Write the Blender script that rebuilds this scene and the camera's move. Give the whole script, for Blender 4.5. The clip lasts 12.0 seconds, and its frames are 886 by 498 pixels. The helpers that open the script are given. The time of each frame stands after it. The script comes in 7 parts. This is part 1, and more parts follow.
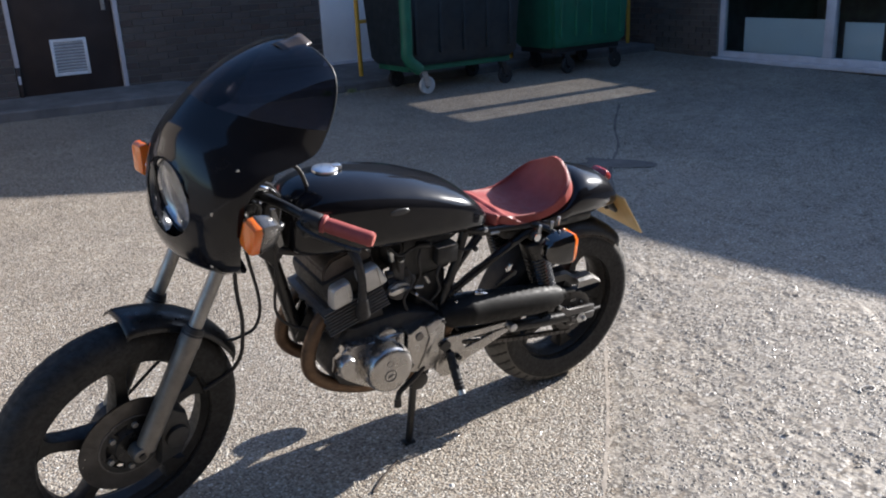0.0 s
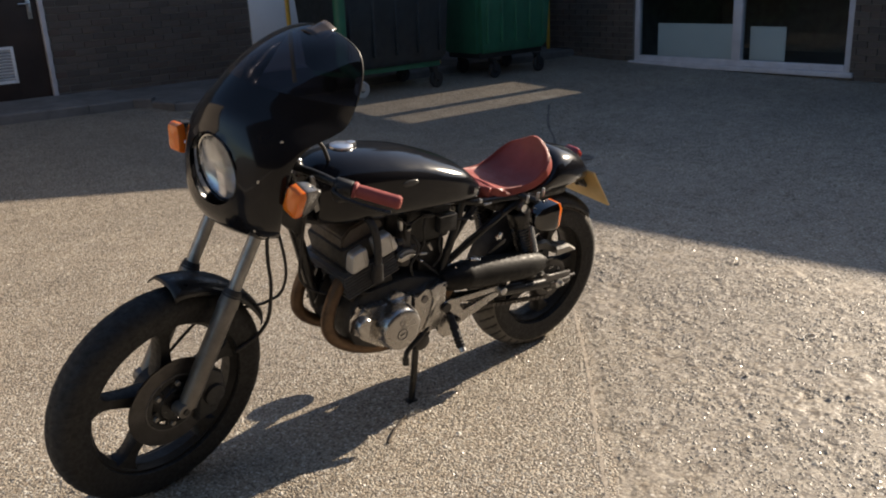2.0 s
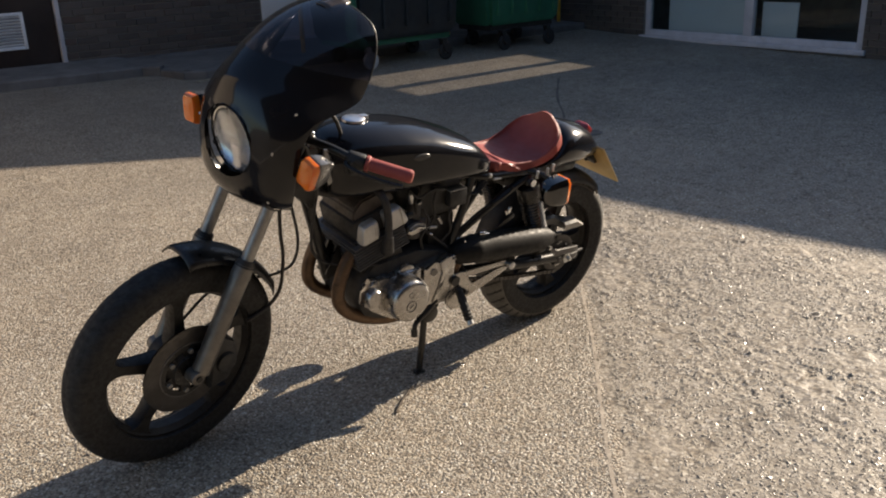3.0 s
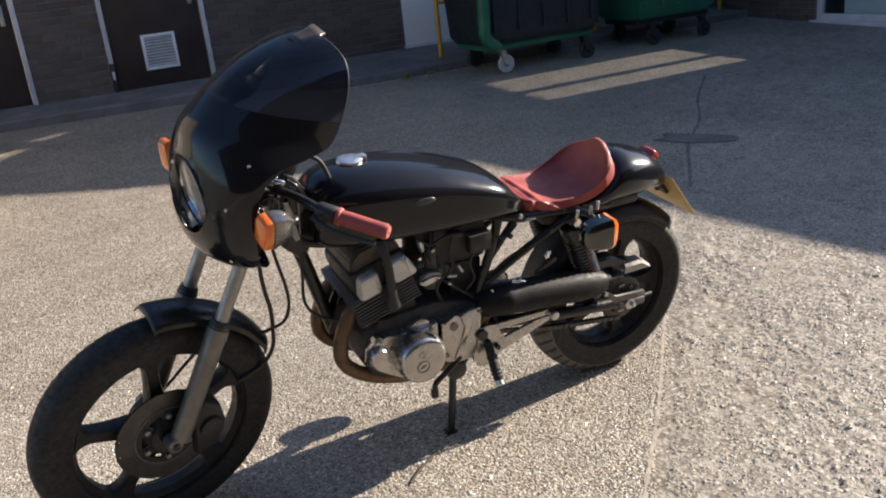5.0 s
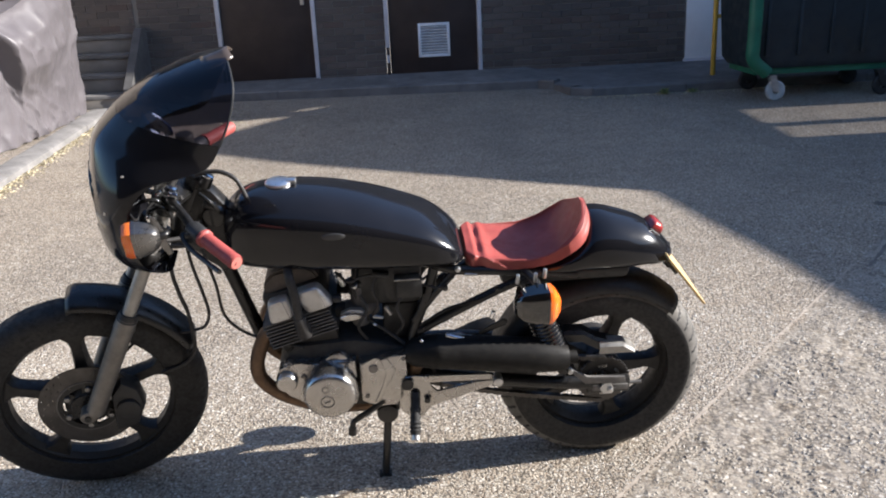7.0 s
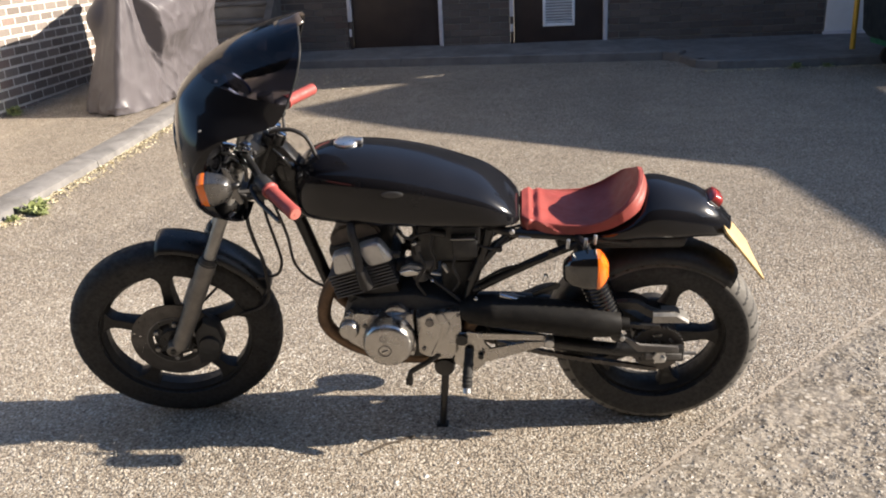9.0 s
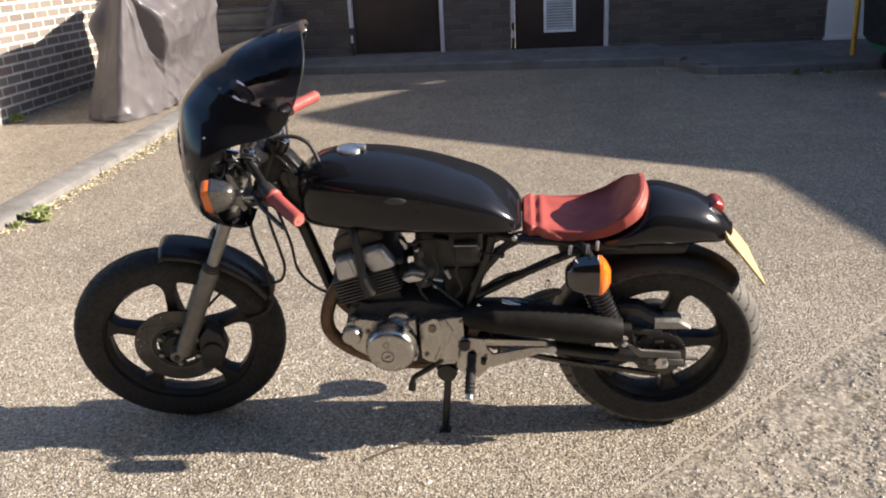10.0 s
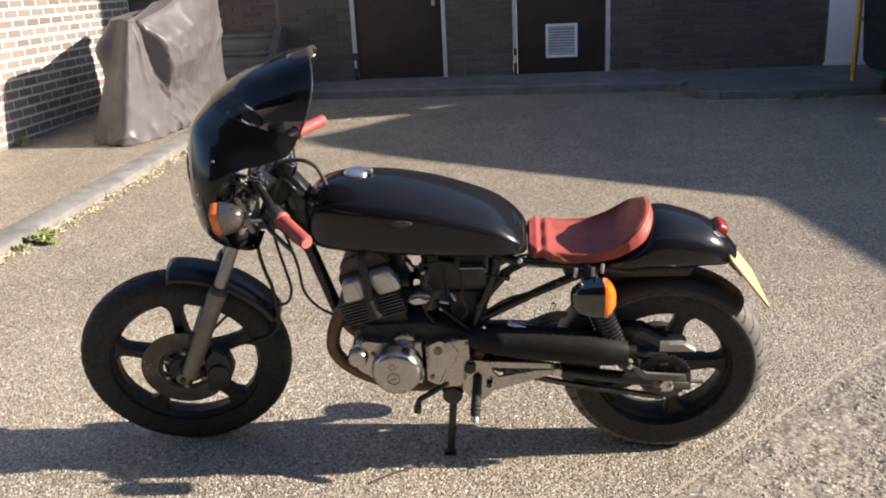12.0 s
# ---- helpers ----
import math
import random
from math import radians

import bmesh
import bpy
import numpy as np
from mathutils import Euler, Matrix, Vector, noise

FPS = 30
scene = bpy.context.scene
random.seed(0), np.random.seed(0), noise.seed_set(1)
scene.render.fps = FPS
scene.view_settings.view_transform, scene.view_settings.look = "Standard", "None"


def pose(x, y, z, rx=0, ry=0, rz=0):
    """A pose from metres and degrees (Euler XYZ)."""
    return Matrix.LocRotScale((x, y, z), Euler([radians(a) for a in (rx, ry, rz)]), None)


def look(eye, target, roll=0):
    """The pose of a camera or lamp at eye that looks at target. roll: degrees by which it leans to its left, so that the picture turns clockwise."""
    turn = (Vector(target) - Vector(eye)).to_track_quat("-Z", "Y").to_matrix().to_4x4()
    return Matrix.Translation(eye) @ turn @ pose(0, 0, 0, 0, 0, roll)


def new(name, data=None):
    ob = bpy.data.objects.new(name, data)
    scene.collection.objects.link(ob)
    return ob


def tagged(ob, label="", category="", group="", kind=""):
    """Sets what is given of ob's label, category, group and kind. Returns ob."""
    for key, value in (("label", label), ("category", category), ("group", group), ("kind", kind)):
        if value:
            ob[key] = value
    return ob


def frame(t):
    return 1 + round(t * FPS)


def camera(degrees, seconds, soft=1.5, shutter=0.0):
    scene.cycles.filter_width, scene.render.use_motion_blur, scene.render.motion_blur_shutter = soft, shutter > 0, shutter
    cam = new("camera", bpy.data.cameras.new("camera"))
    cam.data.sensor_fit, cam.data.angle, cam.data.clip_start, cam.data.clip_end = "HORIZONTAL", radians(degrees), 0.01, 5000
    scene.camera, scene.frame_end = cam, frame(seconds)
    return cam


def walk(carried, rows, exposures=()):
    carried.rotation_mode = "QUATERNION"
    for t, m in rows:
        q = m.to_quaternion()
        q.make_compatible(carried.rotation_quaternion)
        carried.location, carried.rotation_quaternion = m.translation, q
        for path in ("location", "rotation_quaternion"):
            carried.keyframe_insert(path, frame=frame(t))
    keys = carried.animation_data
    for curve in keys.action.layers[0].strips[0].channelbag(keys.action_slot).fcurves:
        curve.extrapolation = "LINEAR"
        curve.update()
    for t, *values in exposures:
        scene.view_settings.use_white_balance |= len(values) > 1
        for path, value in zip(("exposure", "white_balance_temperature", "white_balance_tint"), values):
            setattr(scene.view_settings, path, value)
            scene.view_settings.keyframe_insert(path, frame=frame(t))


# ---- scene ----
cam = camera(54.4, 12.0, soft=2.0)
METRES, EYE, TILT, LEAN, TURN = 2.46, 1.42, -0.8, 0.3, -33.0
AHEAD, ASIDE = -2.012, -1.096
ROWS = [
    (0.0, 0.0, 0.0, 0.0, -0.76, -17.66, 2.4),
    (0.5, -0.0414, -0.0772, -0.0032, -0.51, -18.3, 1.77),
    (1.0, -0.0933, -0.0982, -0.0034, -3.24, -17.71, 2.46),
    (1.5, -0.1077, -0.1005, -0.0116, -6.74, -16.88, 2.8),
    (2.0, -0.1127, -0.1057, -0.0152, -6.72, -17.15, 2.53),
    (2.5, -0.1125, -0.1121, -0.0128, -6.53, -17.88, 2.03),
    (3.0, -0.1188, -0.1158, -0.0095, -6.1, -18.98, 1.81),
    (3.5, -0.1267, -0.1062, 0.0039, -4.48, -19.14, 1.48),
    (5.5, 0.2015, 0.1038, 0.0001, 13.23, -18.14, 6.22),
    (6.0, 0.3447, 0.1438, 0.0029, 22.37, -17.62, 4.88),
    (6.5, 0.4115, 0.1865, 0.0092, 25.49, -17.28, 2.95),
    (8.5, 0.5555, 0.2183, 0.0069, 37.97, -19.18, 1.67),
    (9.0, 0.5526, 0.2207, 0.008, 37.87, -19.17, 1.98),
    (9.5, 0.5534, 0.219, 0.0091, 37.87, -19.15, 2.0),
    (10.0, 0.5535, 0.2167, 0.0101, 37.92, -18.8, 2.04),
    (10.5, 0.5521, 0.2131, 0.0096, 37.99, -18.02, 2.06),
    (11.0, 0.5535, 0.2094, 0.0104, 38.03, -17.7, 1.98),
    (11.5, 0.5541, 0.2088, 0.0111, 38.03, -17.45, 1.99),
    (12.0, 0.5537, 0.2084, 0.011, 38.04, -17.21, 2.01),
]
EXPOSURES = [(0.0, 1.30, 5250, 10), (0.4, 1.20, 5900, 10), (1.2, 0.95, 6300, 10), (3.6, 0.97, 6300, 10), (5.4, 1.47, 5550, 10), (6.6, 1.55, 5250, 10), (8.4, 1.38, 5850, 10), (12.0, 1.38, 5850, 10)]
walk(cam, [(t, pose(ASIDE, AHEAD, EYE, TILT, LEAN, TURN) @ pose(METRES * x, METRES * y, METRES * z, 90 + pitch, roll, yaw)) for t, x, y, z, yaw, pitch, roll in ROWS], EXPOSURES)

# ---- light ----
SUN = Vector((2.19, -0.02, 1.0)).normalized()
world = bpy.data.worlds.new("sky")
scene.world = world
world.use_nodes = True
wn = world.node_tree
sky = wn.nodes.new("ShaderNodeTexSky")
sky.sky_type, sky.sun_disc = "NISHITA", False
sky.sun_elevation = math.asin(SUN.z)
sky.sun_rotation = math.atan2(SUN.x, SUN.y)
sky.altitude, sky.air_density, sky.dust_density, sky.ozone_density = 40, 1.0, 1.2, 1.6
wn.nodes["Background"].inputs["Strength"].default_value = 0.074
wn.links.new(sky.outputs[0], wn.nodes["Background"].inputs["Color"])
sun_lamp = bpy.data.lights.new("sun", "SUN")
sun_lamp.energy, sun_lamp.angle, sun_lamp.color = 5.0, radians(0.55), (1.0, 0.83, 0.63)
sun = new("sun", sun_lamp)
sun.matrix_world = look(SUN * 60, (0, 0, 0))


# ---- materials ----
def nodes_of(name):
    m = bpy.data.materials.new(name)
    m.use_nodes = True
    t = m.node_tree
    return m, t, t.nodes["Principled BSDF"]


def coords(t, kind="Object"):
    return t.nodes.new("ShaderNodeTexCoord").outputs[kind]


def noise_tex(t, vec, scale, detail=4.0, rough=0.55):
    n = t.nodes.new("ShaderNodeTexNoise")
    n.inputs["Scale"].default_value, n.inputs["Detail"].default_value, n.inputs["Roughness"].default_value = scale, detail, rough
    t.links.new(vec, n.inputs["Vector"])
    return n


def ramp(t, fac, stops):
    r = t.nodes.new("ShaderNodeValToRGB")
    while len(r.color_ramp.elements) < len(stops):
        r.color_ramp.elements.new(0.5)
    for e, (p, c) in zip(r.color_ramp.elements, stops):
        e.position = p
        e.color = (*c, 1) if len(c) == 3 else c
    t.links.new(fac, r.inputs["Fac"])
    return r.outputs["Color"]


def mix(t, a, b, fac, mode="MIX"):
    n = t.nodes.new("ShaderNodeMix")
    n.data_type, n.blend_type = "RGBA", mode
    for sock, v in ((n.inputs[0], fac), (n.inputs[6], a), (n.inputs[7], b)):
        if isinstance(v, bpy.types.NodeSocket):
            t.links.new(v, sock)
        elif isinstance(v, (int, float)):
            sock.default_value = v
        else:
            sock.default_value = (*v, 1)
    return n.outputs[2]


def bump(t, p, height, strength, distance):
    b = t.nodes.new("ShaderNodeBump")
    b.inputs["Strength"].default_value, b.inputs["Distance"].default_value = strength, distance
    t.links.new(height, b.inputs["Height"])
    t.links.new(b.outputs[0], p.inputs["Normal"])
    return b


def scaled(c, k):
    return tuple(min(1.0, v * k) for v in c)


def mk(name, base, rough=0.5, metal=0.0, var=0.2, scale=9.0, fine=160.0, relief=0.15, depth=0.001, coat=0.0, dirt=None, dirt_amount=0.5):
    """A worn plain surface: broad stains, fine grain, relief and uneven gloss."""
    m, t, p = nodes_of(name)
    v = coords(t)
    broad, grain = noise_tex(t, v, scale, 5), noise_tex(t, v, fine, 3)
    c = ramp(t, broad.outputs["Fac"], [(0.3, scaled(base, 1 - var)), (0.7, scaled(base, 1 + var))])
    c = mix(t, c, scaled(base, 0.6), ramp(t, grain.outputs["Fac"], [(0.52, (0, 0, 0)), (0.75, (var, var, var))]))
    if dirt:
        spots = noise_tex(t, v, scale * 2.7, 6, 0.7)
        c = mix(t, c, dirt, ramp(t, spots.outputs["Fac"], [(0.55, (0, 0, 0)), (0.75, (dirt_amount,) * 3)]))
    t.links.new(c, p.inputs["Base Color"])
    lo, hi = max(0.03, rough * 0.75), min(1.0, rough * 1.3)
    t.links.new(ramp(t, noise_tex(t, v, scale * 3, 4).outputs["Fac"], [(0.3, (lo,) * 3), (0.7, (hi,) * 3)]), p.inputs["Roughness"])
    p.inputs["Metallic"].default_value = metal
    p.inputs["Coat Weight"].default_value = coat
    p.inputs["Coat Roughness"].default_value = 0.11
    if relief:
        bump(t, p, grain.outputs["Fac"], relief, depth)
    return m


def ground_material():
    """Exposed aggregate: small rounded stones in a dark binder; coarser and rougher past the slab joint."""
    m, t, p = nodes_of("exposed_aggregate")
    v = coords(t)

    def stones(scale, tint):
        vo = t.nodes.new("ShaderNodeTexVoronoi")
        vo.inputs["Scale"].default_value = scale
        t.links.new(v, vo.inputs["Vector"])
        sep = t.nodes.new("ShaderNodeSeparateColor")
        t.links.new(vo.outputs["Color"], sep.inputs[0])
        c = ramp(t, sep.outputs[0], tint)
        h = ramp(t, vo.outputs["Distance"], [(0.0, (1, 1, 1)), (0.45, (0.75, 0.75, 0.75)), (0.75, (0, 0, 0))])
        bind = ramp(t, vo.outputs["Distance"], [(0.45, (0, 0, 0)), (0.7, (1, 1, 1))])
        return mix(t, c, (0.150, 0.131, 0.105), bind), h, sep.outputs[1]

    fine_c, fine_h, fine_r = stones(120, [(0.0, (0.20, 0.160, 0.120)), (0.3, (0.32, 0.266, 0.200)), (0.6, (0.41, 0.356, 0.278)), (0.88, (0.50, 0.448, 0.37)), (1.0, (0.70, 0.66, 0.59))])
    big_c, big_h, _ = stones(80, [(0.0, (0.22, 0.185, 0.145)), (0.5, (0.33, 0.290, 0.225)), (0.85, (0.42, 0.378, 0.31)), (1.0, (0.62, 0.585, 0.52))])
    sx = t.nodes.new("ShaderNodeSeparateXYZ")
    t.links.new(v, sx.inputs[0])
    wob = noise_tex(t, v, 2.5, 4)

    def calc(op, a, b):
        n = t.nodes.new("ShaderNodeMath")
        n.operation = op
        for s, q in zip(n.inputs, (a, b)):
            if isinstance(q, bpy.types.NodeSocket):
                t.links.new(q, s)
            else:
                s.default_value = q
        return n.outputs[0]

    side = calc("SUBTRACT", calc("MULTIPLY", calc("SUBTRACT", sx.outputs[0], 0.66), 0.726), calc("MULTIPLY", calc("ADD", sx.outputs[1], 0.24), 0.687))
    side = calc("ADD", side, calc("MULTIPLY", calc("SUBTRACT", wob.outputs["Fac"], 0.5), 0.10))
    mask = ramp(t, calc("ADD", calc("MULTIPLY", side, 4.0), 0.5), [(0.48, (0, 0, 0)), (0.56, (1, 1, 1))])
    c, h = mix(t, fine_c, big_c, mask), mix(t, fine_h, big_h, mask)
    worn = noise_tex(t, v, 11.0, 8, 0.70)
    bald = ramp(t, worn.outputs["Fac"], [(0.47, (0, 0, 0)), (0.60, (0.62, 0.62, 0.62))])
    c = mix(t, c, (0.385, 0.345, 0.288), mix(t, (0, 0, 0), bald, mask))
    # low spots of the worn side get brown shading in the colour itself
    hollow = ramp(t, worn.outputs["Fac"], [(0.30, (0.74, 0.68, 0.60)), (0.46, (1, 1, 1))])
    c = mix(t, c, mix(t, (1, 1, 1), hollow, mask), 1.0, "MULTIPLY")
    broad = noise_tex(t, v, 0.7, 6, 0.62)
    c = mix(t, c, ramp(t, broad.outputs["Fac"], [(0.3, (0.74, 0.74, 0.75)), (0.7, (1.15, 1.13, 1.1))]), 0.8, "MULTIPLY")
    blot = noise_tex(t, v, 3.3, 6, 0.7)
    c = mix(t, c, ramp(t, blot.outputs["Fac"], [(0.35, (0.80, 0.80, 0.81)), (0.6, (1.08, 1.08, 1.08))]), 0.7, "MULTIPLY")
    t.links.new(c, p.inputs["Base Color"])
    t.links.new(ramp(t, fine_r, [(0.0, (0.20,) * 3), (0.30, (0.5,) * 3), (1.0, (0.8,) * 3)]), p.inputs["Roughness"])
    lumps = noise_tex(t, v, 22, 4)
    hh = mix(t, h, lumps.outputs["Fac"], 0.35)
    hh = mix(t, hh, worn.outputs["Fac"], ramp(t, mask, [(0, (0, 0, 0)), (1, (0.82,) * 3)]))
    b = bump(t, p, hh, 0.9, 0.006)
    t.links.new(ramp(t, mask, [(0, (0.0055,) * 3), (1, (0.006,) * 3)]), b.inputs["Distance"])
    return m


def brick_piece(name, stops, rough=0.8):
    """Fired brick, one tone for each brick, with grain and dark flecks."""
    m, t, p = nodes_of(name)
    info = t.nodes.new("ShaderNodeObjectInfo")
    geo = t.nodes.new("ShaderNodeNewGeometry")
    add = t.nodes.new("ShaderNodeMath")
    add.operation = "FRACT"
    s = t.nodes.new("ShaderNodeMath")
    s.operation = "ADD"
    t.links.new(info.outputs["Random"], s.inputs[0])
    t.links.new(geo.outputs["Random Per Island"], s.inputs[1])
    t.links.new(s.outputs[0], add.inputs[0])
    c = ramp(t, add.outputs[0], stops)
    pos = geo.outputs["Position"]
    g = noise_tex(t, pos, 70, 5, 0.65)
    c = mix(t, c, (0.6, 0.6, 0.6), ramp(t, g.outputs["Fac"], [(0.45, (0, 0, 0)), (0.8, (0.75,) * 3)]), "MULTIPLY")
    c = mix(t, c, ramp(t, noise_tex(t, pos, 1.3, 5).outputs["Fac"], [(0.3, (0.75,) * 3), (0.7, (1.1,) * 3)]), 0.7, "MULTIPLY")
    t.links.new(c, p.inputs["Base Color"])
    p.inputs["Roughness"].default_value = rough
    bump(t, p, g.outputs["Fac"], 0.5, 0.003)
    return m


def clear_glass(name, tint, gloss=0.03, bend=1.5):
    """Thin tinted sheet: lets light through by its tint, mirrors more at a slant."""
    m, t, p = nodes_of(name)
    t.nodes.remove(p)
    tr, gl = t.nodes.new("ShaderNodeBsdfTransparent"), t.nodes.new("ShaderNodeBsdfGlossy")
    tr.inputs[0].default_value = (*tint, 1)
    gl.inputs["Roughness"].default_value = gloss
    lw = t.nodes.new("ShaderNodeLayerWeight")
    f0 = ((bend - 1) / (bend + 1)) ** 2
    pw, fr = t.nodes.new("ShaderNodeMath"), t.nodes.new("ShaderNodeMath")
    pw.operation, fr.operation = "POWER", "MULTIPLY_ADD"
    pw.inputs[1].default_value = 5.0
    fr.inputs[1].default_value, fr.inputs[2].default_value = 1 - f0, f0
    t.links.new(lw.outputs["Facing"], pw.inputs[0])
    t.links.new(pw.outputs[0], fr.inputs[0])
    ms = t.nodes.new("ShaderNodeMixShader")
    t.links.new(fr.outputs[0], ms.inputs[0])
    t.links.new(tr.outputs[0], ms.inputs[1])
    t.links.new(gl.outputs[0], ms.inputs[2])
    t.links.new(ms.outputs[0], t.nodes["Material Output"].inputs["Surface"])
    return m


M_GROUND = ground_material()
M_KERB = mk("weathered_concrete", (0.185, 0.178, 0.172), 0.85, var=0.32, scale=6, relief=0.5, depth=0.003, dirt=(0.12, 0.11, 0.08))
M_STRING = mk("dark_string_concrete", (0.085, 0.082, 0.080), 0.85, var=0.3, scale=4, relief=0.5, depth=0.003, dirt=(0.05, 0.047, 0.042))
M_PAVE = mk("dark_paving", (0.145, 0.14, 0.135), 0.85, var=0.3, scale=3, relief=0.5, depth=0.003, dirt=(0.07, 0.065, 0.055))
M_PATCH = mk("dark_patch", (0.155, 0.14, 0.125), 0.9, var=0.3, scale=8, relief=0.8, depth=0.004)
M_MORTAR = mk("mortar", (0.66, 0.635, 0.58), 0.9, var=0.15, scale=5, relief=0.4, depth=0.002, dirt=(0.3, 0.27, 0.22))
# mortar of the north and east walls, with some of their shade in its colour
M_MORTAR_SHADED = mk("shaded_mortar", (0.20, 0.185, 0.165), 0.9, var=0.2, scale=4, relief=0.4, depth=0.002)
M_BRICK = brick_piece("buff_brick", [(0.0, (0.165, 0.140, 0.122)), (0.4, (0.205, 0.178, 0.156)), (0.9, (0.245, 0.215, 0.188)), (1.0, (0.235, 0.168, 0.140))])
# brick for the walls in shade, toned to about half the buff brick
M_BRICK_SHADED = brick_piece("shaded_brown_brick", [(0.0, (0.084, 0.070, 0.061)), (0.4, (0.112, 0.092, 0.079)), (0.8, (0.135, 0.110, 0.092)), (1.0, (0.10, 0.070, 0.057))])
M_BRICK_PLAIN = mk("plain_brown_brick", (0.12, 0.092, 0.074), 0.85, var=0.3, scale=3, fine=30, relief=0.4, depth=0.004)
M_BRICK_BUFF = mk("plain_buff_brick", (0.23, 0.20, 0.172), 0.85, var=0.25, scale=3, fine=30, relief=0.4, depth=0.004)
M_DOOR = mk("brown_door_paint", (0.040, 0.027, 0.022), 0.45, var=0.25, scale=4, relief=0.1)
M_WHITE = mk("white_frame_paint", (0.60, 0.59, 0.62), 0.5, var=0.12, scale=5, relief=0.15, dirt=(0.35, 0.31, 0.28))
M_BOARD = mk("white_board", (0.80, 0.81, 0.82), 0.45, var=0.06, scale=2, relief=0.05, dirt=(0.55, 0.55, 0.56), dirt_amount=0.3)
M_VENT = mk("white_vent_plastic", (0.78, 0.79, 0.80), 0.4, var=0.06, scale=9, relief=0.05, dirt=(0.45, 0.45, 0.45))
M_VENTBACK = mk("grey_vent_mesh", (0.30, 0.31, 0.33), 0.7, relief=0.1)
M_YELLOW = mk("yellow_steel_paint", (0.62, 0.38, 0.045), 0.5, var=0.15, scale=7, relief=0.15, dirt=(0.22, 0.13, 0.05))
M_GREEN = mk("green_bin_plastic", (0.03, 0.15, 0.085), 0.45, var=0.2, scale=4, relief=0.2, dirt=(0.05, 0.075, 0.06))
M_BINDARK = mk("dark_bin_panel", (0.018, 0.026, 0.032), 0.55, var=0.25, scale=4, relief=0.2)
M_STEEL = mk("galvanised_steel", (0.55, 0.55, 0.54), 0.35, 0.9, var=0.2, scale=20, relief=0.1)
M_RUBBER_PALE = mk("pale_castor_rubber", (0.50, 0.50, 0.48), 0.6, relief=0.1)
M_COVER = mk("grey_cover_cloth", (0.108, 0.099, 0.106), 0.40, var=0.12, scale=3, fine=420, relief=0.25, depth=0.001, dirt=(0.15, 0.139, 0.146), dirt_amount=0.4)
M_PANE = clear_glass("window_glass", (0.86, 0.9, 0.9))
# filter for the strips of sun let through the east wall
M_TINTED = clear_glass("strip_dimming_glass", (0.60, 0.60, 0.60))
M_ROOF = mk("grey_roofing", (0.12, 0.115, 0.11), 0.85, var=0.25, scale=2, relief=0.4)
M_LEAF = mk("weed_leaf", (0.26, 0.30, 0.12), 0.55, var=0.4, scale=30, relief=0.1)
M_LITTER = mk("dry_leaf_litter", (0.60, 0.53, 0.36), 0.8, var=0.4, scale=40, relief=0.2)
M_TWIG = mk("dark_twig", (0.06, 0.045, 0.032), 0.85, var=0.3, scale=40)
# the motorcycle
M_BLACK = mk("gloss_black_paint", (0.009, 0.009, 0.011), 0.16, var=0.2, scale=6, relief=0.0, coat=0.4)
M_BLACK.node_tree.nodes["Principled BSDF"].inputs["Specular IOR Level"].default_value = 0.2
M_BLACK.node_tree.nodes["Principled BSDF"].inputs["Coat Roughness"].default_value = 0.05
M_SATIN = mk("satin_black_enamel", (0.012, 0.0115, 0.011), 0.33, var=0.3, scale=25, relief=0.1, dirt=(0.035, 0.027, 0.020), dirt_amount=0.5)
M_WHEEL = mk("black_wheel_enamel", (0.011, 0.0105, 0.010), 0.55, var=0.3, scale=25, relief=0.1, dirt=(0.035, 0.027, 0.020), dirt_amount=0.5)
M_PLASTIC = mk("black_plastic", (0.02, 0.02, 0.02), 0.5, var=0.25, scale=30, relief=0.15, dirt=(0.05, 0.045, 0.04))
M_RUBBER = mk("tyre_rubber", (0.014, 0.0135, 0.013), 0.7, var=0.3, scale=30, relief=0.3, dirt=(0.032, 0.028, 0.024), dirt_amount=0.5)
M_TREAD = mk("dusty_tyre_tread", (0.115, 0.109, 0.10), 0.8, var=0.3, scale=18, relief=0.3, dirt=(0.08, 0.072, 0.06), dirt_amount=0.6)
M_TREAD_DARK = mk("worn_tyre_tread", (0.018, 0.017, 0.016), 0.75, var=0.3, scale=18, relief=0.3, dirt=(0.045, 0.040, 0.034), dirt_amount=0.5)
M_HOSE = mk("black_hose", (0.025, 0.023, 0.022), 0.6, var=0.2, scale=40)
M_CHROME = mk("chrome", (0.80, 0.80, 0.80), 0.07, 1.0, var=0.05, scale=15, relief=0.0)
M_ALLOY = mk("cast_alloy", (0.44, 0.425, 0.405), 0.24, 0.95, var=0.07, scale=7, relief=0.012, dirt=(0.30, 0.27, 0.24), dirt_amount=0.35)
M_FORK = mk("satin_fork_alloy", (0.34, 0.33, 0.31), 0.42, 0.75, var=0.15, scale=22, relief=0.1, dirt=(0.17, 0.15, 0.13))
M_CAMCAP = mk("dull_cap_alloy", (0.56, 0.55, 0.53), 0.42, 0.6, var=0.12, scale=22, relief=0.08, dirt=(0.2, 0.18, 0.16))
M_PIPE = mk("heat_browned_steel", (0.15, 0.095, 0.056), 0.5, 0.6, var=0.35, scale=18, relief=0.3, dirt=(0.06, 0.04, 0.03), dirt_amount=0.8)
M_LEATHER = mk("red_brown_leather", (0.30, 0.060, 0.048), 0.5, var=0.16, scale=14, fine=260, relief=0.35, depth=0.0012, dirt=(0.20, 0.045, 0.035))
M_GRIP = mk("red_grip_rubber", (0.32, 0.065, 0.055), 0.6, var=0.12, scale=30, relief=0.2)
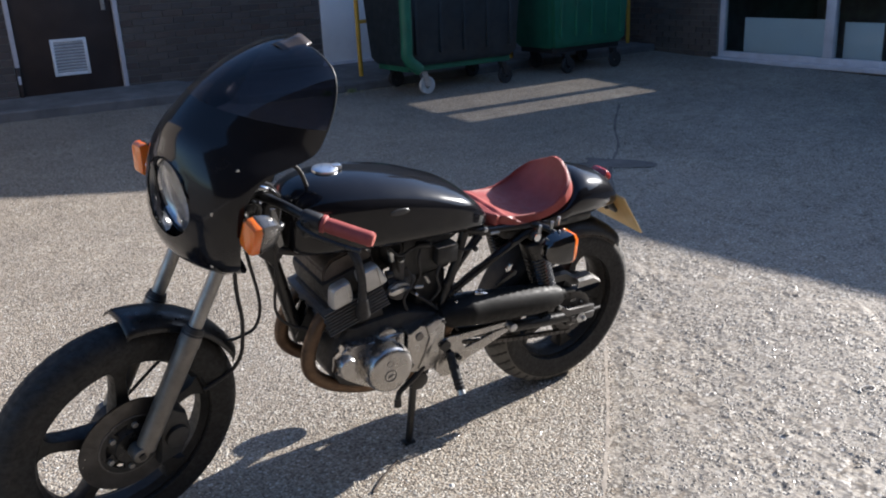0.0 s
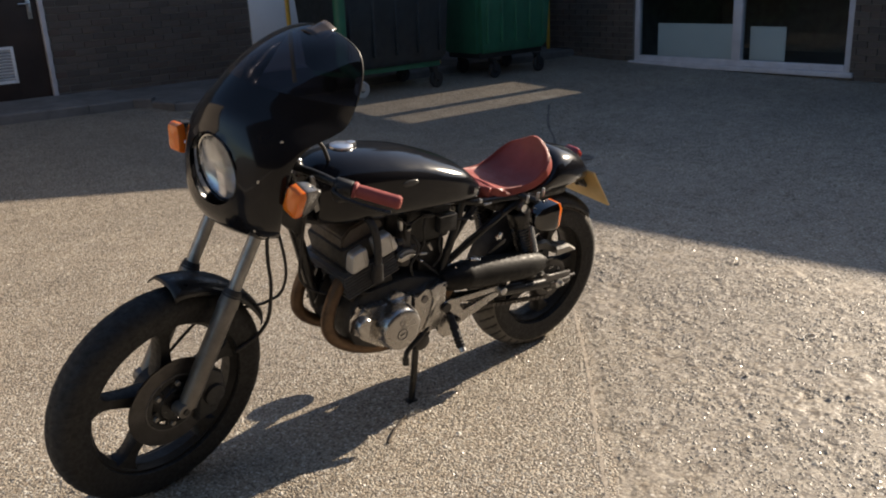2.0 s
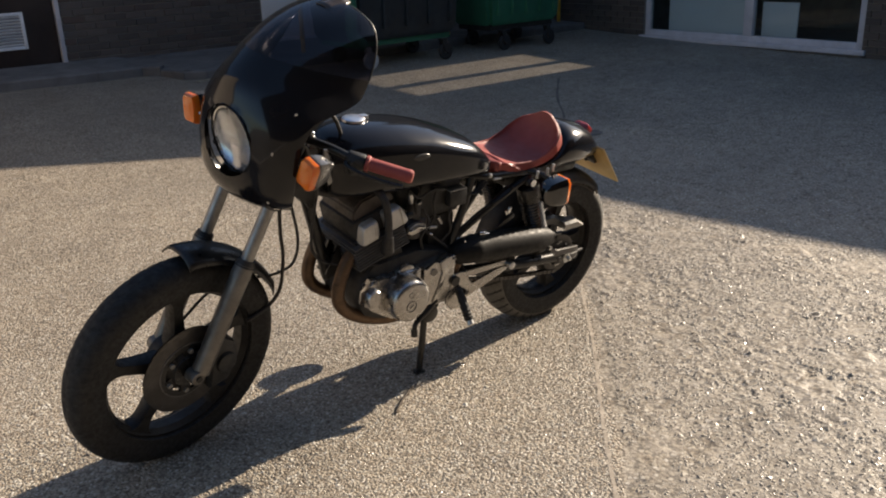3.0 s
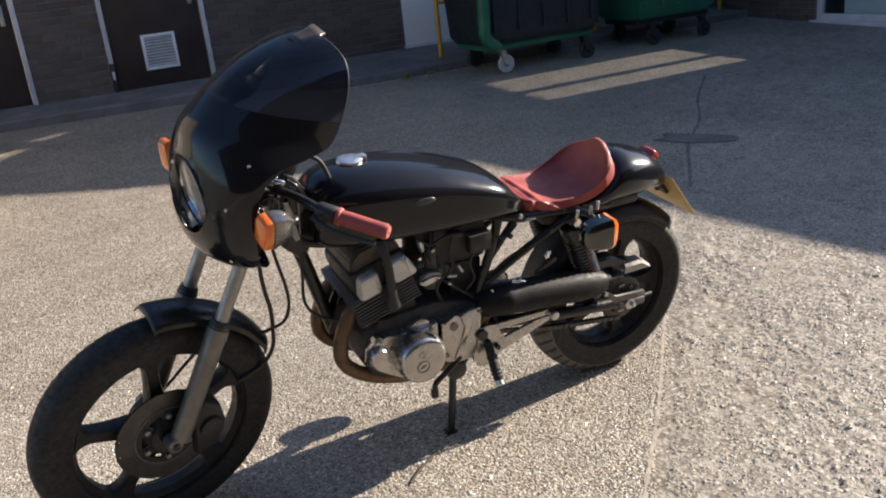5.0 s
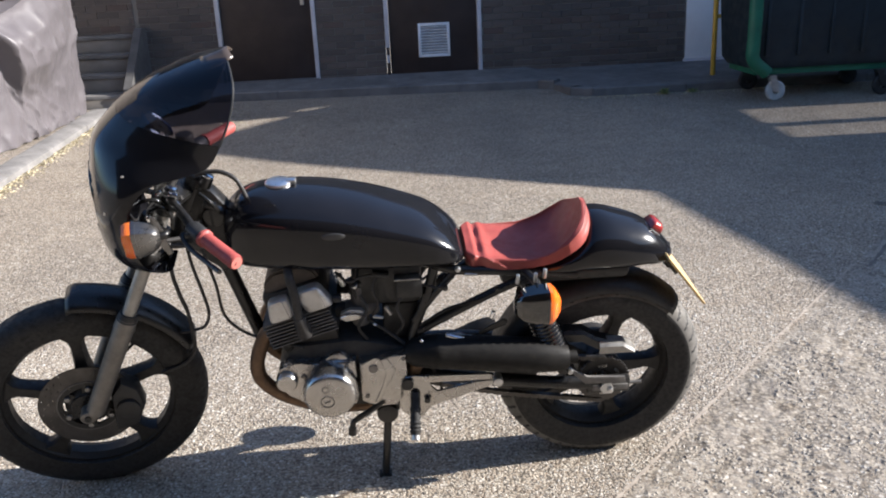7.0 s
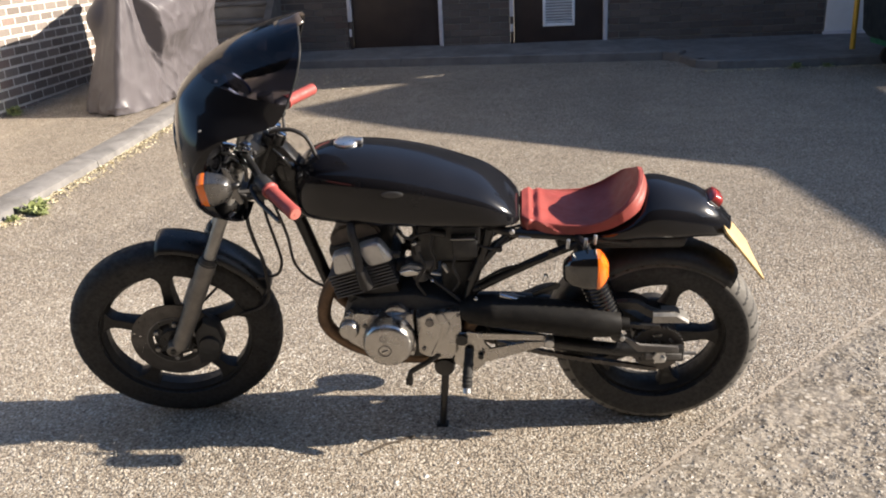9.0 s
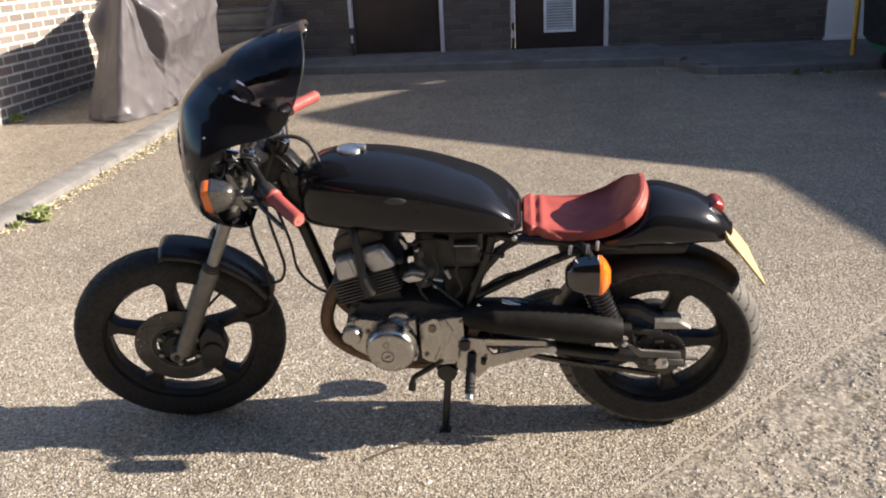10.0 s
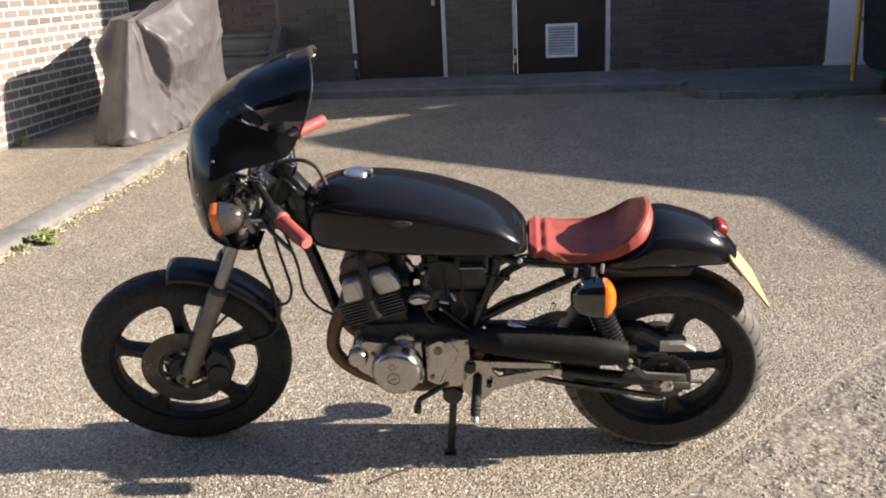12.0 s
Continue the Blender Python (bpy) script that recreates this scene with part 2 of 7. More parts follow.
M_GRIPEND = mk("grip_end_cap", (0.50, 0.17, 0.14), 0.5, var=0.1, scale=40)
M_PLATE = mk("yellow_plate", (0.64, 0.47, 0.23), 0.35, var=0.06, scale=10, relief=0.05)
M_PLATEBACK = mk("yellow_plate_back", (0.55, 0.40, 0.16), 0.5, var=0.1, scale=10)
M_SCREEN = clear_glass("smoked_screen", (0.42, 0.41, 0.45), 0.02, 1.5)
M_LENS = clear_glass("clear_lens", (0.93, 0.94, 0.95), 0.02)
M_REFLECTOR = mk("lamp_reflector", (0.80, 0.80, 0.82), 0.16, 0.9, var=0.05, relief=0)
M_SPRING = mk("black_spring_enamel", (0.014, 0.014, 0.014), 0.2, 0.0, var=0.2, scale=30, relief=0.05)
M_BADGE = mk("dull_badge", (0.05, 0.05, 0.05), 0.4, relief=0.1)
M_LIP = mk("brown_smoked_lip", (0.065, 0.052, 0.045), 0.22, var=0.1, scale=20, relief=0.02)
M_ENGINE = mk("dull_engine_casting", (0.035, 0.033, 0.031), 0.6, 0.2, var=0.3, scale=25, relief=0.3, dirt=(0.07, 0.055, 0.04))
M_FIN = mk("grey_fin_casting", (0.14, 0.135, 0.13), 0.55, 0.4, var=0.25, scale=25, relief=0.2, dirt=(0.05, 0.042, 0.035))
M_MATT = mk("matt_black_exhaust", (0.010, 0.0095, 0.009), 0.55, var=0.3, scale=25, relief=0.15, dirt=(0.03, 0.024, 0.018))
M_MATT.node_tree.nodes["Principled BSDF"].inputs["Specular IOR Level"].default_value = 0.2
M_CAP = mk("brushed_cap_metal", (0.86, 0.85, 0.84), 0.34, 1.0, var=0.05, scale=25, relief=0.03)
M_PLUG = mk("dark_plug_steel", (0.20, 0.19, 0.18), 0.45, 0.7, var=0.2, scale=30, relief=0.1)
M_VALVE = mk("dull_brown_casting", (0.085, 0.070, 0.060), 0.55, 0.2, var=0.3, scale=25, relief=0.25, dirt=(0.05, 0.035, 0.025))
M_LINK = mk("bare_link_alloy", (0.58, 0.57, 0.54), 0.38, 0.8, var=0.12, scale=30, relief=0.05, dirt=(0.25, 0.22, 0.19))
M_SLIDER = mk("weathered_slider_alloy", (0.19, 0.178, 0.16), 0.45, 0.6, var=0.18, scale=22, relief=0.1, dirt=(0.10, 0.085, 0.07))
M_LEAD = mk("glossy_black_lead", (0.012, 0.012, 0.012), 0.16, var=0.2, scale=40, relief=0.05)
M_SHELL = mk("satin_shell_alloy", (0.20, 0.195, 0.19), 0.30, 0.9, var=0.1, scale=25, relief=0.03, dirt=(0.2, 0.18, 0.16))
M_SMOKED = mk("dark_chrome_shell", (0.10, 0.10, 0.10), 0.10, 1.0, var=0.1, scale=25, relief=0.02)
M_DIAL = mk("black_dial", (0.012, 0.012, 0.013), 0.3, relief=0)


def lens_material(name, colour, glow):
    """Coloured lamp lens: translucent moulded plastic."""
    m, t, p = nodes_of(name)
    v = coords(t)
    p.inputs["Base Color"].default_value = (*colour, 1)
    p.inputs["Roughness"].default_value = 0.18
    p.inputs["Subsurface Weight"].default_value = glow
    p.inputs["Subsurface Radius"].default_value = (0.03, 0.012, 0.004)
    p.inputs["Coat Weight"].default_value = 0.6
    w = t.nodes.new("ShaderNodeTexWave")
    w.inputs["Scale"].default_value = 60
    t.links.new(v, w.inputs["Vector"])
    bump(t, p, w.outputs["Fac"], 0.3, 0.001)
    return m


M_ORANGE = lens_material("amber_lens", (0.85, 0.20, 0.010), 0.6)
M_RED = lens_material("red_lens", (0.30, 0.035, 0.032), 0.3)


# ---- builders ----
BASE = {}


def thing(name, at=(0, 0, 0), label="", category="", group="", kind="", turn=None):
    """An Empty at the base of a thing."""
    ob = new(name)
    m = turn if turn is not None else Matrix.Translation(at)
    ob.matrix_world = m
    ob.empty_display_size = 0.1
    BASE[ob.name] = m
    return tagged(ob, label, category, group, kind)


def mesh_of(name, bm, material, smooth=True, angle=40):
    bmesh.ops.recalc_face_normals(bm, faces=bm.faces)
    for f in bm.faces:
        f.smooth = smooth
    for e in bm.edges:
        if len(e.link_faces) == 2:
            e.smooth = e.calc_face_angle(0) < radians(angle)
    me = bpy.data.meshes.new(name)
    bm.to_mesh(me)
    bm.free()
    me.materials.append(material)
    return me


def part(name, bm, material, parent, label="", local=False, smooth=True, shell=0.0):
    """Links a bmesh as one mesh object under a thing or a part. local: it is in the thing's own coordinates already."""
    base = BASE[parent.name]
    if not local:
        bm.transform(base.inverted())
    ob = new(name, mesh_of(name, bm, material, smooth))
    ob.parent = parent
    BASE[ob.name] = base
    if shell:
        s = ob.modifiers.new("thickness", "SOLIDIFY")
        s.thickness, s.offset, s.use_rim = shell, 0, name not in ("fairing", "screen")
    return tagged(ob, label)


def solo(name, bm, material, label="", category="", group="", kind="", at=None, smooth=True):
    """A thing of one mesh, in world coordinates, with its origin at its base."""
    if at:
        bm.transform(Matrix.Translation(at).inverted())
    ob = new(name, mesh_of(name, bm, material, smooth))
    if at:
        ob.location = at
    BASE[ob.name] = Matrix.Translation(at) if at else Matrix()
    return tagged(ob, label, category, group, kind)


def box(bm, x0, x1, y0, y1, z0, z1, bevel=0.0, m=None):
    vs = [bm.verts.new((x, y, z)) for x in (x0, x1) for y in (y0, y1) for z in (z0, z1)]
    fs = [bm.faces.new([vs[i] for i in q]) for q in ((0, 1, 3, 2), (4, 6, 7, 5), (0, 4, 5, 1), (2, 3, 7, 6), (0, 2, 6, 4), (1, 5, 7, 3))]
    if bevel:
        es = list({e for f in fs for e in f.edges})
        out = bmesh.ops.bevel(bm, geom=es, offset=bevel, segments=2, affect="EDGES", profile=0.5)
        vs = list({v for f in out["faces"] for v in f.verts} | {v for v in vs if v.is_valid})
    if m is not None:
        bmesh.ops.transform(bm, matrix=m, verts=vs)
    return vs


def frame_at(p, d, hint=Vector((0, 0, 1))):
    d = d.normalized()
    if abs(d.dot(hint)) > 0.95:
        hint = Vector((1, 0, 0)) if abs(d.x) < 0.9 else Vector((0, 1, 0))
    a = d.cross(hint).normalized()
    return a, d.cross(a).normalized()


def bridge(bm, rings, closed=True, cap=True):
    n = len(rings[0])
    for r0, r1 in zip(rings, rings[1:]):
        for i in range(n if closed else n - 1):
            j = (i + 1) % n
            q = [r0[i], r0[j], r1[j], r1[i]]
            if len(set(q)) == 4:
                bm.faces.new(q)
    if cap:
        bm.faces.new(list(reversed(rings[0])))
        bm.faces.new(rings[-1])


def loft(bm, rings, closed=True, cap=True):
    rs = [[bm.verts.new(p) for p in r] for r in rings]
    bridge(bm, rs, closed, cap)
    return rs


def cyl(bm, p0, p1, r0, r1=None, n=20, bevel=0.0):
    """A round bar from p0 to p1, with softened ends."""
    p0, p1 = Vector(p0), Vector(p1)
    r1 = r0 if r1 is None else r1
    d = p1 - p0
    a, b = frame_at(p0, d)
    L = d.length
    bevel = min(bevel, L * 0.3, min(r0, r1) * 0.8)
    prof = [(0, r0), (L, r1)] if not bevel else [(0, r0 - bevel), (bevel * 0.3, r0 - bevel * 0.3), (bevel, r0), (L - bevel, r1), (L - bevel * 0.3, r1 - bevel * 0.3), (L, r1 - bevel)]
    d.normalize()
    loft(bm, [[p0 + d * s + (a * math.cos(2 * math.pi * i / n) + b * math.sin(2 * math.pi * i / n)) * r for i in range(n)] for s, r in prof])


def catmull(points, steps):
    """Smooth points through the given ones."""
    p = [np.array(q, float) for q in points]
    p = [2 * p[0] - p[1], *p, 2 * p[-1] - p[-2]]
    out = []
    for i in range(1, len(p) - 2):
        for k in range(steps):
            u = k / steps
            out.append(0.5 * (2 * p[i] + (p[i + 1] - p[i - 1]) * u + (2 * p[i - 1] - 5 * p[i] + 4 * p[i + 1] - p[i + 2]) * u * u + (3 * p[i] - p[i - 1] - 3 * p[i + 1] + p[i + 2]) * u ** 3))
    out.append(p[-2])
    return out


def tube(bm, points, r, n=12, steps=6):
    """A round tube swept along a smooth line."""
    pts = [Vector(q) for q in catmull(points, steps)]
    rings = []
    a = None
    for i, q in enumerate(pts):
        d = (pts[min(i + 1, len(pts) - 1)] - pts[max(i - 1, 0)]).normalized()
        if a is None:
            a, _ = frame_at(q, d)
        a = (a - d * a.dot(d)).normalized()
        b = d.cross(a)
        rr = r(i / (len(pts) - 1)) if callable(r) else r
        rings.append([q + (a * math.cos(2 * math.pi * k / n) + b * math.sin(2 * math.pi * k / n)) * rr for k in range(n)])
    loft(bm, rings)


def lathe(bm, profile, centre, n=64, wave=None):
    """Turns (across, radius) round the y axis through centre. wave(angle, across, radius) changes the radius."""
    cx, cy, cz = centre
    rings = []
    for k in range(n):
        a = 2 * math.pi * k / n
        ring = []
        for l, r in profile:
            rr = wave(a, l, r) if wave else r
            ring.append(bm.verts.new((cx + rr * math.cos(a), cy + l, cz + rr * math.sin(a))))
        rings.append(ring)
    m = len(profile)
    for k in range(n):
        for i in range(m):
            j = (i + 1) % m
            bm.faces.new([rings[k][i], rings[k][j], rings[(k + 1) % n][j], rings[(k + 1) % n][i]])


def B():
    return bmesh.new()


def plate(bm, outline, y0, y1, bevel=0.0):
    """A flat plate in the x-z plane from y0 to y1."""
    a = [bm.verts.new((x, y0, z)) for x, z in outline]
    b = [bm.verts.new((x, y1, z)) for x, z in outline]
    fs = [bm.faces.new(a), bm.faces.new(list(reversed(b)))]
    n = len(a)
    for i in range(n):
        j = (i + 1) % n
        fs.append(bm.faces.new([a[j], a[i], b[i], b[j]]))
    if bevel:
        es = [e for e in {e for f in fs[:2] for e in f.edges}]
        bmesh.ops.bevel(bm, geom=es, offset=bevel, segments=2, affect="EDGES", profile=0.5)


# ---- the yard ----
def zg(x, y):
    """Height of the yard: level under the motorcycle, rising gently to the building."""
    swell = 0.009 * math.exp(-((x + 0.80) ** 2 + (y - 0.10) ** 2) / 0.35)
    y = min(max(y, 0.5), 7.0) - 0.5
    return 0.010 * y + 0.0040 * max(y - 2.0, 0.0) ** 2 + swell


def sheet(bm, xs, ys, height):
    g = [[bm.verts.new((x, y, height(x, y))) for y in ys] for x in xs]
    for a, b in zip(g, g[1:]):
        for i in range(len(ys) - 1):
            bm.faces.new((a[i], b[i], b[i + 1], a[i + 1]))


def span(a, b, step):
    n = max(1, round((b - a) / step))
    return [a + (b - a) * i / n for i in range(n + 1)]


bm = B()
sheet(bm, [-900, -200, -60, -20] + span(-8, 12, 0.4) + [30, 90, 300, 900], [-900, -200, -60, -20] + span(-8, 9, 0.4) + [30, 90, 300, 900], zg)
ground = solo("ground", bm, M_GROUND, "tan exposed aggregate yard surface with worn patches", "ground", kind="structure")

# pavement and kerb beside the covered motorcycle
KX = -2.70
bm = B()
sheet(bm, span(-9, KX - 0.15, 0.5), span(-6, 7.2, 0.5), lambda x, y: zg(x, y) + 0.058)
pavement_west = solo("pavement_west", bm, M_GROUND, "raised tan aggregate pavement along the brick wall", "pavement", kind="structure")
kerb_west = thing("kerb_west", (KX, 0, 0), "weathered concrete edging kerb beside the pavement", "kerb", kind="structure")
y = -5.6
while y < 7.0:
    y1 = min(y + 0.905, 7.1)
    bm = B()
    j = random.uniform(-0.006, 0.006)
    prof = [(KX + 0.03 + j, -0.03), (KX + 0.02 + j, 0.045), (KX - 0.01 + j, 0.062), (KX - 0.16, 0.064), (KX - 0.16, -0.03)]
    rings = []
    for yy in (y, y + 0.01, y1 - 0.014, y1 - 0.006):
        k = 0.006 if yy in (y, y1 - 0.006) else 0
        rings.append([(px + (k if px < KX - 0.1 else -k), yy, pz + zg(0, yy) - (k if pz > 0 else 0)) for px, pz in prof])
    loft(bm, rings)
    part("kerb_stone", bm, M_KERB, kerb_west)
    y = y1

# pavement in front of the doors, with a step in its line
WALL_Y = 7.85
kerb_north = thing("kerb_north", (0, 7, 0), "dark weathered kerb edge along the building pavement", "kerb", kind="structure")
bm = B()
edge = [(-2.35, 7.42), (-1.0, 7.30), (0.3, 7.18), (1.35, 7.08), (1.80, 7.05), (1.95, 6.92), (2.05, 6.55), (2.25, 6.45), (3.2, 6.42), (4.2, 6.42), (6.0, 6.45), (8.0, 6.45)]
front, back, low = [], [], []
for x, yy in edge:
    top = 0.238 if x < 1.9 else 0.205
    front.append((x, yy + 0.02, top))
    low.append((x, yy, zg(x, yy) - 0.05))
    back.append((x, WALL_Y + 0.02, 0.29 if x < 1.9 else 0.262))
mid = [(x, yy + 0.16, z + 0.006) for x, yy, z in front]
loft(bm, [low, [(x, yy - 0.012, z - 0.02) for x, yy, z in front], front, mid, back], closed=False, cap=False)
pavement_north = solo("pavement_north", bm, M_PAVE, "dark worn concrete pavement below the doors", "pavement", kind="structure")
for (xa, ya), (xb, yb) in zip(edge, edge[1:]):
    d = math.hypot(xb - xa, yb - ya)
    n = max(1, round(d / 0.9))
    for i in range(n):
        p0 = Vector((xa + (xb - xa) * i / n, ya + (yb - ya) * i / n, 0))
        p1 = Vector((xa + (xb - xa) * (i + 1) / n, ya + (yb - ya) * (i + 1) / n, 0))
        t_ = (p1 - p0).normalized() * 0.004
        nrm = Vector((-t_.y, t_.x, 0)).normalized()
        top = 0.244 if p0.x < 1.9 else 0.211
        bm = B()
        rr = []
        for q in (p0 + t_, p1 - t_):
            g = zg(q.x, q.y) - 0.04
            rr.append([q - nrm * 0.006 + Vector((0, 0, g)), q - nrm * 0.004 + Vector((0, 0, top - 0.015)), q + nrm * 0.012 + Vector((0, 0, top)), q + nrm * 0.13 + Vector((0, 0, top)), q + nrm * 0.13 + Vector((0, 0, g))])
        loft(bm, rr)
        part("kerb_stone", bm, M_PAVE, kerb_north)


def wall_boxes(bm, spans, holes, y0, y1, z0, z1, axis="x"):
    """A wall along x (or y) with openings (a0, a1, h0, h1)."""
    a0, a1 = spans
    cuts = sorted({a0, a1, *[h[0] for h in holes], *[h[1] for h in holes]})
    for u, v in zip(cuts, cuts[1:]):
        here = [h for h in holes if h[0] <= u + 1e-6 and h[1] >= v - 1e-6]
        levels = [z0]
        for h in sorted(here, key=lambda q: q[2]):
            levels += [h[2], h[3]]
        levels.append(z1)
        for lo, hi in zip(levels[::2], levels[1::2]):
            if hi - lo > 1e-4:
                box(bm, *((u, v, y0, y1) if axis == "x" else (y0, y1, u, v)), lo, hi)


DOORS = [(-1.665, -0.565, 0.285, 2.38), (0.20, 1.30, 0.27, 2.38)]
BOARD = (3.68, 4.66, 0.262, 2.3)
bm = B()
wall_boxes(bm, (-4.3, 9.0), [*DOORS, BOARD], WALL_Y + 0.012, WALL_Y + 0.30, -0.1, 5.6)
wall_north = solo("wall_north", bm, M_MORTAR_SHADED, "brown brick building wall toned dark for shade, with two doors", "wall", kind="structure", smooth=False)
bm = B()
box(bm, -4.9, 9.4, WALL_Y - 0.25, WALL_Y + 6.5, 5.6, 5.85, 0.02)
roof_north = solo("roof_north", bm, M_ROOF, "flat grey roof over the brick building", "roof", kind="structure")

WEST_X = -4.30
bm = B()
wall_boxes(bm, (4.28, WALL_Y + 0.3), [], WEST_X - 0.30, WEST_X - 0.012, -0.1, 1.64, axis="y")
wall_west = solo("wall_west", bm, M_MORTAR, "sunlit buff brick wall with pale mortar", "wall", kind="structure", smooth=False)

bm = B()
wall_boxes(bm, (2.0, WALL_Y + 0.3), [(4.28, WALL_Y + 0.3, -0.1, 1.64)], WEST_X - 0.30, WEST_X - 0.003, -0.1, 4.6, axis="y")
part("upper_wall", bm, M_BRICK_BUFF, wall_west, smooth=False)

# the east wing: white-framed window; unseen low flat roof and pitched part shaped to cast shade
EAST_X = 8.0
WIN = (2.46, 5.40, 0.10, 1.06)
# slits added high in the wall, only to let strips of sun through
SUN_SLITS = [(4.19, 4.60, 1.12, 2.31), (4.75, 5.36, 1.12, 2.32)]
bm = B()
wall_boxes(bm, (-14.0, 2.70), [(WIN[0], 2.70, WIN[2], WIN[3])], EAST_X, EAST_X + 0.26, -0.1, 2.45, axis="y")
eaves = [(-14.0, 2.45), (-14.0, 2.46), (-3.0, 2.48), (-0.57, 2.615), (0.83, 2.715), (1.63, 2.76), (2.70, 2.848), (2.70, 2.45)]
e0 = [bm.verts.new((EAST_X, a, h)) for a, h in eaves]
e1 = [bm.verts.new((EAST_X + 0.26, a, h)) for a, h in eaves]
bridge(bm, [e0, e1])
wall_boxes(bm, (2.70, WALL_Y + 0.012), [(2.70, WIN[1], WIN[2], WIN[3]), *SUN_SLITS], EAST_X, EAST_X + 0.26, -0.1, 2.80, axis="y")
# gable outline fitted to the edge of the shade on the yard
gable = [(2.70, 2.80), (2.70, 2.848), (2.93, 2.87), (4.06, 3.80), (4.32, 4.01), (4.86, 4.38), (5.16, 4.52), (5.33, 4.44), (5.65, 4.32), (6.00, 4.21), (6.24, 4.12), (6.50, 4.05), (6.72, 3.94), (WALL_Y, 3.88), (WALL_Y, 2.80)]
f0 = [bm.verts.new((EAST_X, a, h)) for a, h in gable]
f1 = [bm.verts.new((EAST_X + 0.26, a, h)) for a, h in gable]
bridge(bm, [f0, f1])
# unseen taller blocks added beyond the gable to cast shade, with a narrow gap in them
for tall in ([(5.97, 4.90), (6.02, 4.62), (6.17, 4.31), (6.25, 4.10), (6.46, 4.04), (6.46, 4.90)], [(6.46, 4.24), (6.72, 4.04), (6.72, 4.90), (6.46, 4.90)], [(6.72, 3.93), (WALL_Y, 3.87), (WALL_Y, 4.90), (6.72, 4.90)], [(7.00, 4.90), (WALL_Y, 4.90), (WALL_Y, 7.30), (7.02, 7.30)]):
    bridge(bm, [[bm.verts.new((x, a, h)) for a, h in tall] for x in (EAST_X + 0.002, EAST_X + 0.258)])
wall_east = solo("wall_east", bm, M_MORTAR_SHADED, "brown brick wing toned dark for shade, with unseen roof and gable shaped to cast shade", "wall", kind="structure", smooth=False)

# unseen wall added behind the camera to block sky and darken reflections
bm = B()
box(bm, -9.0, 7.6, -4.7, -4.4, -0.1, 4.8)
sky_block_south = solo("sky_block_south", bm, M_BRICK_PLAIN, "added unseen brown wall that blocks sky light and darkens reflections", "wall", kind="structure", smooth=False)

# the room behind the window
bm = B()
for q in ((EAST_X + 0.26, EAST_X + 2.2, WIN[0] - 0.2, WIN[0] - 0.1, 0.0, 1.08), (EAST_X + 0.26, EAST_X + 2.2, WIN[1] + 0.1, WIN[1] + 0.2, 0.0, 1.08),
          (EAST_X + 2.2, EAST_X + 2.3, WIN[0] - 0.2, WIN[1] + 0.2, 0.0, 1.08), (EAST_X + 0.26, EAST_X + 2.3, WIN[0] - 0.2, WIN[1] + 0.2, 1.08, 1.105),
          (EAST_X + 0.26, EAST_X + 2.3, WIN[0] - 0.2, WIN[1] + 0.2, 0.0, 0.06)):
    box(bm, *q)
room_wall = solo("wall_inner", bm, mk("inner_room_plaster", (0.22, 0.20, 0.18), 0.9, relief=0.1), "plain dim room walls behind the window", "wall", kind="structure", smooth=False)


# unseen grey panes added in the slits to dim the sun strips on the yard
for i, (a, b, h0, h1) in enumerate(SUN_SLITS):
    bm = B()
    box(bm, EAST_X + 0.12, EAST_X + 0.126, a - 0.01, b + 0.01, h0 - 0.01, h1 + 0.01)
    solo("window_%d" % (i + 2), bm, M_TINTED, "added unseen grey pane that dims a strip of sun", "window", kind="structure", at=(EAST_X + 0.123, (a + b) / 2, h0), smooth=False)


def window_east():
    w = thing("window_1", (EAST_X, 3.9, 0.1), "wide white-framed window with white lower panels", "window", kind="structure")
    y0, y1, z0, z1 = WIN
    x0, x1 = EAST_X + 0.02, EAST_X + 0.09
    bm = B()
    box(bm, x0, x1, y0, y0 + 0.075, z0, z1, 0.006)
    box(bm, x0, x1, y1 - 0.075, y1, z0, z1, 0.006)
    box(bm, x0, x1, y0 + 0.075, y1 - 0.075, z0, z0 + 0.075, 0.006)
    box(bm, x0, x1, y0 + 0.075, y1 - 0.075, z1 - 0.075, z1, 0.006)
    part("window_frame", bm, M_WHITE, w)
    bm = B()
    box(bm, x0 - 0.012, x1, 3.81, 3.93, z0 + 0.075, z1 - 0.075, 0.006)
    part("mullion", bm, M_WHITE, w)
    bm = B()
    box(bm, x0 - 0.07, x0 + 0.01, y0 - 0.05, y1 + 0.05, z0 - 0.05, z0 + 0.004, 0.006)
    part("window_sill", bm, M_WHITE, w)
    for a, b in ((y0 + 0.075, 3.81), (3.93, y1 - 0.075)):
        bm = B()
        box(bm, x0 + 0.03, x0 + 0.036, a, b, z0 + 0.075, z1 - 0.075)
        pane = part("pane", bm, M_PANE, w, "clear window pane", smooth=False)
        pane.visible_shadow = False
    for a, b, h in ((3.99, 5.14, 0.58), (3.33, 3.79, 0.56)):
        bm = B()
        box(bm, x0 + 0.16, x0 + 0.18, a, b, 0.065, h, 0.004)
        solo("blind_panel", bm, M_BOARD, "white board standing behind the window pane", "board", group="boards in the window", at=(x0 + 0.17, (a + b) / 2, 0.065))


window_east()


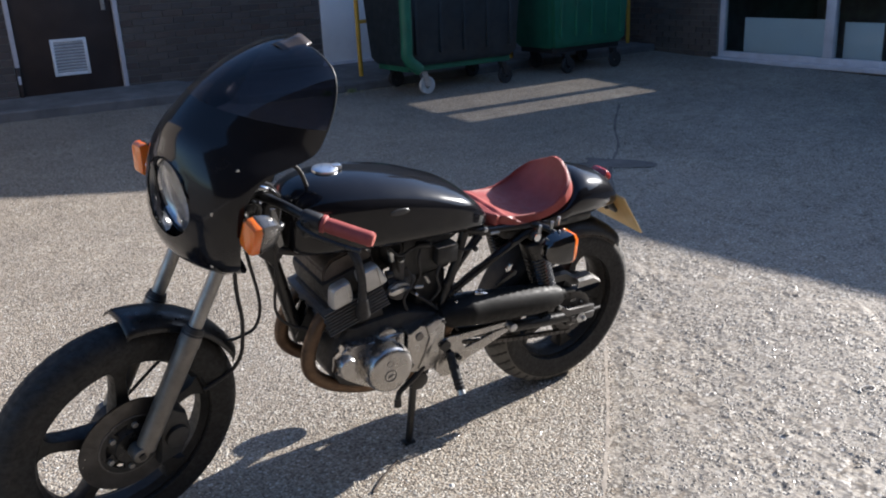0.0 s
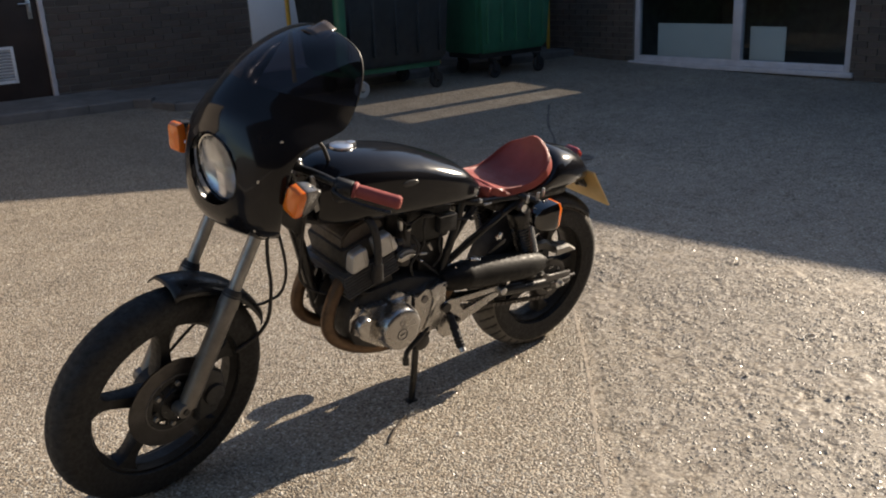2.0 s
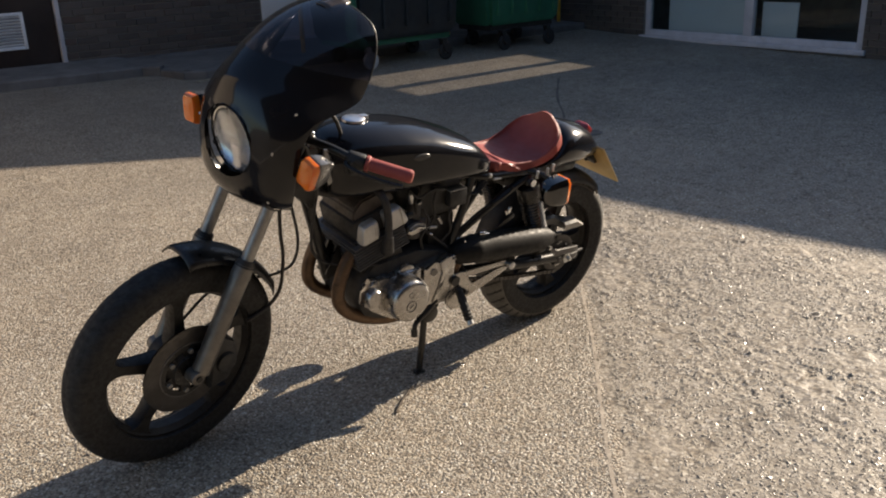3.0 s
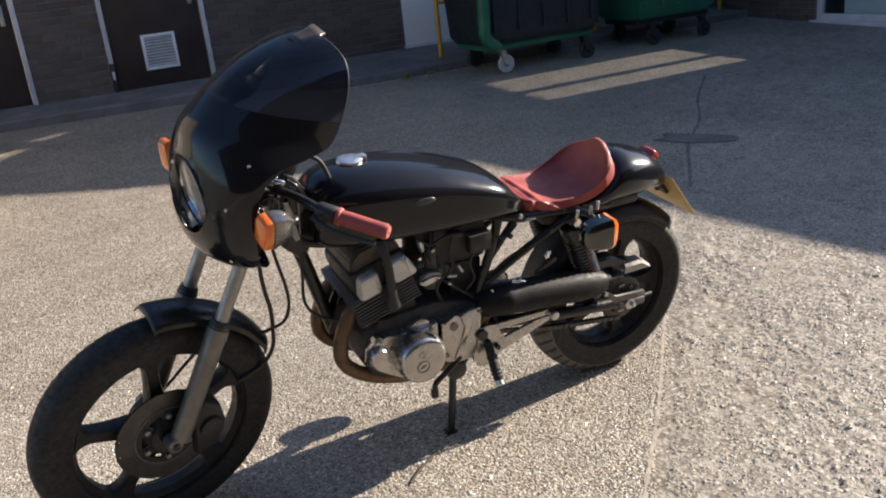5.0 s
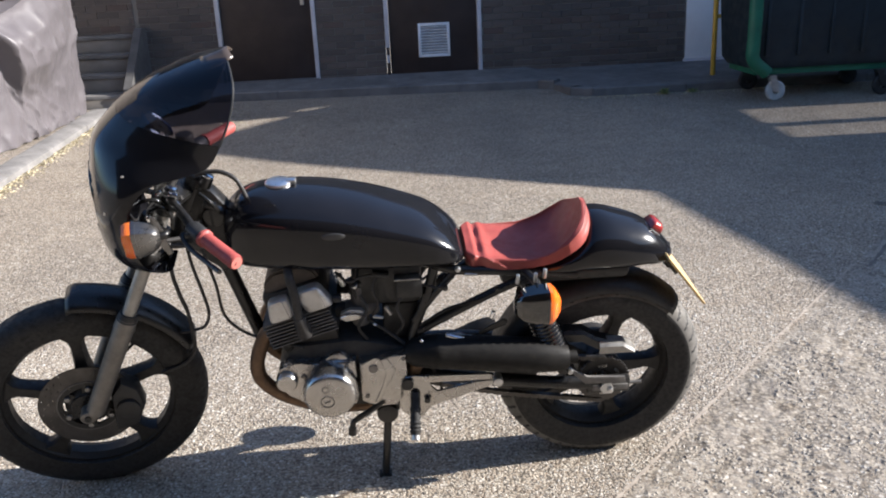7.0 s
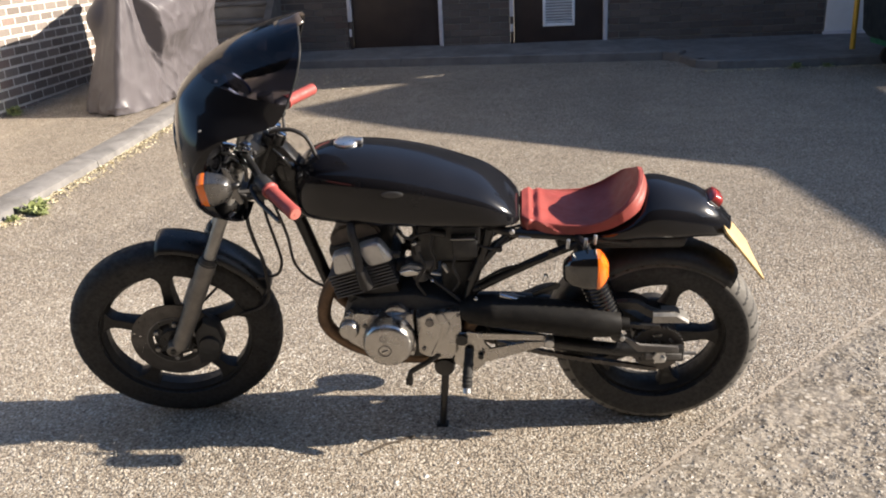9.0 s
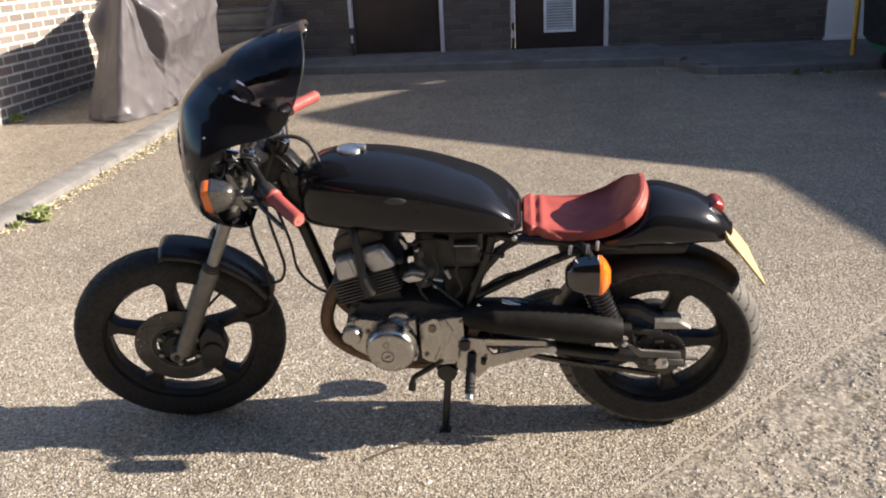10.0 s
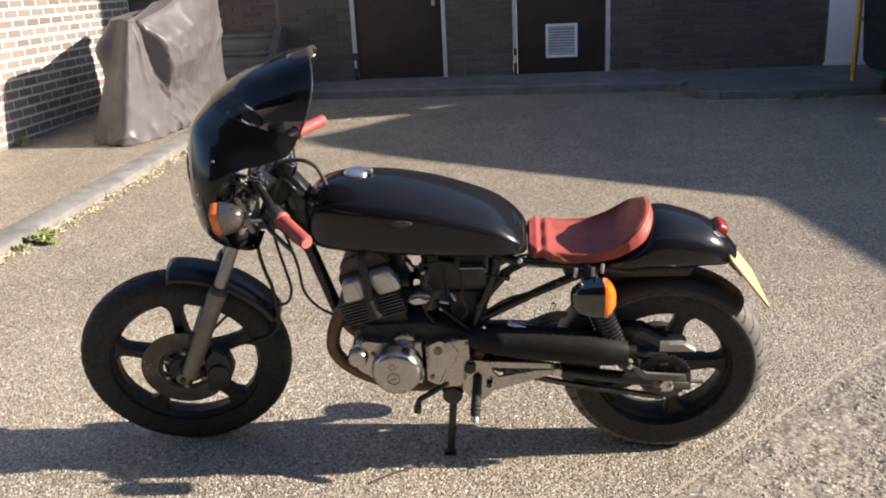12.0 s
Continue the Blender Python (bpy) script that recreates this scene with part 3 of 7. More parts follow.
def door(name, hole, label, vent=False, handle_side=1):
    x0, x1, z0, z1 = hole
    d = thing(name, ((x0 + x1) / 2, WALL_Y, z0), label, "door", kind="structure")
    fw = 0.046
    y0, y1 = WALL_Y - 0.012, WALL_Y + 0.10
    for side, (a, b) in (("left", (x0, x0 + fw)), ("right", (x1 - fw, x1))):
        bm = B()
        if side == "left":
            box(bm, a, b, y0, y1, z0 + 0.32, z1, 0.004)
            stub = B()
            box(stub, a + 0.006, b - 0.002, y0 + 0.006, y1, z0, z0 + 0.318, 0.004)
            part("bare_post", stub, M_DOOR, d, "bare weathered foot of the frame post")
            flake = B()
            box(flake, a + 0.008, b - 0.010, y0 + 0.002, y0 + 0.0055, z0 + 0.15, z0 + 0.235, 0.001)
            part("paint_flake", flake, M_WHITE, d)
        else:
            box(bm, a, b, y0, y1, z0, z1, 0.004)
        part("door_frame", bm, M_WHITE, d, "flaking white painted frame post")
    bm = B()
    box(bm, x0 + fw, x1 - fw, y0, y1, z1 - fw, z1, 0.004)
    part("door_frame", bm, M_WHITE, d)
    bm = B()
    a, b = x0 + fw + 0.004, x1 - fw - 0.004
    box(bm, a, b, WALL_Y + 0.035, WALL_Y + 0.08, z0 + 0.012, z1 - fw - 0.004, 0.003)
    leaf = part("door_leaf", bm, M_DOOR, d, "plain dark brown painted leaf")
    bm = B()
    box(bm, x0 + 0.01, x1 - 0.01, WALL_Y - 0.02, WALL_Y + 0.12, z0 - 0.02, z0 + 0.010, 0.004)
    part("threshold", bm, M_PAVE, d)
    bm = B()
    hx = b - 0.085 if handle_side > 0 else a + 0.085
    box(bm, hx - 0.022, hx + 0.022, WALL_Y + 0.024, WALL_Y + 0.036, 1.10, 1.30, 0.004)
    cyl(bm, (hx, WALL_Y + 0.03, 1.255), (hx, WALL_Y - 0.02, 1.255), 0.010)
    cyl(bm, (hx + 0.008, WALL_Y - 0.018, 1.255), (hx - 0.11, WALL_Y - 0.018, 1.255), 0.009)
    part("door_handle", bm, M_STEEL, leaf, "pale metal lever handle and plate")
    if vent:
        v0, v1, w0, w1 = 0.575, 0.935, 0.462, 0.838
        yv = WALL_Y + 0.034
        bm = B()
        for q in ((v0, v0 + 0.032, w0, w1), (v1 - 0.032, v1, w0, w1), (v0 + 0.032, v1 - 0.032, w0, w0 + 0.032), (v0 + 0.032, v1 - 0.032, w1 - 0.032, w1)):
            box(bm, q[0], q[1], yv - 0.022, yv, q[2], q[3], 0.003)
        part("vent_frame", bm, M_VENT, leaf, "white louvred vent frame")
        bm = B()
        box(bm, v0 + 0.03, v1 - 0.03, yv - 0.003, yv + 0.0005, w0 + 0.03, w1 - 0.03)
        part("vent_backing", bm, M_VENTBACK, leaf, smooth=False)
        n = 10
        for i in range(n):
            z = w0 + 0.032 + (i + 0.5) * (w1 - w0 - 0.064) / n
            bm = B()
            s = Matrix.Translation((0, yv - 0.010, z)) @ Matrix.Rotation(radians(-38), 4, "X")
            box(bm, v0 + 0.03, v1 - 0.03, -0.013, 0.013, -0.002, 0.002, m=s)
            part("louvre", bm, M_VENT, leaf)


door("door_1", DOORS[0], "closed dark brown door in a flaking white frame")
door("door_2", DOORS[1], "closed dark brown door with a white louvred vent", vent=True)

bm = B()
box(bm, BOARD[0], BOARD[1], WALL_Y - 0.008, WALL_Y + 0.03, BOARD[2] + 0.03, BOARD[3], 0.004)
door_3 = solo("door_3", bm, M_BOARD, "plain white flush door in the brick wall", "door", kind="structure")
bm = B()
box(bm, BOARD[0] - 0.02, BOARD[1] + 0.02, WALL_Y - 0.03, WALL_Y + 0.06, BOARD[2] - 0.03, BOARD[2] + 0.028, 0.004)
part("threshold", bm, M_WHITE, door_3)


def steps():
    s = thing("stairs", (-2.95, 7.3, 0.16), "short flight of dark brick steps with a grey side string", "stairs", kind="structure")
    x0, x1 = -4.0, -2.52
    for i in range(4):
        bm = B()
        y0 = 6.98 + 0.25 * i
        g = zg(0, 7.2)
        top = g + 0.185 * (i + 1)
        box(bm, x0, x1, y0, WALL_Y, (g - 0.05) if i == 0 else top - 0.185, top - 0.045, 0.004)
        part("riser", bm, M_MORTAR_SHADED, s)
        bm = B()
        box(bm, x0, x1, y0 - 0.02, y0 + 0.262 if i < 3 else WALL_Y, top - 0.045, top, 0.008)
        part("tread", bm, M_PAVE, s, "worn grey concrete tread")
    bm = B()
    g = zg(0, 7.2)
    out = [(6.93, g - 0.05), (WALL_Y, g - 0.05), (WALL_Y, g + 0.80), (7.66, g + 0.80), (6.93, g + 0.24)]
    a = [bm.verts.new((x1 + 0.004, yy, zz)) for yy, zz in out]
    b = [bm.verts.new((x1 + 0.085, yy, zz)) for yy, zz in out]
    bridge(bm, [a, b])
    part("string_wall", bm, M_STRING, s, "sloping grey side of the steps", smooth=False)


steps()


def yellow_rail():
    r = thing("guard_rail", (3.63, 6.83, 0.2), "yellow painted tubular steel guard rail", "railing")
    for x in (3.63, 5.80, 7.86):
        bm = B()
        cyl(bm, (x, 6.83, 0.205), (x, 6.83, 1.33), 0.026, bevel=0.004)
        post = part("post", bm, M_YELLOW, r)
        bm = B()
        cyl(bm, (x, 6.83, 0.200), (x, 6.83, 0.214), 0.075, bevel=0.004)
        part("base_plate", bm, M_YELLOW, post)
    for z in (0.82, 1.30):
        bm = B()
        cyl(bm, (3.63, 6.83, z), (7.86, 6.83, z), 0.021)
        part("bar", bm, M_YELLOW, r)


yellow_rail()


def castor(parent, x, y, pale):
    g = zg(x, y)
    bm = B()
    lathe(bm, [(-0.02, 0.03), (-0.022, 0.082), (-0.012, 0.094), (0.012, 0.094), (0.022, 0.082), (0.02, 0.03)], (x, y, g + 0.094), 28)
    w = part("castor_wheel", bm, M_RUBBER_PALE if pale else M_PLASTIC, parent, "castor wheel in a fork")
    bm = B()
    for s in (-0.032, 0.032):
        plate(bm, [(x - 0.028, g + 0.085), (x + 0.028, g + 0.085), (x - 0.01, g + 0.225), (x - 0.07, g + 0.225)], y + s - 0.003, y + s + 0.003)
    box(bm, x - 0.075, x - 0.005, y - 0.036, y + 0.036, g + 0.225, g + 0.238)
    part("castor_fork", bm, M_STEEL if pale else M_PLASTIC, w)


def wheeled_bin(x0, x1, y0, y1, label, front_material, body_material, framed):
    g = zg(x0, y0)
    b = thing("wheeled_bin", ((x0 + x1) / 2, (y0 + y1) / 2, g), label, "bin", group="large wheeled bins")
    bot, top = g + 0.30, g + 1.30
    bm = B()
    rings = []
    for z, k in ((bot, 0.09), (bot + 0.06, 0.05), (top - 0.05, 0.0), (top, 0.0)):
        rings.append([(x0 + k, y0 + k, z), (x1 - k, y0 + k, z), (x1 - k, y1 - k, z), (x0 + k, y1 - k, z)])
    loft(bm, rings)
    bmesh.ops.bevel(bm, geom=[e for e in bm.edges if abs(e.verts[0].co.z - e.verts[1].co.z) > 0.02], offset=0.05, segments=4, affect="EDGES")
    part("bin_body", bm, body_material, b)
    if framed:
        for x in (x0 - 0.02,):
            bm = B()
            tube(bm, [(x + 0.06, y0 - 0.02, top), (x + 0.05, y0 - 0.02, bot + 0.30), (x + 0.06, y0 - 0.01, bot + 0.10), (x + 0.20, y0, bot - 0.03)], 0.062, 14)
            part("corner_post", bm, M_GREEN, b, "green rounded corner post")
    for i in range(5):
        bm = B()
        xa = x0 + 0.18 + (x1 - x0 - 0.36) * i / 4
        box(bm, xa - 0.02, xa + 0.02, y0 + 0.012, y0 + 0.05, bot + 0.12, top - 0.12, 0.01)
        part("rib", bm, front_material, b)
    bm = B()
    rings = []
    for i in range(9):
        u = i / 8
        yy = y0 - 0.04 + (y1 - y0 + 0.08) * u
        zz = top + 0.02 + 0.16 * math.sin(math.pi * u)
        rings.append([(x0 - 0.03, yy, zz), (x1 + 0.03, yy, zz), (x1 + 0.03, yy, zz + 0.03), (x0 - 0.03, yy, zz + 0.03)])
    loft(bm, rings)
    part("lid", bm, body_material, b)
    bm = B()
    box(bm, x0 + 0.12, x1 - 0.12, y0 + 0.12, y1 - 0.12, bot - 0.062, bot + 0.01, 0.01)
    part("chassis", bm, M_GREEN if framed else M_PLASTIC, b)
    for x in (x0 + 0.30, x1 - 0.24):
        for yy in (y0 + 0.06, y1 - 0.18):
            castor(b, x, yy, framed and x < x0 + 0.5 and yy < y0 + 0.2)


wheeled_bin(3.52, 5.10, 5.68, 6.55, "dark wheeled bin with green corner posts", M_BINDARK, M_BINDARK, True)
wheeled_bin(5.52, 6.82, 5.72, 6.55, "green plastic wheeled bin on castors", M_GREEN, M_GREEN, False)


def covered_motorcycle():
    """Cloth over a parked motorcycle: taut from the bar end and the seat, hanging to the ground in creases."""
    # top edge (x, y, z) and hem (x, y), round the machine
    line = [(-3.10, 6.74, 1.46, -3.42, 6.92), (-3.18, 6.05, 1.29, -3.52, 6.00), (-3.24, 5.50, 1.24, -3.56, 5.50), (-3.260, 5.17, 1.200, -3.55, 5.12),
            (-3.150, 5.09, 1.195, -3.37, 4.98), (-3.050, 5.04, 1.18, -3.15, 4.88), (-3.032, 5.070, 1.18, -3.02, 5.18), (-3.015, 5.125, 1.18, -2.955, 5.46),
            (-2.985, 5.15, 1.185, -2.93, 5.64), (-2.90, 5.48, 1.27, -2.90, 5.92), (-2.80, 5.90, 1.44, -2.885, 6.18), (-2.74, 6.30, 1.55, -2.88, 6.52),
            (-2.80, 6.66, 1.60, -2.90, 6.86), (-2.94, 6.76, 1.56, -3.14, 6.94)]
    n, k = len(line), 14
    loop = [line[-1], *line, line[0]]
    cols = catmull(loop, k)[k:k + n * k - k + 1]
    rows = 46

    def ease(a, b, q):
        q = min(1.0, max(0.0, (q - a) / (b - a)))
        return q * q * (3 - 2 * q)

    def ridge(p, sharp):
        return (1 - abs(noise.noise(p))) ** sharp

    bm = B()
    grid = []
    for j, (px, py, pz, hx, hy) in enumerate(cols):
        c = j / k
        prev, nxt = cols[max(j - 1, 0)], cols[min(j + 1, len(cols) - 1)]
        tan = Vector((nxt[3] - prev[3], nxt[4] - prev[4], 0)).normalized()
        out = Vector((tan.y, -tan.x, 0))
        g = zg(hx, hy) + 0.062
        hem = g + 0.003 + 0.028 * max(0.0, noise.noise((c * 2.3, 4.0, 1.0)))
        sag = 0.13 * ease(9.0, 10.0, c) * (1 - 0.5 * ease(11.2, 12.0, c))
        col = [Vector((-3.04 + 0.25 * (px + 3.04) * f, py + 0.06 * (1 - f), pz + (0.035 - sag) * (1 - f))) for f in (0.0, 0.5)]
        for i in range(rows + 1):
            v = i / rows
            q = Vector((px + (hx - px) * v ** 0.85, py + (hy - py) * v ** 0.9, pz + (hem - pz) * v))
            # the sheet stands out past the hollow beside the bar end
            step = ease(7.55, 8.05, c) * (1 - ease(8.8, 11.5, c)) * ease(0.0, 0.22, v) * (1 - ease(0.36, 0.70, v))
            d = 0.150 * step
            d -= 0.035 * math.exp(-((c - 7.35) / 0.35) ** 2) * ease(0.05, 0.3, v) * (1 - ease(0.55, 0.8, v))
            d += 0.030 * math.exp(-((c - 6.2) / 0.30) ** 2) * ease(0.0, 0.2, v)
            # long creases that run down from the top, finer ones across them
            fan = ease(0.02, 0.45, v)
            side = 0.25 + 0.75 * ease(6.6, 8.2, c)
            d += 0.030 * side * fan * (ridge((c * 1.25, v * 0.55, 3.0), 5) - 0.35)
            d += 0.010 * side * fan * (ridge((c * 1.9 + 2.0 * v, v * 1.3, 8.0), 7) - 0.25)
            d += 0.022 * side * ease(0.0, 0.3, v) * (ridge((c * 0.9 - 3.0 * v, v * 2.4 + 0.6 * c, 15.0), 12) - 0.15)
            d += 0.030 * ease(0.66, 0.94, v) * (ridge((c * 1.5, v * 4.2, 21.0), 6) - 0.3)
            d += (0.085 * math.exp(-((v - 0.22) / 0.13) ** 2) - 0.025 * math.exp(-((v - 0.5) / 0.12) ** 2)) * math.exp(-((c - 3.2) / 0.55) ** 2)
            d += 0.009 * side * (ridge((c * 2.4 + 3 * v, v * 6.0 - c, 31.0), 10) - 0.15)
            q += out * d
            q.z = max(q.z + 0.018 * ease(0.7, 0.95, v) * noise.noise((c * 2.2, v * 3.0, 40.0)), g + 0.003)
            col.append(q)
        grid.append([bm.verts.new(q) for q in col])
    grid.append(grid[0])
    for a, b in zip(grid, grid[1:]):
        for i in range(len(a) - 1):
            bm.faces.new((a[i], a[i + 1], b[i + 1], b[i]))
    c = thing("covered_motorcycle", (-3.3, 6.0, zg(0, 6) + 0.06), "parked motorcycle under a creased grey cloth cover", "motorcycle cover")
    part("cover", bm, M_COVER, c)
    bm = B()
    tube(bm, [(-3.28, 5.17, 1.14), (-3.25, 5.14, 1.178), (-3.150, 5.075, 1.196), (-3.06, 5.030, 1.192), (-3.02, 5.08, 1.17)], 0.004, 8)
    part("tie_cord", bm, M_COVER, c, "thin pale tie cord")


covered_motorcycle()

# dark uneven patch and crack in the shaded yard
bm = B()
out = []
for k in range(48):
    a = 2 * math.pi * k / 48
    r = 0.9 + 0.55 * noise.noise((math.cos(a) * 1.6, math.sin(a) * 1.6, 5)) + 0.2 * noise.noise((math.cos(a) * 6, math.sin(a) * 6, 9))
    u, v = 0.30 * r * math.copysign(abs(math.cos(a)) ** 0.6, math.cos(a)), 0.125 * r * math.copysign(abs(math.sin(a)) ** 0.6, math.sin(a))
    x, y = 3.14 + 0.56 * u - 0.83 * v * -1, 2.28 - 0.83 * u + 0.56 * v
    out.append((x, y))
bm.faces.new([bm.verts.new((x, y, zg(x, y) + 0.005)) for x, y in out])
line = catmull([(2.35, 1.45), (2.62, 1.75), (2.95, 2.12), (3.20, 2.35), (3.60, 2.70), (4.10, 3.25), (4.85, 3.95)], 6)
lft, rgt = [], []
for i, (x, y) in enumerate(line):
    w = 0.010 + 0.012 * noise.noise((i * 0.7, 0, 0))
    lft.append(bm.verts.new((x - 0.7 * w, y + 0.7 * w, zg(x, y) + 0.004)))
    rgt.append(bm.verts.new((x + 0.7 * w, y - 0.7 * w, zg(x, y) + 0.004)))
for i in range(len(line) - 1):
    bm.faces.new((lft[i], rgt[i], rgt[i + 1], lft[i + 1]))
solo("ground_patch", bm, M_PATCH, "dark uneven patch with a sealed crack", "patch", kind="structure", smooth=False)

# the slab joint
bm = B()
pts = catmull([(-0.15, -1.05), (0.30, -0.58), (0.65, -0.235), (0.95, 0.085), (1.30, 0.46), (1.70, 0.88), (2.3, 1.5)], 20)
lft, rgt = [], []
for i, (x, y) in enumerate(pts):
    w = 0.0058 + 0.0075 * noise.noise((i * 0.9, 2, 0))
    q = 0.002 * noise.noise((i * 0.5, 7, 0))
    lft.append(bm.verts.new((x - 0.7 * w + q, y + 0.7 * w - q, zg(x, y) + 0.0012)))
    rgt.append(bm.verts.new((x + 0.7 * w + q, y - 0.7 * w - q, zg(x, y) + 0.0012)))
for i in range(len(pts) - 1):
    bm.faces.new((lft[i], rgt[i], rgt[i + 1], lft[i + 1]))
solo("slab_joint", bm, mk("pale_joint_filler", (0.37, 0.32, 0.26), 0.85, var=0.3, scale=30), "pale filled joint between two slabs", "joint", kind="structure", smooth=False)


def worn_height(s, t):
    """Clods, hollows and smoother bald places of the worn side, s along the joint and t away from it."""
    calm = noise.noise((s * 2.1, t * 2.1, 50.0)) + 0.5 * noise.noise((s * 5.0, t * 5.0, 54.0))
    rough = 0.25 + 0.75 * min(1.0, max(0.0, 0.65 - 1.6 * calm))
    clod = 0.0048 * noise.noise((s * 19, t * 26, 61.0)) + 0.0040 * noise.noise((s * 52, t * 60, 63.0)) + 0.0032 * noise.noise((s * 105, t * 115, 65.0))
    hollow = -0.004 * max(0.0, noise.noise((s * 11, t * 14, 71.0)) - 0.15)
    fade = min(1.0, max(0.0, t / 0.05)) * min(1.0, (2.02 - t) / 0.25)
    return (clod + hollow + 0.0015) * rough * fade - 0.004 * (1 - fade) + 0.0012


# the coarse worn side beyond the joint, where the camera passes nearest
cells = 0.0085
along, across = int(3.9 / cells), int(2.0 / cells)
co, ft = [], []
for i in range(along + 1):
    s = -1.35 + i * cells
    for j in range(across + 1):
        t = 0.012 + j * cells
        x, y = 0.66 + 0.687 * s + 0.726 * t, -0.24 + 0.726 * s - 0.687 * t
        co.append((x, y, zg(x, y) + worn_height(s, t)))
for i in range(along):
    for j in range(across):
        a = i * (across + 1) + j
        ft.append((a, a + 1, a + across + 2, a + across + 1))
me = bpy.data.meshes.new("worn_ground")
me.from_pydata(co, [], ft)
me.shade_smooth()
me.materials.append(M_GROUND)
tagged(new("worn_ground", me), "coarse worn tarmac with clods and hollows beside the slab", "ground", kind="structure")


def weed(x, y, z, size, seed):
    r = random.Random(seed)
    w = thing("weed", (x, y, z), "small green weed growing at the kerb", "plant", group="weeds")
    bm = B()
    for k in range(46):
        a, tilt = r.uniform(0, 6.28), r.uniform(0.2, 1.2)
        L, wd = size * r.uniform(0.5, 1.1), size * r.uniform(0.10, 0.2)
        d = Vector((math.cos(a) * math.sin(tilt), math.sin(a) * math.sin(tilt), math.cos(tilt)))
        s = d.cross(Vector((0, 0, 1))).normalized()
        o = Vector((x, y, z)) + Vector((r.uniform(-1, 1), r.uniform(-1, 1), 0)) * size * 0.3
        p1, p2 = o + d * L * 0.55, o + d * L - Vector((0, 0, L * 0.25))
        vs = [bm.verts.new(q) for q in (o, p1 + s * wd, p2, p1 - s * wd, p1 + Vector((0, 0, wd * 0.3)))]
        for q in ((0, 1, 4), (1, 2, 4), (2, 3, 4), (3, 0, 4)):
            bm.faces.new([vs[i] for i in q])
    part("leaves", bm, M_LEAF, w)


weed(-2.58, 2.40, zg(0, 2.2), 0.125, 1)
weed(-2.50, 2.34, zg(0, 2.4), 0.075, 2)
weed(-2.62, 2.24, zg(0, 2.1), 0.060, 6)
weed(-4.24, 5.10, zg(0, 5.1) + 0.058, 0.12, 3)
weed(2.95, 6.36, zg(0, 6.4), 0.09, 4)
weed(3.25, 6.37, zg(0, 6.4), 0.07, 5)

# leaf litter along the kerbs
rng = random.Random(11)
bm = B()
for k in range(2300):
    if k < 1900:
        y = rng.uniform(0.9, 6.9)
        x = KX + 0.035 + abs(rng.gauss(0, 0.045 + 0.05 * abs(noise.noise((y * 1.4, 0, 3)))))
    elif k < 2040:
        x, y = rng.uniform(-2.6, -1.2), rng.uniform(6.0, 6.9)
    else:
        x = rng.uniform(2.1, 4.4)
        y = 6.40 - abs(rng.gauss(0, 0.05))
    s, a, h = rng.uniform(0.006, 0.022), rng.uniform(0, 6.28), zg(x, y)
    c, q = math.cos(a) * s, math.sin(a) * s
    t1, t2 = rng.uniform(0.002, 0.012), rng.uniform(0.002, 0.012)
    v = [bm.verts.new(p) for p in ((x - c, y - q, h + 0.002), (x + q * 0.5, y - c * 0.5, h + t1), (x + c, y + q, h + 0.003), (x - q * 0.5, y + c * 0.5, h + t2))]
    bm.faces.new((v[0], v[1], v[2]))
    bm.faces.new((v[0], v[2], v[3]))
solo("leaf_litter", bm, M_LITTER, "dry crumbled leaves gathered along the kerb", "litter", kind="stuff", smooth=False)

bm = B()
tube(bm, [(-0.15, -0.125, 0.006), (-0.10, -0.085, 0.008), (-0.05, -0.052, 0.007), (-0.01, -0.025, 0.006)], 0.0035, 8)
solo("twig", bm, M_TWIG, "thin dark twig lying on the aggregate", "twig", at=(-0.08, -0.07, 0.002))
bm = B()
v = [bm.verts.new(p) for p in ((0.008, -0.028, 0.004), (0.022, -0.016, 0.012), (0.034, -0.019, 0.006), (0.020, -0.030, 0.010), (0.021, -0.023, 0.007))]
for q in ((0, 1, 4), (1, 2, 4), (2, 3, 4), (3, 0, 4)):
    bm.faces.new([v[i] for i in q])
solo("dry_leaf", bm, mk("pale_dry_leaf", (0.6, 0.55, 0.45), 0.6), "small pale curled dry leaf on the ground", "leaf", at=(0.02, -0.022, 0.004), smooth=False)


bm = B()
tube(bm, [(1.418, -0.622, 0.004), (1.430, -0.612, 0.007), (1.452, -0.612, 0.010), (1.472, -0.620, 0.009), (1.478, -0.634, 0.006), (1.462, -0.642, 0.005), (1.440, -0.640, 0.005)], 0.0032, 8)
solo("curled_strip", bm, mk("pale_plastic_strip", (0.55, 0.51, 0.45), 0.5, relief=0.1), "small pale curled strip lying on the gravel", "litter", at=(1.45, -0.628, 0.002))


# ---- the motorcycle: x runs from front to back, y to its right side, z up from the tyres ----
LEAN_LEFT, STEER = 9.7, 11.0
bike = thing("motorcycle", label="black cafe racer motorcycle with red leather seat on its side stand", category="motorcycle", turn=pose(0, 0.150, 0.002, LEAN_LEFT, 0.3, 0))
FAX, FR, RAX, RR = -0.747, 0.322, 0.716, 0.302
FZ = 0.327
RAKE = radians(26)
AXIS = Vector((math.sin(RAKE), 0, math.cos(RAKE)))
PIVOT = Vector((-0.355, 0, 0.93))
S = Matrix.Translation(PIVOT) @ Matrix.Rotation(radians(STEER), 4, AXIS) @ Matrix.Translation(-PIVOT)


def bp(name, bm, material, parent=None, label="", steer=False, smooth=True, shell=0.0):
    if steer:
        bm.transform(S)
    return part(name, bm, material, parent or bike, label, local=True, smooth=smooth, shell=shell)


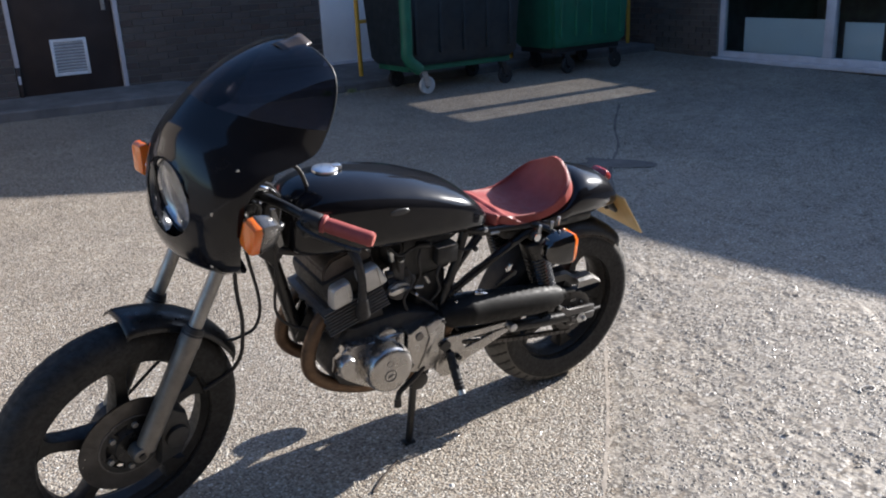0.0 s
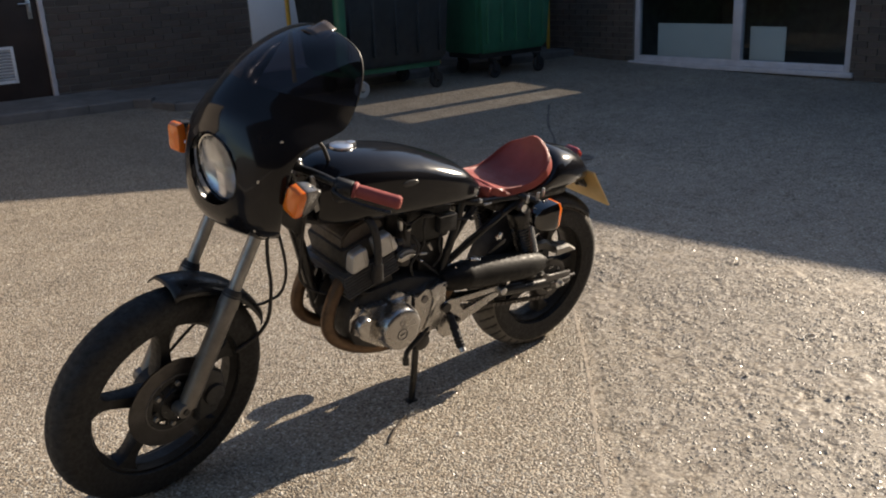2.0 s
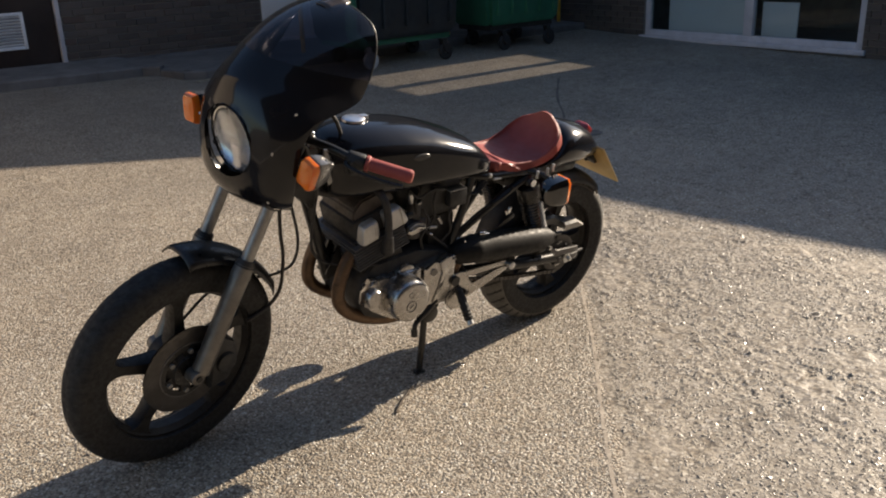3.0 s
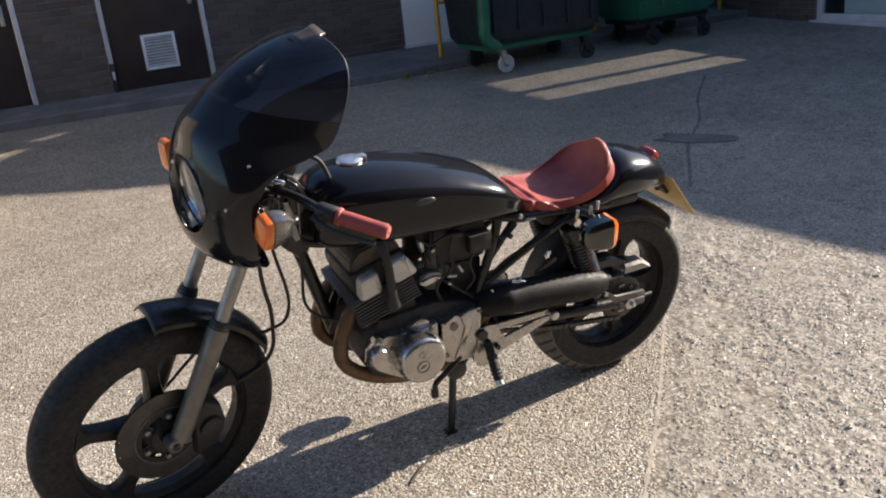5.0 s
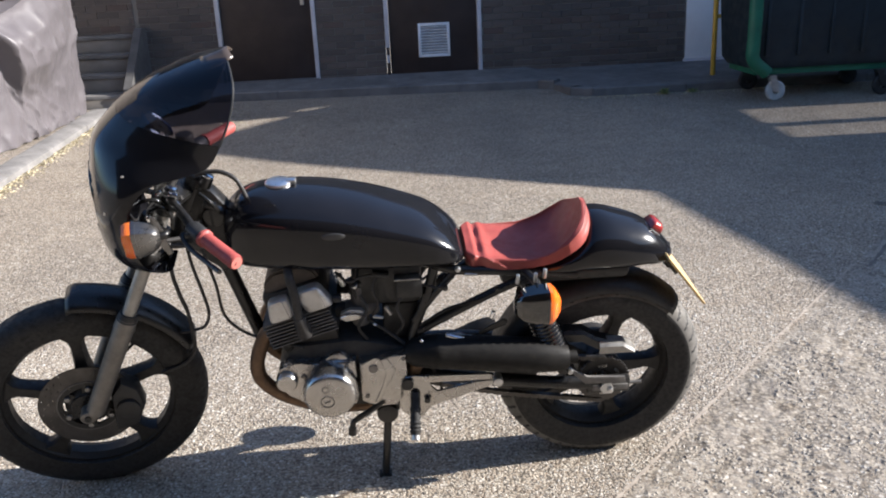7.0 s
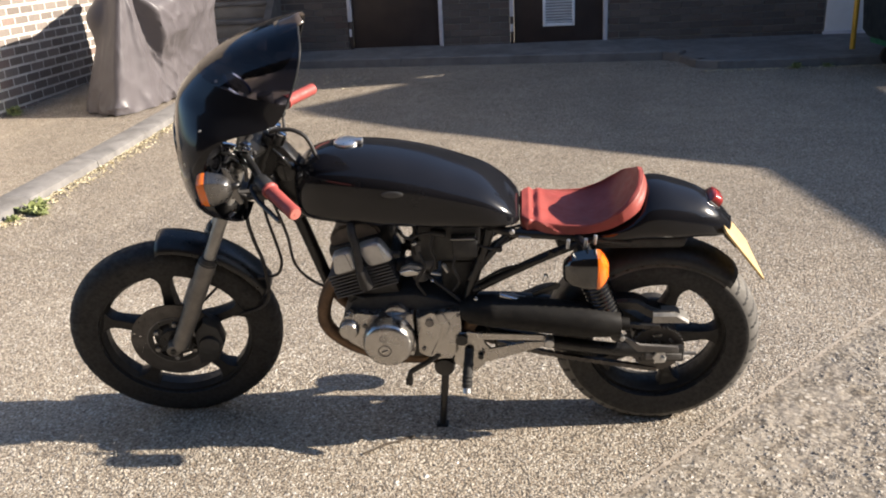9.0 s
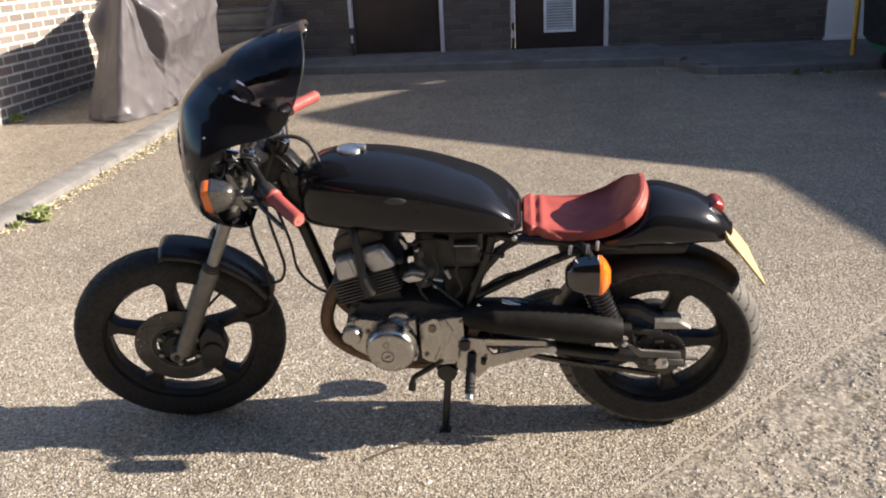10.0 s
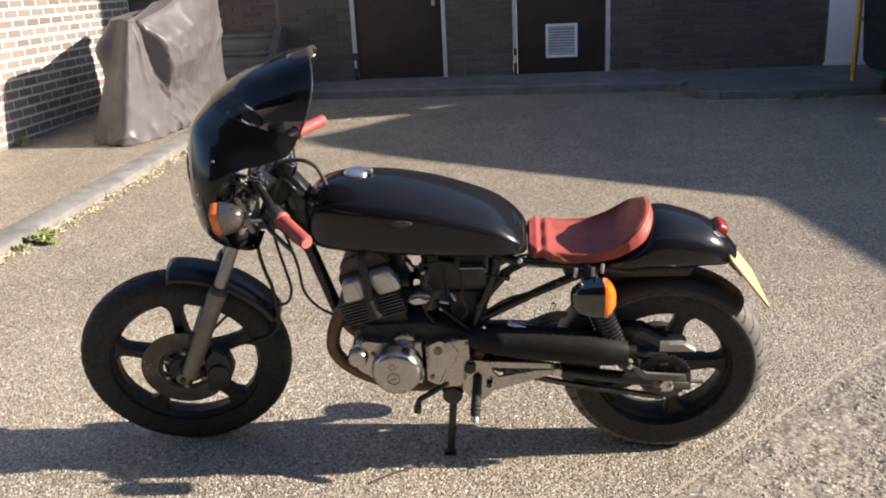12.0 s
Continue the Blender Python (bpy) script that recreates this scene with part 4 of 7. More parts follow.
def fork_x(z):
    return FAX + 0.016 + (z - FZ) * math.tan(RAKE)


def cast_wheel(name, cx, cz, rim_in, rim_out, half, phase, steer, label):
    """Five broad spokes, hub and rim in one casting."""
    bm = B()
    lathe(bm, [(-half * 0.72, rim_in + 0.006), (-half, rim_in + 0.012), (-half, rim_out), (-half * 0.8, rim_out + 0.006), (half * 0.8, rim_out + 0.006), (half, rim_out), (half, rim_in + 0.012), (half * 0.72, rim_in + 0.006), (0.5 * half, rim_in), (-0.5 * half, rim_in)], (cx, 0, cz), 72)
    wheel = bp(name, bm, M_WHEEL, None, label, steer)
    bm = B()
    lathe(bm, [(-0.062, 0.012), (-0.062, 0.048), (-0.045, 0.066), (0.045, 0.066), (0.062, 0.048), (0.062, 0.012)], (cx, 0, cz), 40)
    bp("hub", bm, M_WHEEL, wheel, "", steer)
    for k in range(5):
        bm = B()
        a = radians(phase + 72 * k)
        d, q = Vector((math.cos(a), 0, math.sin(a))), Vector((-math.sin(a), 0, math.cos(a)))
        rings = []
        for r, w, t in ((0.05, 0.030, 0.032), (0.09, 0.024, 0.028), (0.13, 0.0195, 0.024), (rim_in - 0.045, 0.0180, 0.022), (rim_in - 0.026, 0.0200, 0.022), (rim_in - 0.012, 0.0265, 0.024), (rim_in - 0.003, 0.036, 0.025), (rim_in + 0.006, 0.050, 0.026)):
            c = Vector((cx, 0, cz)) + d * r
            rings.append([c + q * (w * u) + Vector((0, t * v, 0)) for u, v in ((-1, -0.5), (-0.75, -1), (0.75, -1), (1, -0.5), (1, 0.5), (0.75, 1), (-0.75, 1), (-1, 0.5))])
        loft(bm, rings)
        bp("spoke", bm, M_WHEEL, wheel, "", steer)
    return wheel


def tyre(parent, cx, cz, r_in, r_out, half, steer, grooves, face):
    n = 34
    prof = []
    for i in range(n + 1):
        u = -1 + 2 * i / n
        a = u * radians(118)
        l = half * math.sin(a) / 1.0 if abs(a) < math.pi / 2 else math.copysign(half * (1 - 0.25 * (abs(a) - math.pi / 2)), a)
        depth = (r_out - r_in)
        r = r_out - depth * (1 - math.cos(a)) ** 1.08 * 0.52 if abs(a) < math.pi / 2 else r_out - depth * 0.52 - depth * 0.48 * (abs(a) - math.pi / 2) / (radians(118) - math.pi / 2)
        prof.append((l, r))

    def tread(a, l, r):
        side = abs(l) / half
        if r < r_out - 0.50 * (r_out - r_in) or side > 0.97:
            return r
        u = (a / (2 * math.pi) * grooves + (0.5 if l > 0 else 0) + side * 0.9) % 1.0
        dip = 0.0016 if (u < 0.20 and 0.12 < side < 0.94) or side < 0.06 else 0.0
        return r - dip

    bm = B()
    lathe(bm, prof, (cx, 0, cz), 360, tread)
    for f in bm.faces:
        c = f.calc_center_median()
        side = abs(c.y) / half
        u = (math.atan2(c.z - cz, c.x - cx) / (2 * math.pi) * grooves + (0.5 if c.y > 0 else 0) + side * 0.9) % 1.0
        groove = (u < 0.24 and 0.10 < side < 0.95) or side < 0.06
        if side < 0.97 and math.hypot(c.x - cx, c.z - cz) > r_out - 0.46 * (r_out - r_in) and not groove:
            f.material_index = 1
    ob = bp("tyre", bm, M_RUBBER, parent, "worn black road tyre with dusty tread", steer)
    ob.data.materials.append(face)
    return ob


def disc(parent, cx, cz, l, r0, r1, steer):
    """A drilled ring: small cells of a polar grid are left out; a dark carrier holds it to the hub."""
    bm = B()
    na, nr = 240, 13
    t = 0.0025
    holes = {(k + shift, j) for j, shift in ((2, 0), (5, 5), (8, 10), (10, 2)) for k in range(0, na, 15)}
    for k in range(na):
        for j in range(nr):
            if (k, j) in holes or ((k - 1) % na, j) in holes:
                continue
            pts = []
            for kk, jj in ((k, j), (k + 1, j), (k + 1, j + 1), (k, j + 1)):
                a, r = 2 * math.pi * kk / na, r0 + (r1 - r0) * jj / nr
                pts.append((cx + r * math.cos(a), cz + r * math.sin(a)))
            f = [bm.verts.new((x, l - t, z)) for x, z in pts]
            b = [bm.verts.new((x, l + t, z)) for x, z in pts]
            bm.faces.new(f)
            bm.faces.new(b)
    bmesh.ops.remove_doubles(bm, verts=bm.verts, dist=0.0002)
    rotor = bp("brake_disc", bm, M_DISC, parent, "drilled steel brake disc", steer)
    bm = B()
    lathe(bm, [(l - 0.0045, r0 - 0.003), (l - 0.0045, r0 + 0.001), (l + 0.004, r0 + 0.001), (l + 0.004, r0 - 0.003)], (cx, 0, cz), 72)
    bp("disc_edge", bm, M_FIN, rotor, "worn bright inner edge", steer)
    bm = B()
    lathe(bm, [(l - 0.005, r0 - 0.017), (l - 0.005, r0 - 0.003), (l + 0.004, r0 - 0.003), (l + 0.004, r0 - 0.017)], (cx, 0, cz), 60)
    bp("carrier_ring", bm, M_SATIN, rotor, "", steer)
    bm = B()
    lathe(bm, [(l - 0.012, 0.020), (l - 0.012, 0.046), (l + 0.006, 0.052), (l + 0.006, 0.020)], (cx, 0, cz), 40)
    bp("disc_carrier", bm, M_SATIN, rotor, "black disc carrier", steer)
    for k in range(6):
        a = radians(22 + 60 * k)
        bm = B()
        box(bm, 0.040, r0 - 0.008, l - 0.0052, l + 0.0042, -0.016, 0.016, m=Matrix.Translation((cx, 0, cz)) @ Matrix.Rotation(-a, 4, "Y"))
        bp("carrier_arm", bm, M_SATIN, rotor, "", steer)
        bm = B()
        cyl(bm, (cx + 0.064 * math.cos(a), l - 0.014, cz + 0.064 * math.sin(a)), (cx + 0.064 * math.cos(a), l, cz + 0.064 * math.sin(a)), 0.008, n=6, bevel=0.001)
        bp("carrier_bolt", bm, M_FORK, rotor, "", steer)
    return rotor


M_DISC = mk("brake_disc_steel", (0.095, 0.09, 0.086), 0.42, 0.8, var=0.25, scale=20, relief=0.1, dirt=(0.05, 0.04, 0.035))

fw = cast_wheel("front_wheel", FAX, FZ, 0.214, 0.236, 0.031, 89.5, True, "five-spoke black cast wheel")
tyre(fw, FAX, FZ, 0.232, FR, 0.050, True, 36, M_TREAD_DARK)
disc(fw, FAX, FZ, -0.054, 0.086, 0.134, True)
rw = cast_wheel("rear_wheel", RAX, RR, 0.181, 0.203, 0.040, 71, False, "five-spoke black cast wheel")
tyre(rw, RAX, RR, 0.200, RR, 0.071, False, 40, M_TREAD)

# rear sprocket, with slots
bm = B()
lathe(bm, [(-0.089, 0.030), (-0.089, 0.062), (-0.083, 0.064), (-0.083, 0.030)], (RAX, 0, RR), 60)
lathe(bm, [(-0.090, 0.058), (-0.090, 0.073), (-0.084, 0.073), (-0.084, 0.058)], (RAX, 0, RR), 148, lambda a, l, r: r + (0.004 if r > 0.07 and math.sin(37 * a) > 0 else 0))
bp("sprocket", bm, M_DISC, rw, "dark steel rear sprocket")
for k in range(6):
    bm = B()
    a0 = radians(20 + 60 * k)
    rings = []
    for i in range(7):
        a = a0 + radians(5 * i)
        rings.append([(RAX + r * math.cos(a), l, RR + r * math.sin(a)) for r, l in ((0.042, -0.0915), (0.052, -0.0915), (0.052, -0.0895), (0.042, -0.0895))])
    loft(bm, rings)
    bp("carrier_lug", bm, M_ALLOY, rw, "pale alloy sprocket carrier")
bm = B()
lathe(bm, [(0.040, 0.030), (0.040, 0.078), (0.046, 0.084), (0.084, 0.084), (0.094, 0.078), (0.100, 0.058), (0.104, 0.034), (0.106, 0.022)], (RAX, 0, RR), 48)
bp("brake_drum", bm, M_ENGINE, rw, "dull cast brake drum")
bm = B()
cyl(bm, (RAX, -0.125, RR), (RAX, 0.13, RR), 0.012)
cyl(bm, (RAX, -0.135, RR), (RAX, -0.118, RR), 0.020, n=6)
bp("rear_axle", bm, M_STEEL)

# front fork
for s in (-1, 1):
    l = 0.092 * s
    bm = B()
    za, zb = 0.615, 0.978
    cyl(bm, (fork_x(za - 0.05), l, za - 0.05), (fork_x(zb), l, zb), 0.0178, n=24)
    bp("fork_tube", bm, M_FORK, None, "bright steel fork tube", True)
    bm = B()
    zc = FZ + 0.005
    cyl(bm, (fork_x(zc), l, zc), (fork_x(0.60), l, 0.60), 0.0255, 0.0265, n=24)
    cyl(bm, (fork_x(0.595), l, 0.595), (fork_x(0.628), l, 0.628), 0.0285, 0.026, n=24)
    cyl(bm, (FAX, l - 0.020, FZ), (FAX, l + 0.020, FZ), 0.021, bevel=0.004)
    sl = bp("fork_slider", bm, M_SLIDER, None, "dull alloy fork slider", True)
    bm = B()
    cyl(bm, (fork_x(0.622), l, 0.622), (fork_x(0.640), l, 0.640), 0.0275, 0.0225, n=24)
    bp("dust_seal", bm, M_HOSE, sl, steer=True)
bm = B()
cyl(bm, (FAX, -0.117, FZ), (FAX, 0.122, FZ), 0.009)
bp("front_axle", bm, M_SATIN, None, "", True)
for z, w, nm in ((0.800, 0.019, "lower_yoke"), (0.958, 0.011, "top_yoke")):
    bm = B()
    m_ = Matrix.Translation((fork_x(z), 0, z)) @ Matrix.Rotation(RAKE, 4, "Y")
    outline = [(-0.026, -0.112), (-0.026, -0.070), (0.004, -0.040), (0.004, 0.040), (-0.026, 0.070), (-0.026, 0.112), (0.024, 0.112), (0.058, 0.040), (0.066, 0.0), (0.058, -0.040), (0.024, -0.112)]
    bridge(bm, [[bm.verts.new(m_ @ Vector((x, y, k))) for x, y in outline] for k in (-w, w)])
    bmesh.ops.bevel(bm, geom=list(bm.edges), offset=0.005, segments=2, affect="EDGES")
    for q in (-0.092, 0.092):
        c_ = Vector((fork_x(z), q, z))
        cyl(bm, c_ - AXIS * (w + 0.006), c_ + AXIS * (w + 0.004), 0.027, n=24, bevel=0.004)
    yoke = bp(nm, bm, M_SATIN, None, "black cast fork yoke", True)
    for q in (-0.118, 0.118):
        bm = B()
        c_ = m_ @ Vector((0.010, q, 0.0))
        cyl(bm, c_ + Vector((0.0, 0, -0.012)), c_ + Vector((0.018, 0, 0.004)), 0.0065, n=6, bevel=0.001)
        bp("pinch_bolt", bm, M_CHROME, yoke, "bright pinch bolt", True)
bm = B()
cyl(bm, (-0.430, 0, 0.780), (-0.351, 0, 0.962), 0.027, n=24, bevel=0.004)
bp("steering_head", bm, M_SATIN, None, "gloss black steering head")
for s in (-1, 1):
    bm = B()
    q = Vector((fork_x(0.978), s * 0.092, 0.978))
    cyl(bm, q, q + AXIS * 0.012, 0.017, 0.013, n=16, bevel=0.002)
    bp("fork_cap", bm, M_CHROME, None, "bright fork cap", True)
bm = B()
q = Vector((-0.346, 0, 0.972))
cyl(bm, q, q + AXIS * 0.010, 0.022, n=24, bevel=0.002)
cyl(bm, q + AXIS * 0.010, q + AXIS * 0.024, 0.015, n=6, bevel=0.002)
bp("steering_nut", bm, M_CHROME, None, "bright steering nut", True)
# caliper behind the left slider
bm = B()
plate(bm, [(FAX + x, FZ + z) for x, z in ((0.058, -0.085), (0.120, -0.075), (0.150, -0.010), (0.140, 0.050), (0.100, 0.082), (0.066, 0.040))], -0.088, -0.024, 0.014)
cyl(bm, (FAX + 0.105, -0.100, FZ - 0.005), (FAX + 0.105, -0.02, FZ - 0.005), 0.032, bevel=0.006)
bp("brake_caliper", bm, M_PLASTIC, None, "black brake caliper", True)
# front mudguard
bm = B()
rings = []
for i in range(29):
    a = radians(88 - (88 - 25) * i / 28)
    r = FR + 0.030 - (0.006 if i in (0, 28) else 0)
    ring = []
    for k in range(13):
        u = -1 + k / 6
        q = r - 0.030 * abs(u) ** 3.2
        ring.append((FAX + q * math.cos(a), 0.064 * u, FZ + q * math.sin(a)))
    rings.append(ring)
loft(bm, rings, closed=False, cap=False)
bp("front_mudguard", bm, M_SATIN, None, "short gloss black front mudguard", True, shell=0.004)
# fairing: front line and rear edge, from the chin up to the lip
FRONT = [(-0.468, 0.782), (-0.528, 0.786), (-0.574, 0.804), (-0.596, 0.840), (-0.603, 0.890), (-0.602, 0.955), (-0.596, 1.020), (-0.586, 1.070), (-0.571, 1.115), (-0.541, 1.150), (-0.491, 1.192), (-0.426, 1.229), (-0.350, 1.256), (-0.285, 1.272), (-0.246, 1.279)]
REAR = [(-0.430, 0.030, 0.778), (-0.448, 0.104, 0.768), (-0.490, 0.148, 0.800), (-0.508, 0.174, 0.850), (-0.512, 0.184, 0.910), (-0.508, 0.188, 0.965), (-0.487, 0.190, 1.018), (-0.437, 0.191, 1.052), (-0.365, 0.190, 1.064), (-0.308, 0.185, 1.082), (-0.270, 0.177, 1.140), (-0.242, 0.160, 1.200), (-0.230, 0.128, 1.246), (-0.232, 0.072, 1.270), (-0.236, 0.020, 1.278)]
front_line, rear_line = catmull(FRONT, 4), catmull(REAR, 4)
COLS = 16
ASIDE_F = -0.012


def fairing_row(i):
    (fx, fz), (ex, el, ez) = front_line[i], rear_line[i]
    row = []
    for k in range(-COLS, COLS + 1):
        u = abs(k) / COLS
        a = u * math.pi / 2
        g = 1 - math.cos(a) ** 1.15 if u < 1 else 1.0
        l = el * math.sin(a) ** 0.92
        row.append((fx + (ex - fx) * g, (math.copysign(l, k) if k else 0.0) + ASIDE_F, fz + (ez - fz) * g))
    return row


SPLIT = 39
N_ROWS = len(front_line)
bm = B()
loft(bm, [fairing_row(i) for i in range(0, SPLIT + 1)], closed=False, cap=False)
HX, HY, HZ, HR = -0.574, -0.020, 0.966, 0.084
hole = [f for f in bm.faces if (lambda c: c.x < -0.54 and math.hypot(c.y - HY, c.z - HZ) < HR + 0.004)(f.calc_center_median())]
bmesh.ops.delete(bm, geom=hole, context="FACES")
for v in {v for e in bm.edges if e.is_boundary for v in e.verts}:
    q = math.hypot(v.co.y - HY, v.co.z - HZ)
    if v.co.x < -0.54 and q < HR + 0.045:
        k = (HR + 0.009) / q
        v.co.y, v.co.z = HY + (v.co.y - HY) * k, HZ + (v.co.z - HZ) * k
fairing = bp("fairing", bm, M_BLACK, None, "gloss black half fairing", True, shell=0.003)
bm = B()
loft(bm, [fairing_row(i) for i in range(SPLIT, N_ROWS)], closed=False, cap=False)
bp("screen", bm, M_SCREEN, fairing, "dark smoked bubble screen", True, shell=0.003)
# turned-up lip of the screen
bm = B()
rings = []
for j in range(5):
    u = j / 4
    ring = []
    for k in range(-7, 8):
        v = k / 7
        ring.append((-0.296 + 0.066 * u + 0.012 * v * v, 0.048 * v * (1 - 0.40 * u) + ASIDE_F, 1.2740 + 0.012 * u - 0.016 * v * v + 0.008 * u * u))
    rings.append(ring)
loft(bm, rings, closed=False, cap=False)
bp("screen_lip", bm, M_LIP, fairing, "", True, shell=0.003)
# bead along the rear edge of the screen
for s in (-1, 1):
    bm = B()
    tube(bm, [(rear_line[i][0], s * rear_line[i][1] + ASIDE_F, rear_line[i][2]) for i in range(SPLIT, N_ROWS, 3)], 0.0028, 8, 3)
    bp("edge_bead", bm, M_PLASTIC, fairing, "", True)
    for i, k in ((21, 9), (11, 9), (29, 10)):
        p = Vector(fairing_row(i)[COLS + k])
        o = Vector((-0.45, 1.0, 0.0)).normalized()
        bm = B()
        q = Vector((p.x, s * (p.y - ASIDE_F) + ASIDE_F, p.z))
        o.y *= s
        cyl(bm, q - o * 0.005, q + o * 0.002, 0.0042, n=14)
        bp("fairing_screw", bm, M_STEEL, fairing, "small bright screw", True)

# headlamp in the nose
bm = B()
prof = [(0.036, HR + 0.018), (0.030, HR + 0.020), (0.012, HR + 0.008), (0.004, HR + 0.006), (-0.005, HR + 0.0075), (-0.009, HR + 0.005), (-0.005, HR + 0.002), (0.02, HR - 0.002), (0.06, HR - 0.002), (0.06, HR + 0.004)]
rings = []
TILT_H = Matrix.Translation((HX, HY, HZ)) @ Matrix.Rotation(radians(-4), 4, "Z") @ Matrix.Rotation(radians(-5), 4, "Y")
for k in range(48):
    a = 2 * math.pi * k / 48
    rings.append([TILT_H @ Vector((q, r * math.sin(a), r * math.cos(a))) for q, r in prof])
rs = [[bm.verts.new(p) for p in r] for r in rings]
bridge(bm, rs + [rs[0]], True, False)
lamp = bp("headlight", bm, M_BLACK, None, "round headlamp with clear fluted lens", True)
bm = B()
rings = [[TILT_H @ Vector((q, r * math.sin(2 * math.pi * k / 48), r * math.cos(2 * math.pi * k / 48))) for k in range(48)] for q, r in ((0.001, HR - 0.003), (0.004, HR - 0.006), (0.012, HR * 0.72), (0.018, HR * 0.40), (0.020, 0.012))]
loft(bm, rings, cap=False)
bm.faces.new([bm.verts.new(TILT_H @ Vector((0.021, 0.012 * math.sin(2 * math.pi * k / 12), 0.012 * math.cos(2 * math.pi * k / 12)))) for k in range(12)])
bp("reflector", bm, M_REFLECTOR, lamp, "", True)
bm = B()
rings = [[TILT_H @ Vector((-0.001 - 0.010 * (1 - (r / HR) ** 2), r * math.sin(2 * math.pi * k / 48), r * math.cos(2 * math.pi * k / 48))) for k in range(48)] for r in (HR - 0.002, HR * 0.85, HR * 0.6, HR * 0.3, 0.004)]
loft(bm, rings, cap=True)
bp("lens", bm, M_LENS, lamp, "clear glass lens", True)
bm = B()
rings = [[TILT_H @ Vector((q, r * math.sin(2 * math.pi * k / 48), r * math.cos(2 * math.pi * k / 48))) for k in range(48)] for q, r in ((0.000, HR - 0.003), (-0.005, HR - 0.002), (-0.006, HR + 0.001), (-0.002, HR + 0.003))]
loft(bm, rings, cap=False)
bp("lamp_rim", bm, M_CHROME, lamp, "thin chrome rim", True)
bm = B()
cyl(bm, TILT_H @ Vector((0.020, 0, 0)), TILT_H @ Vector((0.004, 0, 0)), 0.011, 0.008, bevel=0.004)
bp("bulb", bm, M_LENS, lamp, "", True)
# lamp bracket and wiring behind the fairing
for s in (-1, 1):
    bm = B()
    tube(bm, [(fork_x(0.86), s * 0.115, 0.86), (-0.49, s * 0.125, 0.875), (-0.545, s * 0.095, 0.905)], 0.008, 8)
    bp("lamp_bracket", bm, M_CHROME, None, "bright bracket", True)
for line_, r in (([(-0.40, -0.06, 0.80), (-0.46, -0.08, 0.83), (-0.48, -0.05, 0.90), (-0.44, -0.07, 0.95), (-0.40, -0.05, 0.99)], 0.008), ([(-0.41, -0.09, 0.84), (-0.47, -0.11, 0.86), (-0.45, -0.09, 0.93), (-0.39, -0.10, 0.96)], 0.006), ([(-0.41, 0.09, 0.84), (-0.47, 0.11, 0.86), (-0.45, 0.09, 0.93), (-0.39, 0.10, 0.96)], 0.006)):
    bm = B()
    tube(bm, line_, r, 10)
    bp("wiring_loom", bm, M_HOSE, None, "", True)

# small bright fittings round the yokes
for nm, p0, p1, r, mat, lab in (
    ("lamp_bolt", (-0.470, -0.128, 0.935), (-0.470, -0.142, 0.935), 0.009, M_CHROME, "bright bolt head"),
    ("lamp_bolt", (-0.486, -0.126, 0.905), (-0.486, -0.140, 0.905), 0.007, M_CHROME, "bright bolt head"),
    ("cable_adjuster", (-0.420, -0.120, 0.985), (-0.398, -0.126, 0.978), 0.007, M_CHROME, "bright cable adjuster"),
    ("cable_ferrule", (-0.448, -0.122, 0.988), (-0.432, -0.124, 0.996), 0.005, M_CHROME, ""),
    ("ignition_barrel", (-0.325, -0.030, 0.972), (-0.338, -0.032, 0.946), 0.016, M_SATIN, "black ignition barrel"),
    ("barrel_cap", (-0.3245, -0.030, 0.973), (-0.322, -0.030, 0.978), 0.015, M_CHROME, "bright barrel cap"),
    ("steering_stop", (-0.345, -0.040, 0.905), (-0.318, -0.048, 0.895), 0.011, M_SATIN, ""),
    ("hose_union", (-0.455, -0.110, 0.850), (-0.470, -0.118, 0.835), 0.006, M_CHROME, "bright hose union"),
):
    bm = B()
    cyl(bm, p0, p1, r, n=18, bevel=min(0.002, r * 0.3))
    bp(nm, bm, mat, None, lab, True)
for line_ in ([(-0.352, -0.05, 0.940), (-0.330, -0.062, 0.920), (-0.312, -0.060, 0.890), (-0.300, -0.050, 0.865)],
              [(-0.470, -0.120, 0.945), (-0.440, -0.135, 0.960), (-0.420, -0.132, 0.930), (-0.425, -0.120, 0.890)],
              [(-0.500, -0.110, 0.960), (-0.475, -0.130, 0.980), (-0.445, -0.128, 0.975), (-0.430, -0.110, 0.950)]):
    bm = B()
    tube(bm, line_, 0.0052, 10)
    bp("wiring_lead", bm, M_LEAD, None, "glossy black lead", True)

# clocks
for s in (-1, 1):
    c0 = Vector((-0.424, s * 0.051 - 0.028, 1.104))
    d = Vector((0.72, 0, 0.69))
    bm = B()
    cyl(bm, c0 - d * 0.055, c0, 0.036, 0.042, n=32, bevel=0.006)
    g = bp("gauge", bm, M_CHROME, None, "round instrument in a bright cup", True)
    bm = B()
    a_, b_ = frame_at(c0, d)
    rings = []
    for k in range(40):
        t_ = 2 * math.pi * k / 40
        o = a_ * math.cos(t_) + b_ * math.sin(t_)
        rings.append([bm.verts.new(c0 + o * r + d * q) for r, q in ((0.042, -0.006), (0.0455, 0.0), (0.043, 0.006), (0.038, 0.003))])
    bridge(bm, rings + [rings[0]], True, False)
    bp("bezel", bm, M_CHROME, g, "chrome ring", True)
    bm = B()
    cyl(bm, c0 - d * 0.001, c0 + d * 0.0015, 0.039, n=32)
    bp("dial", bm, M_DIAL, g, "", True)

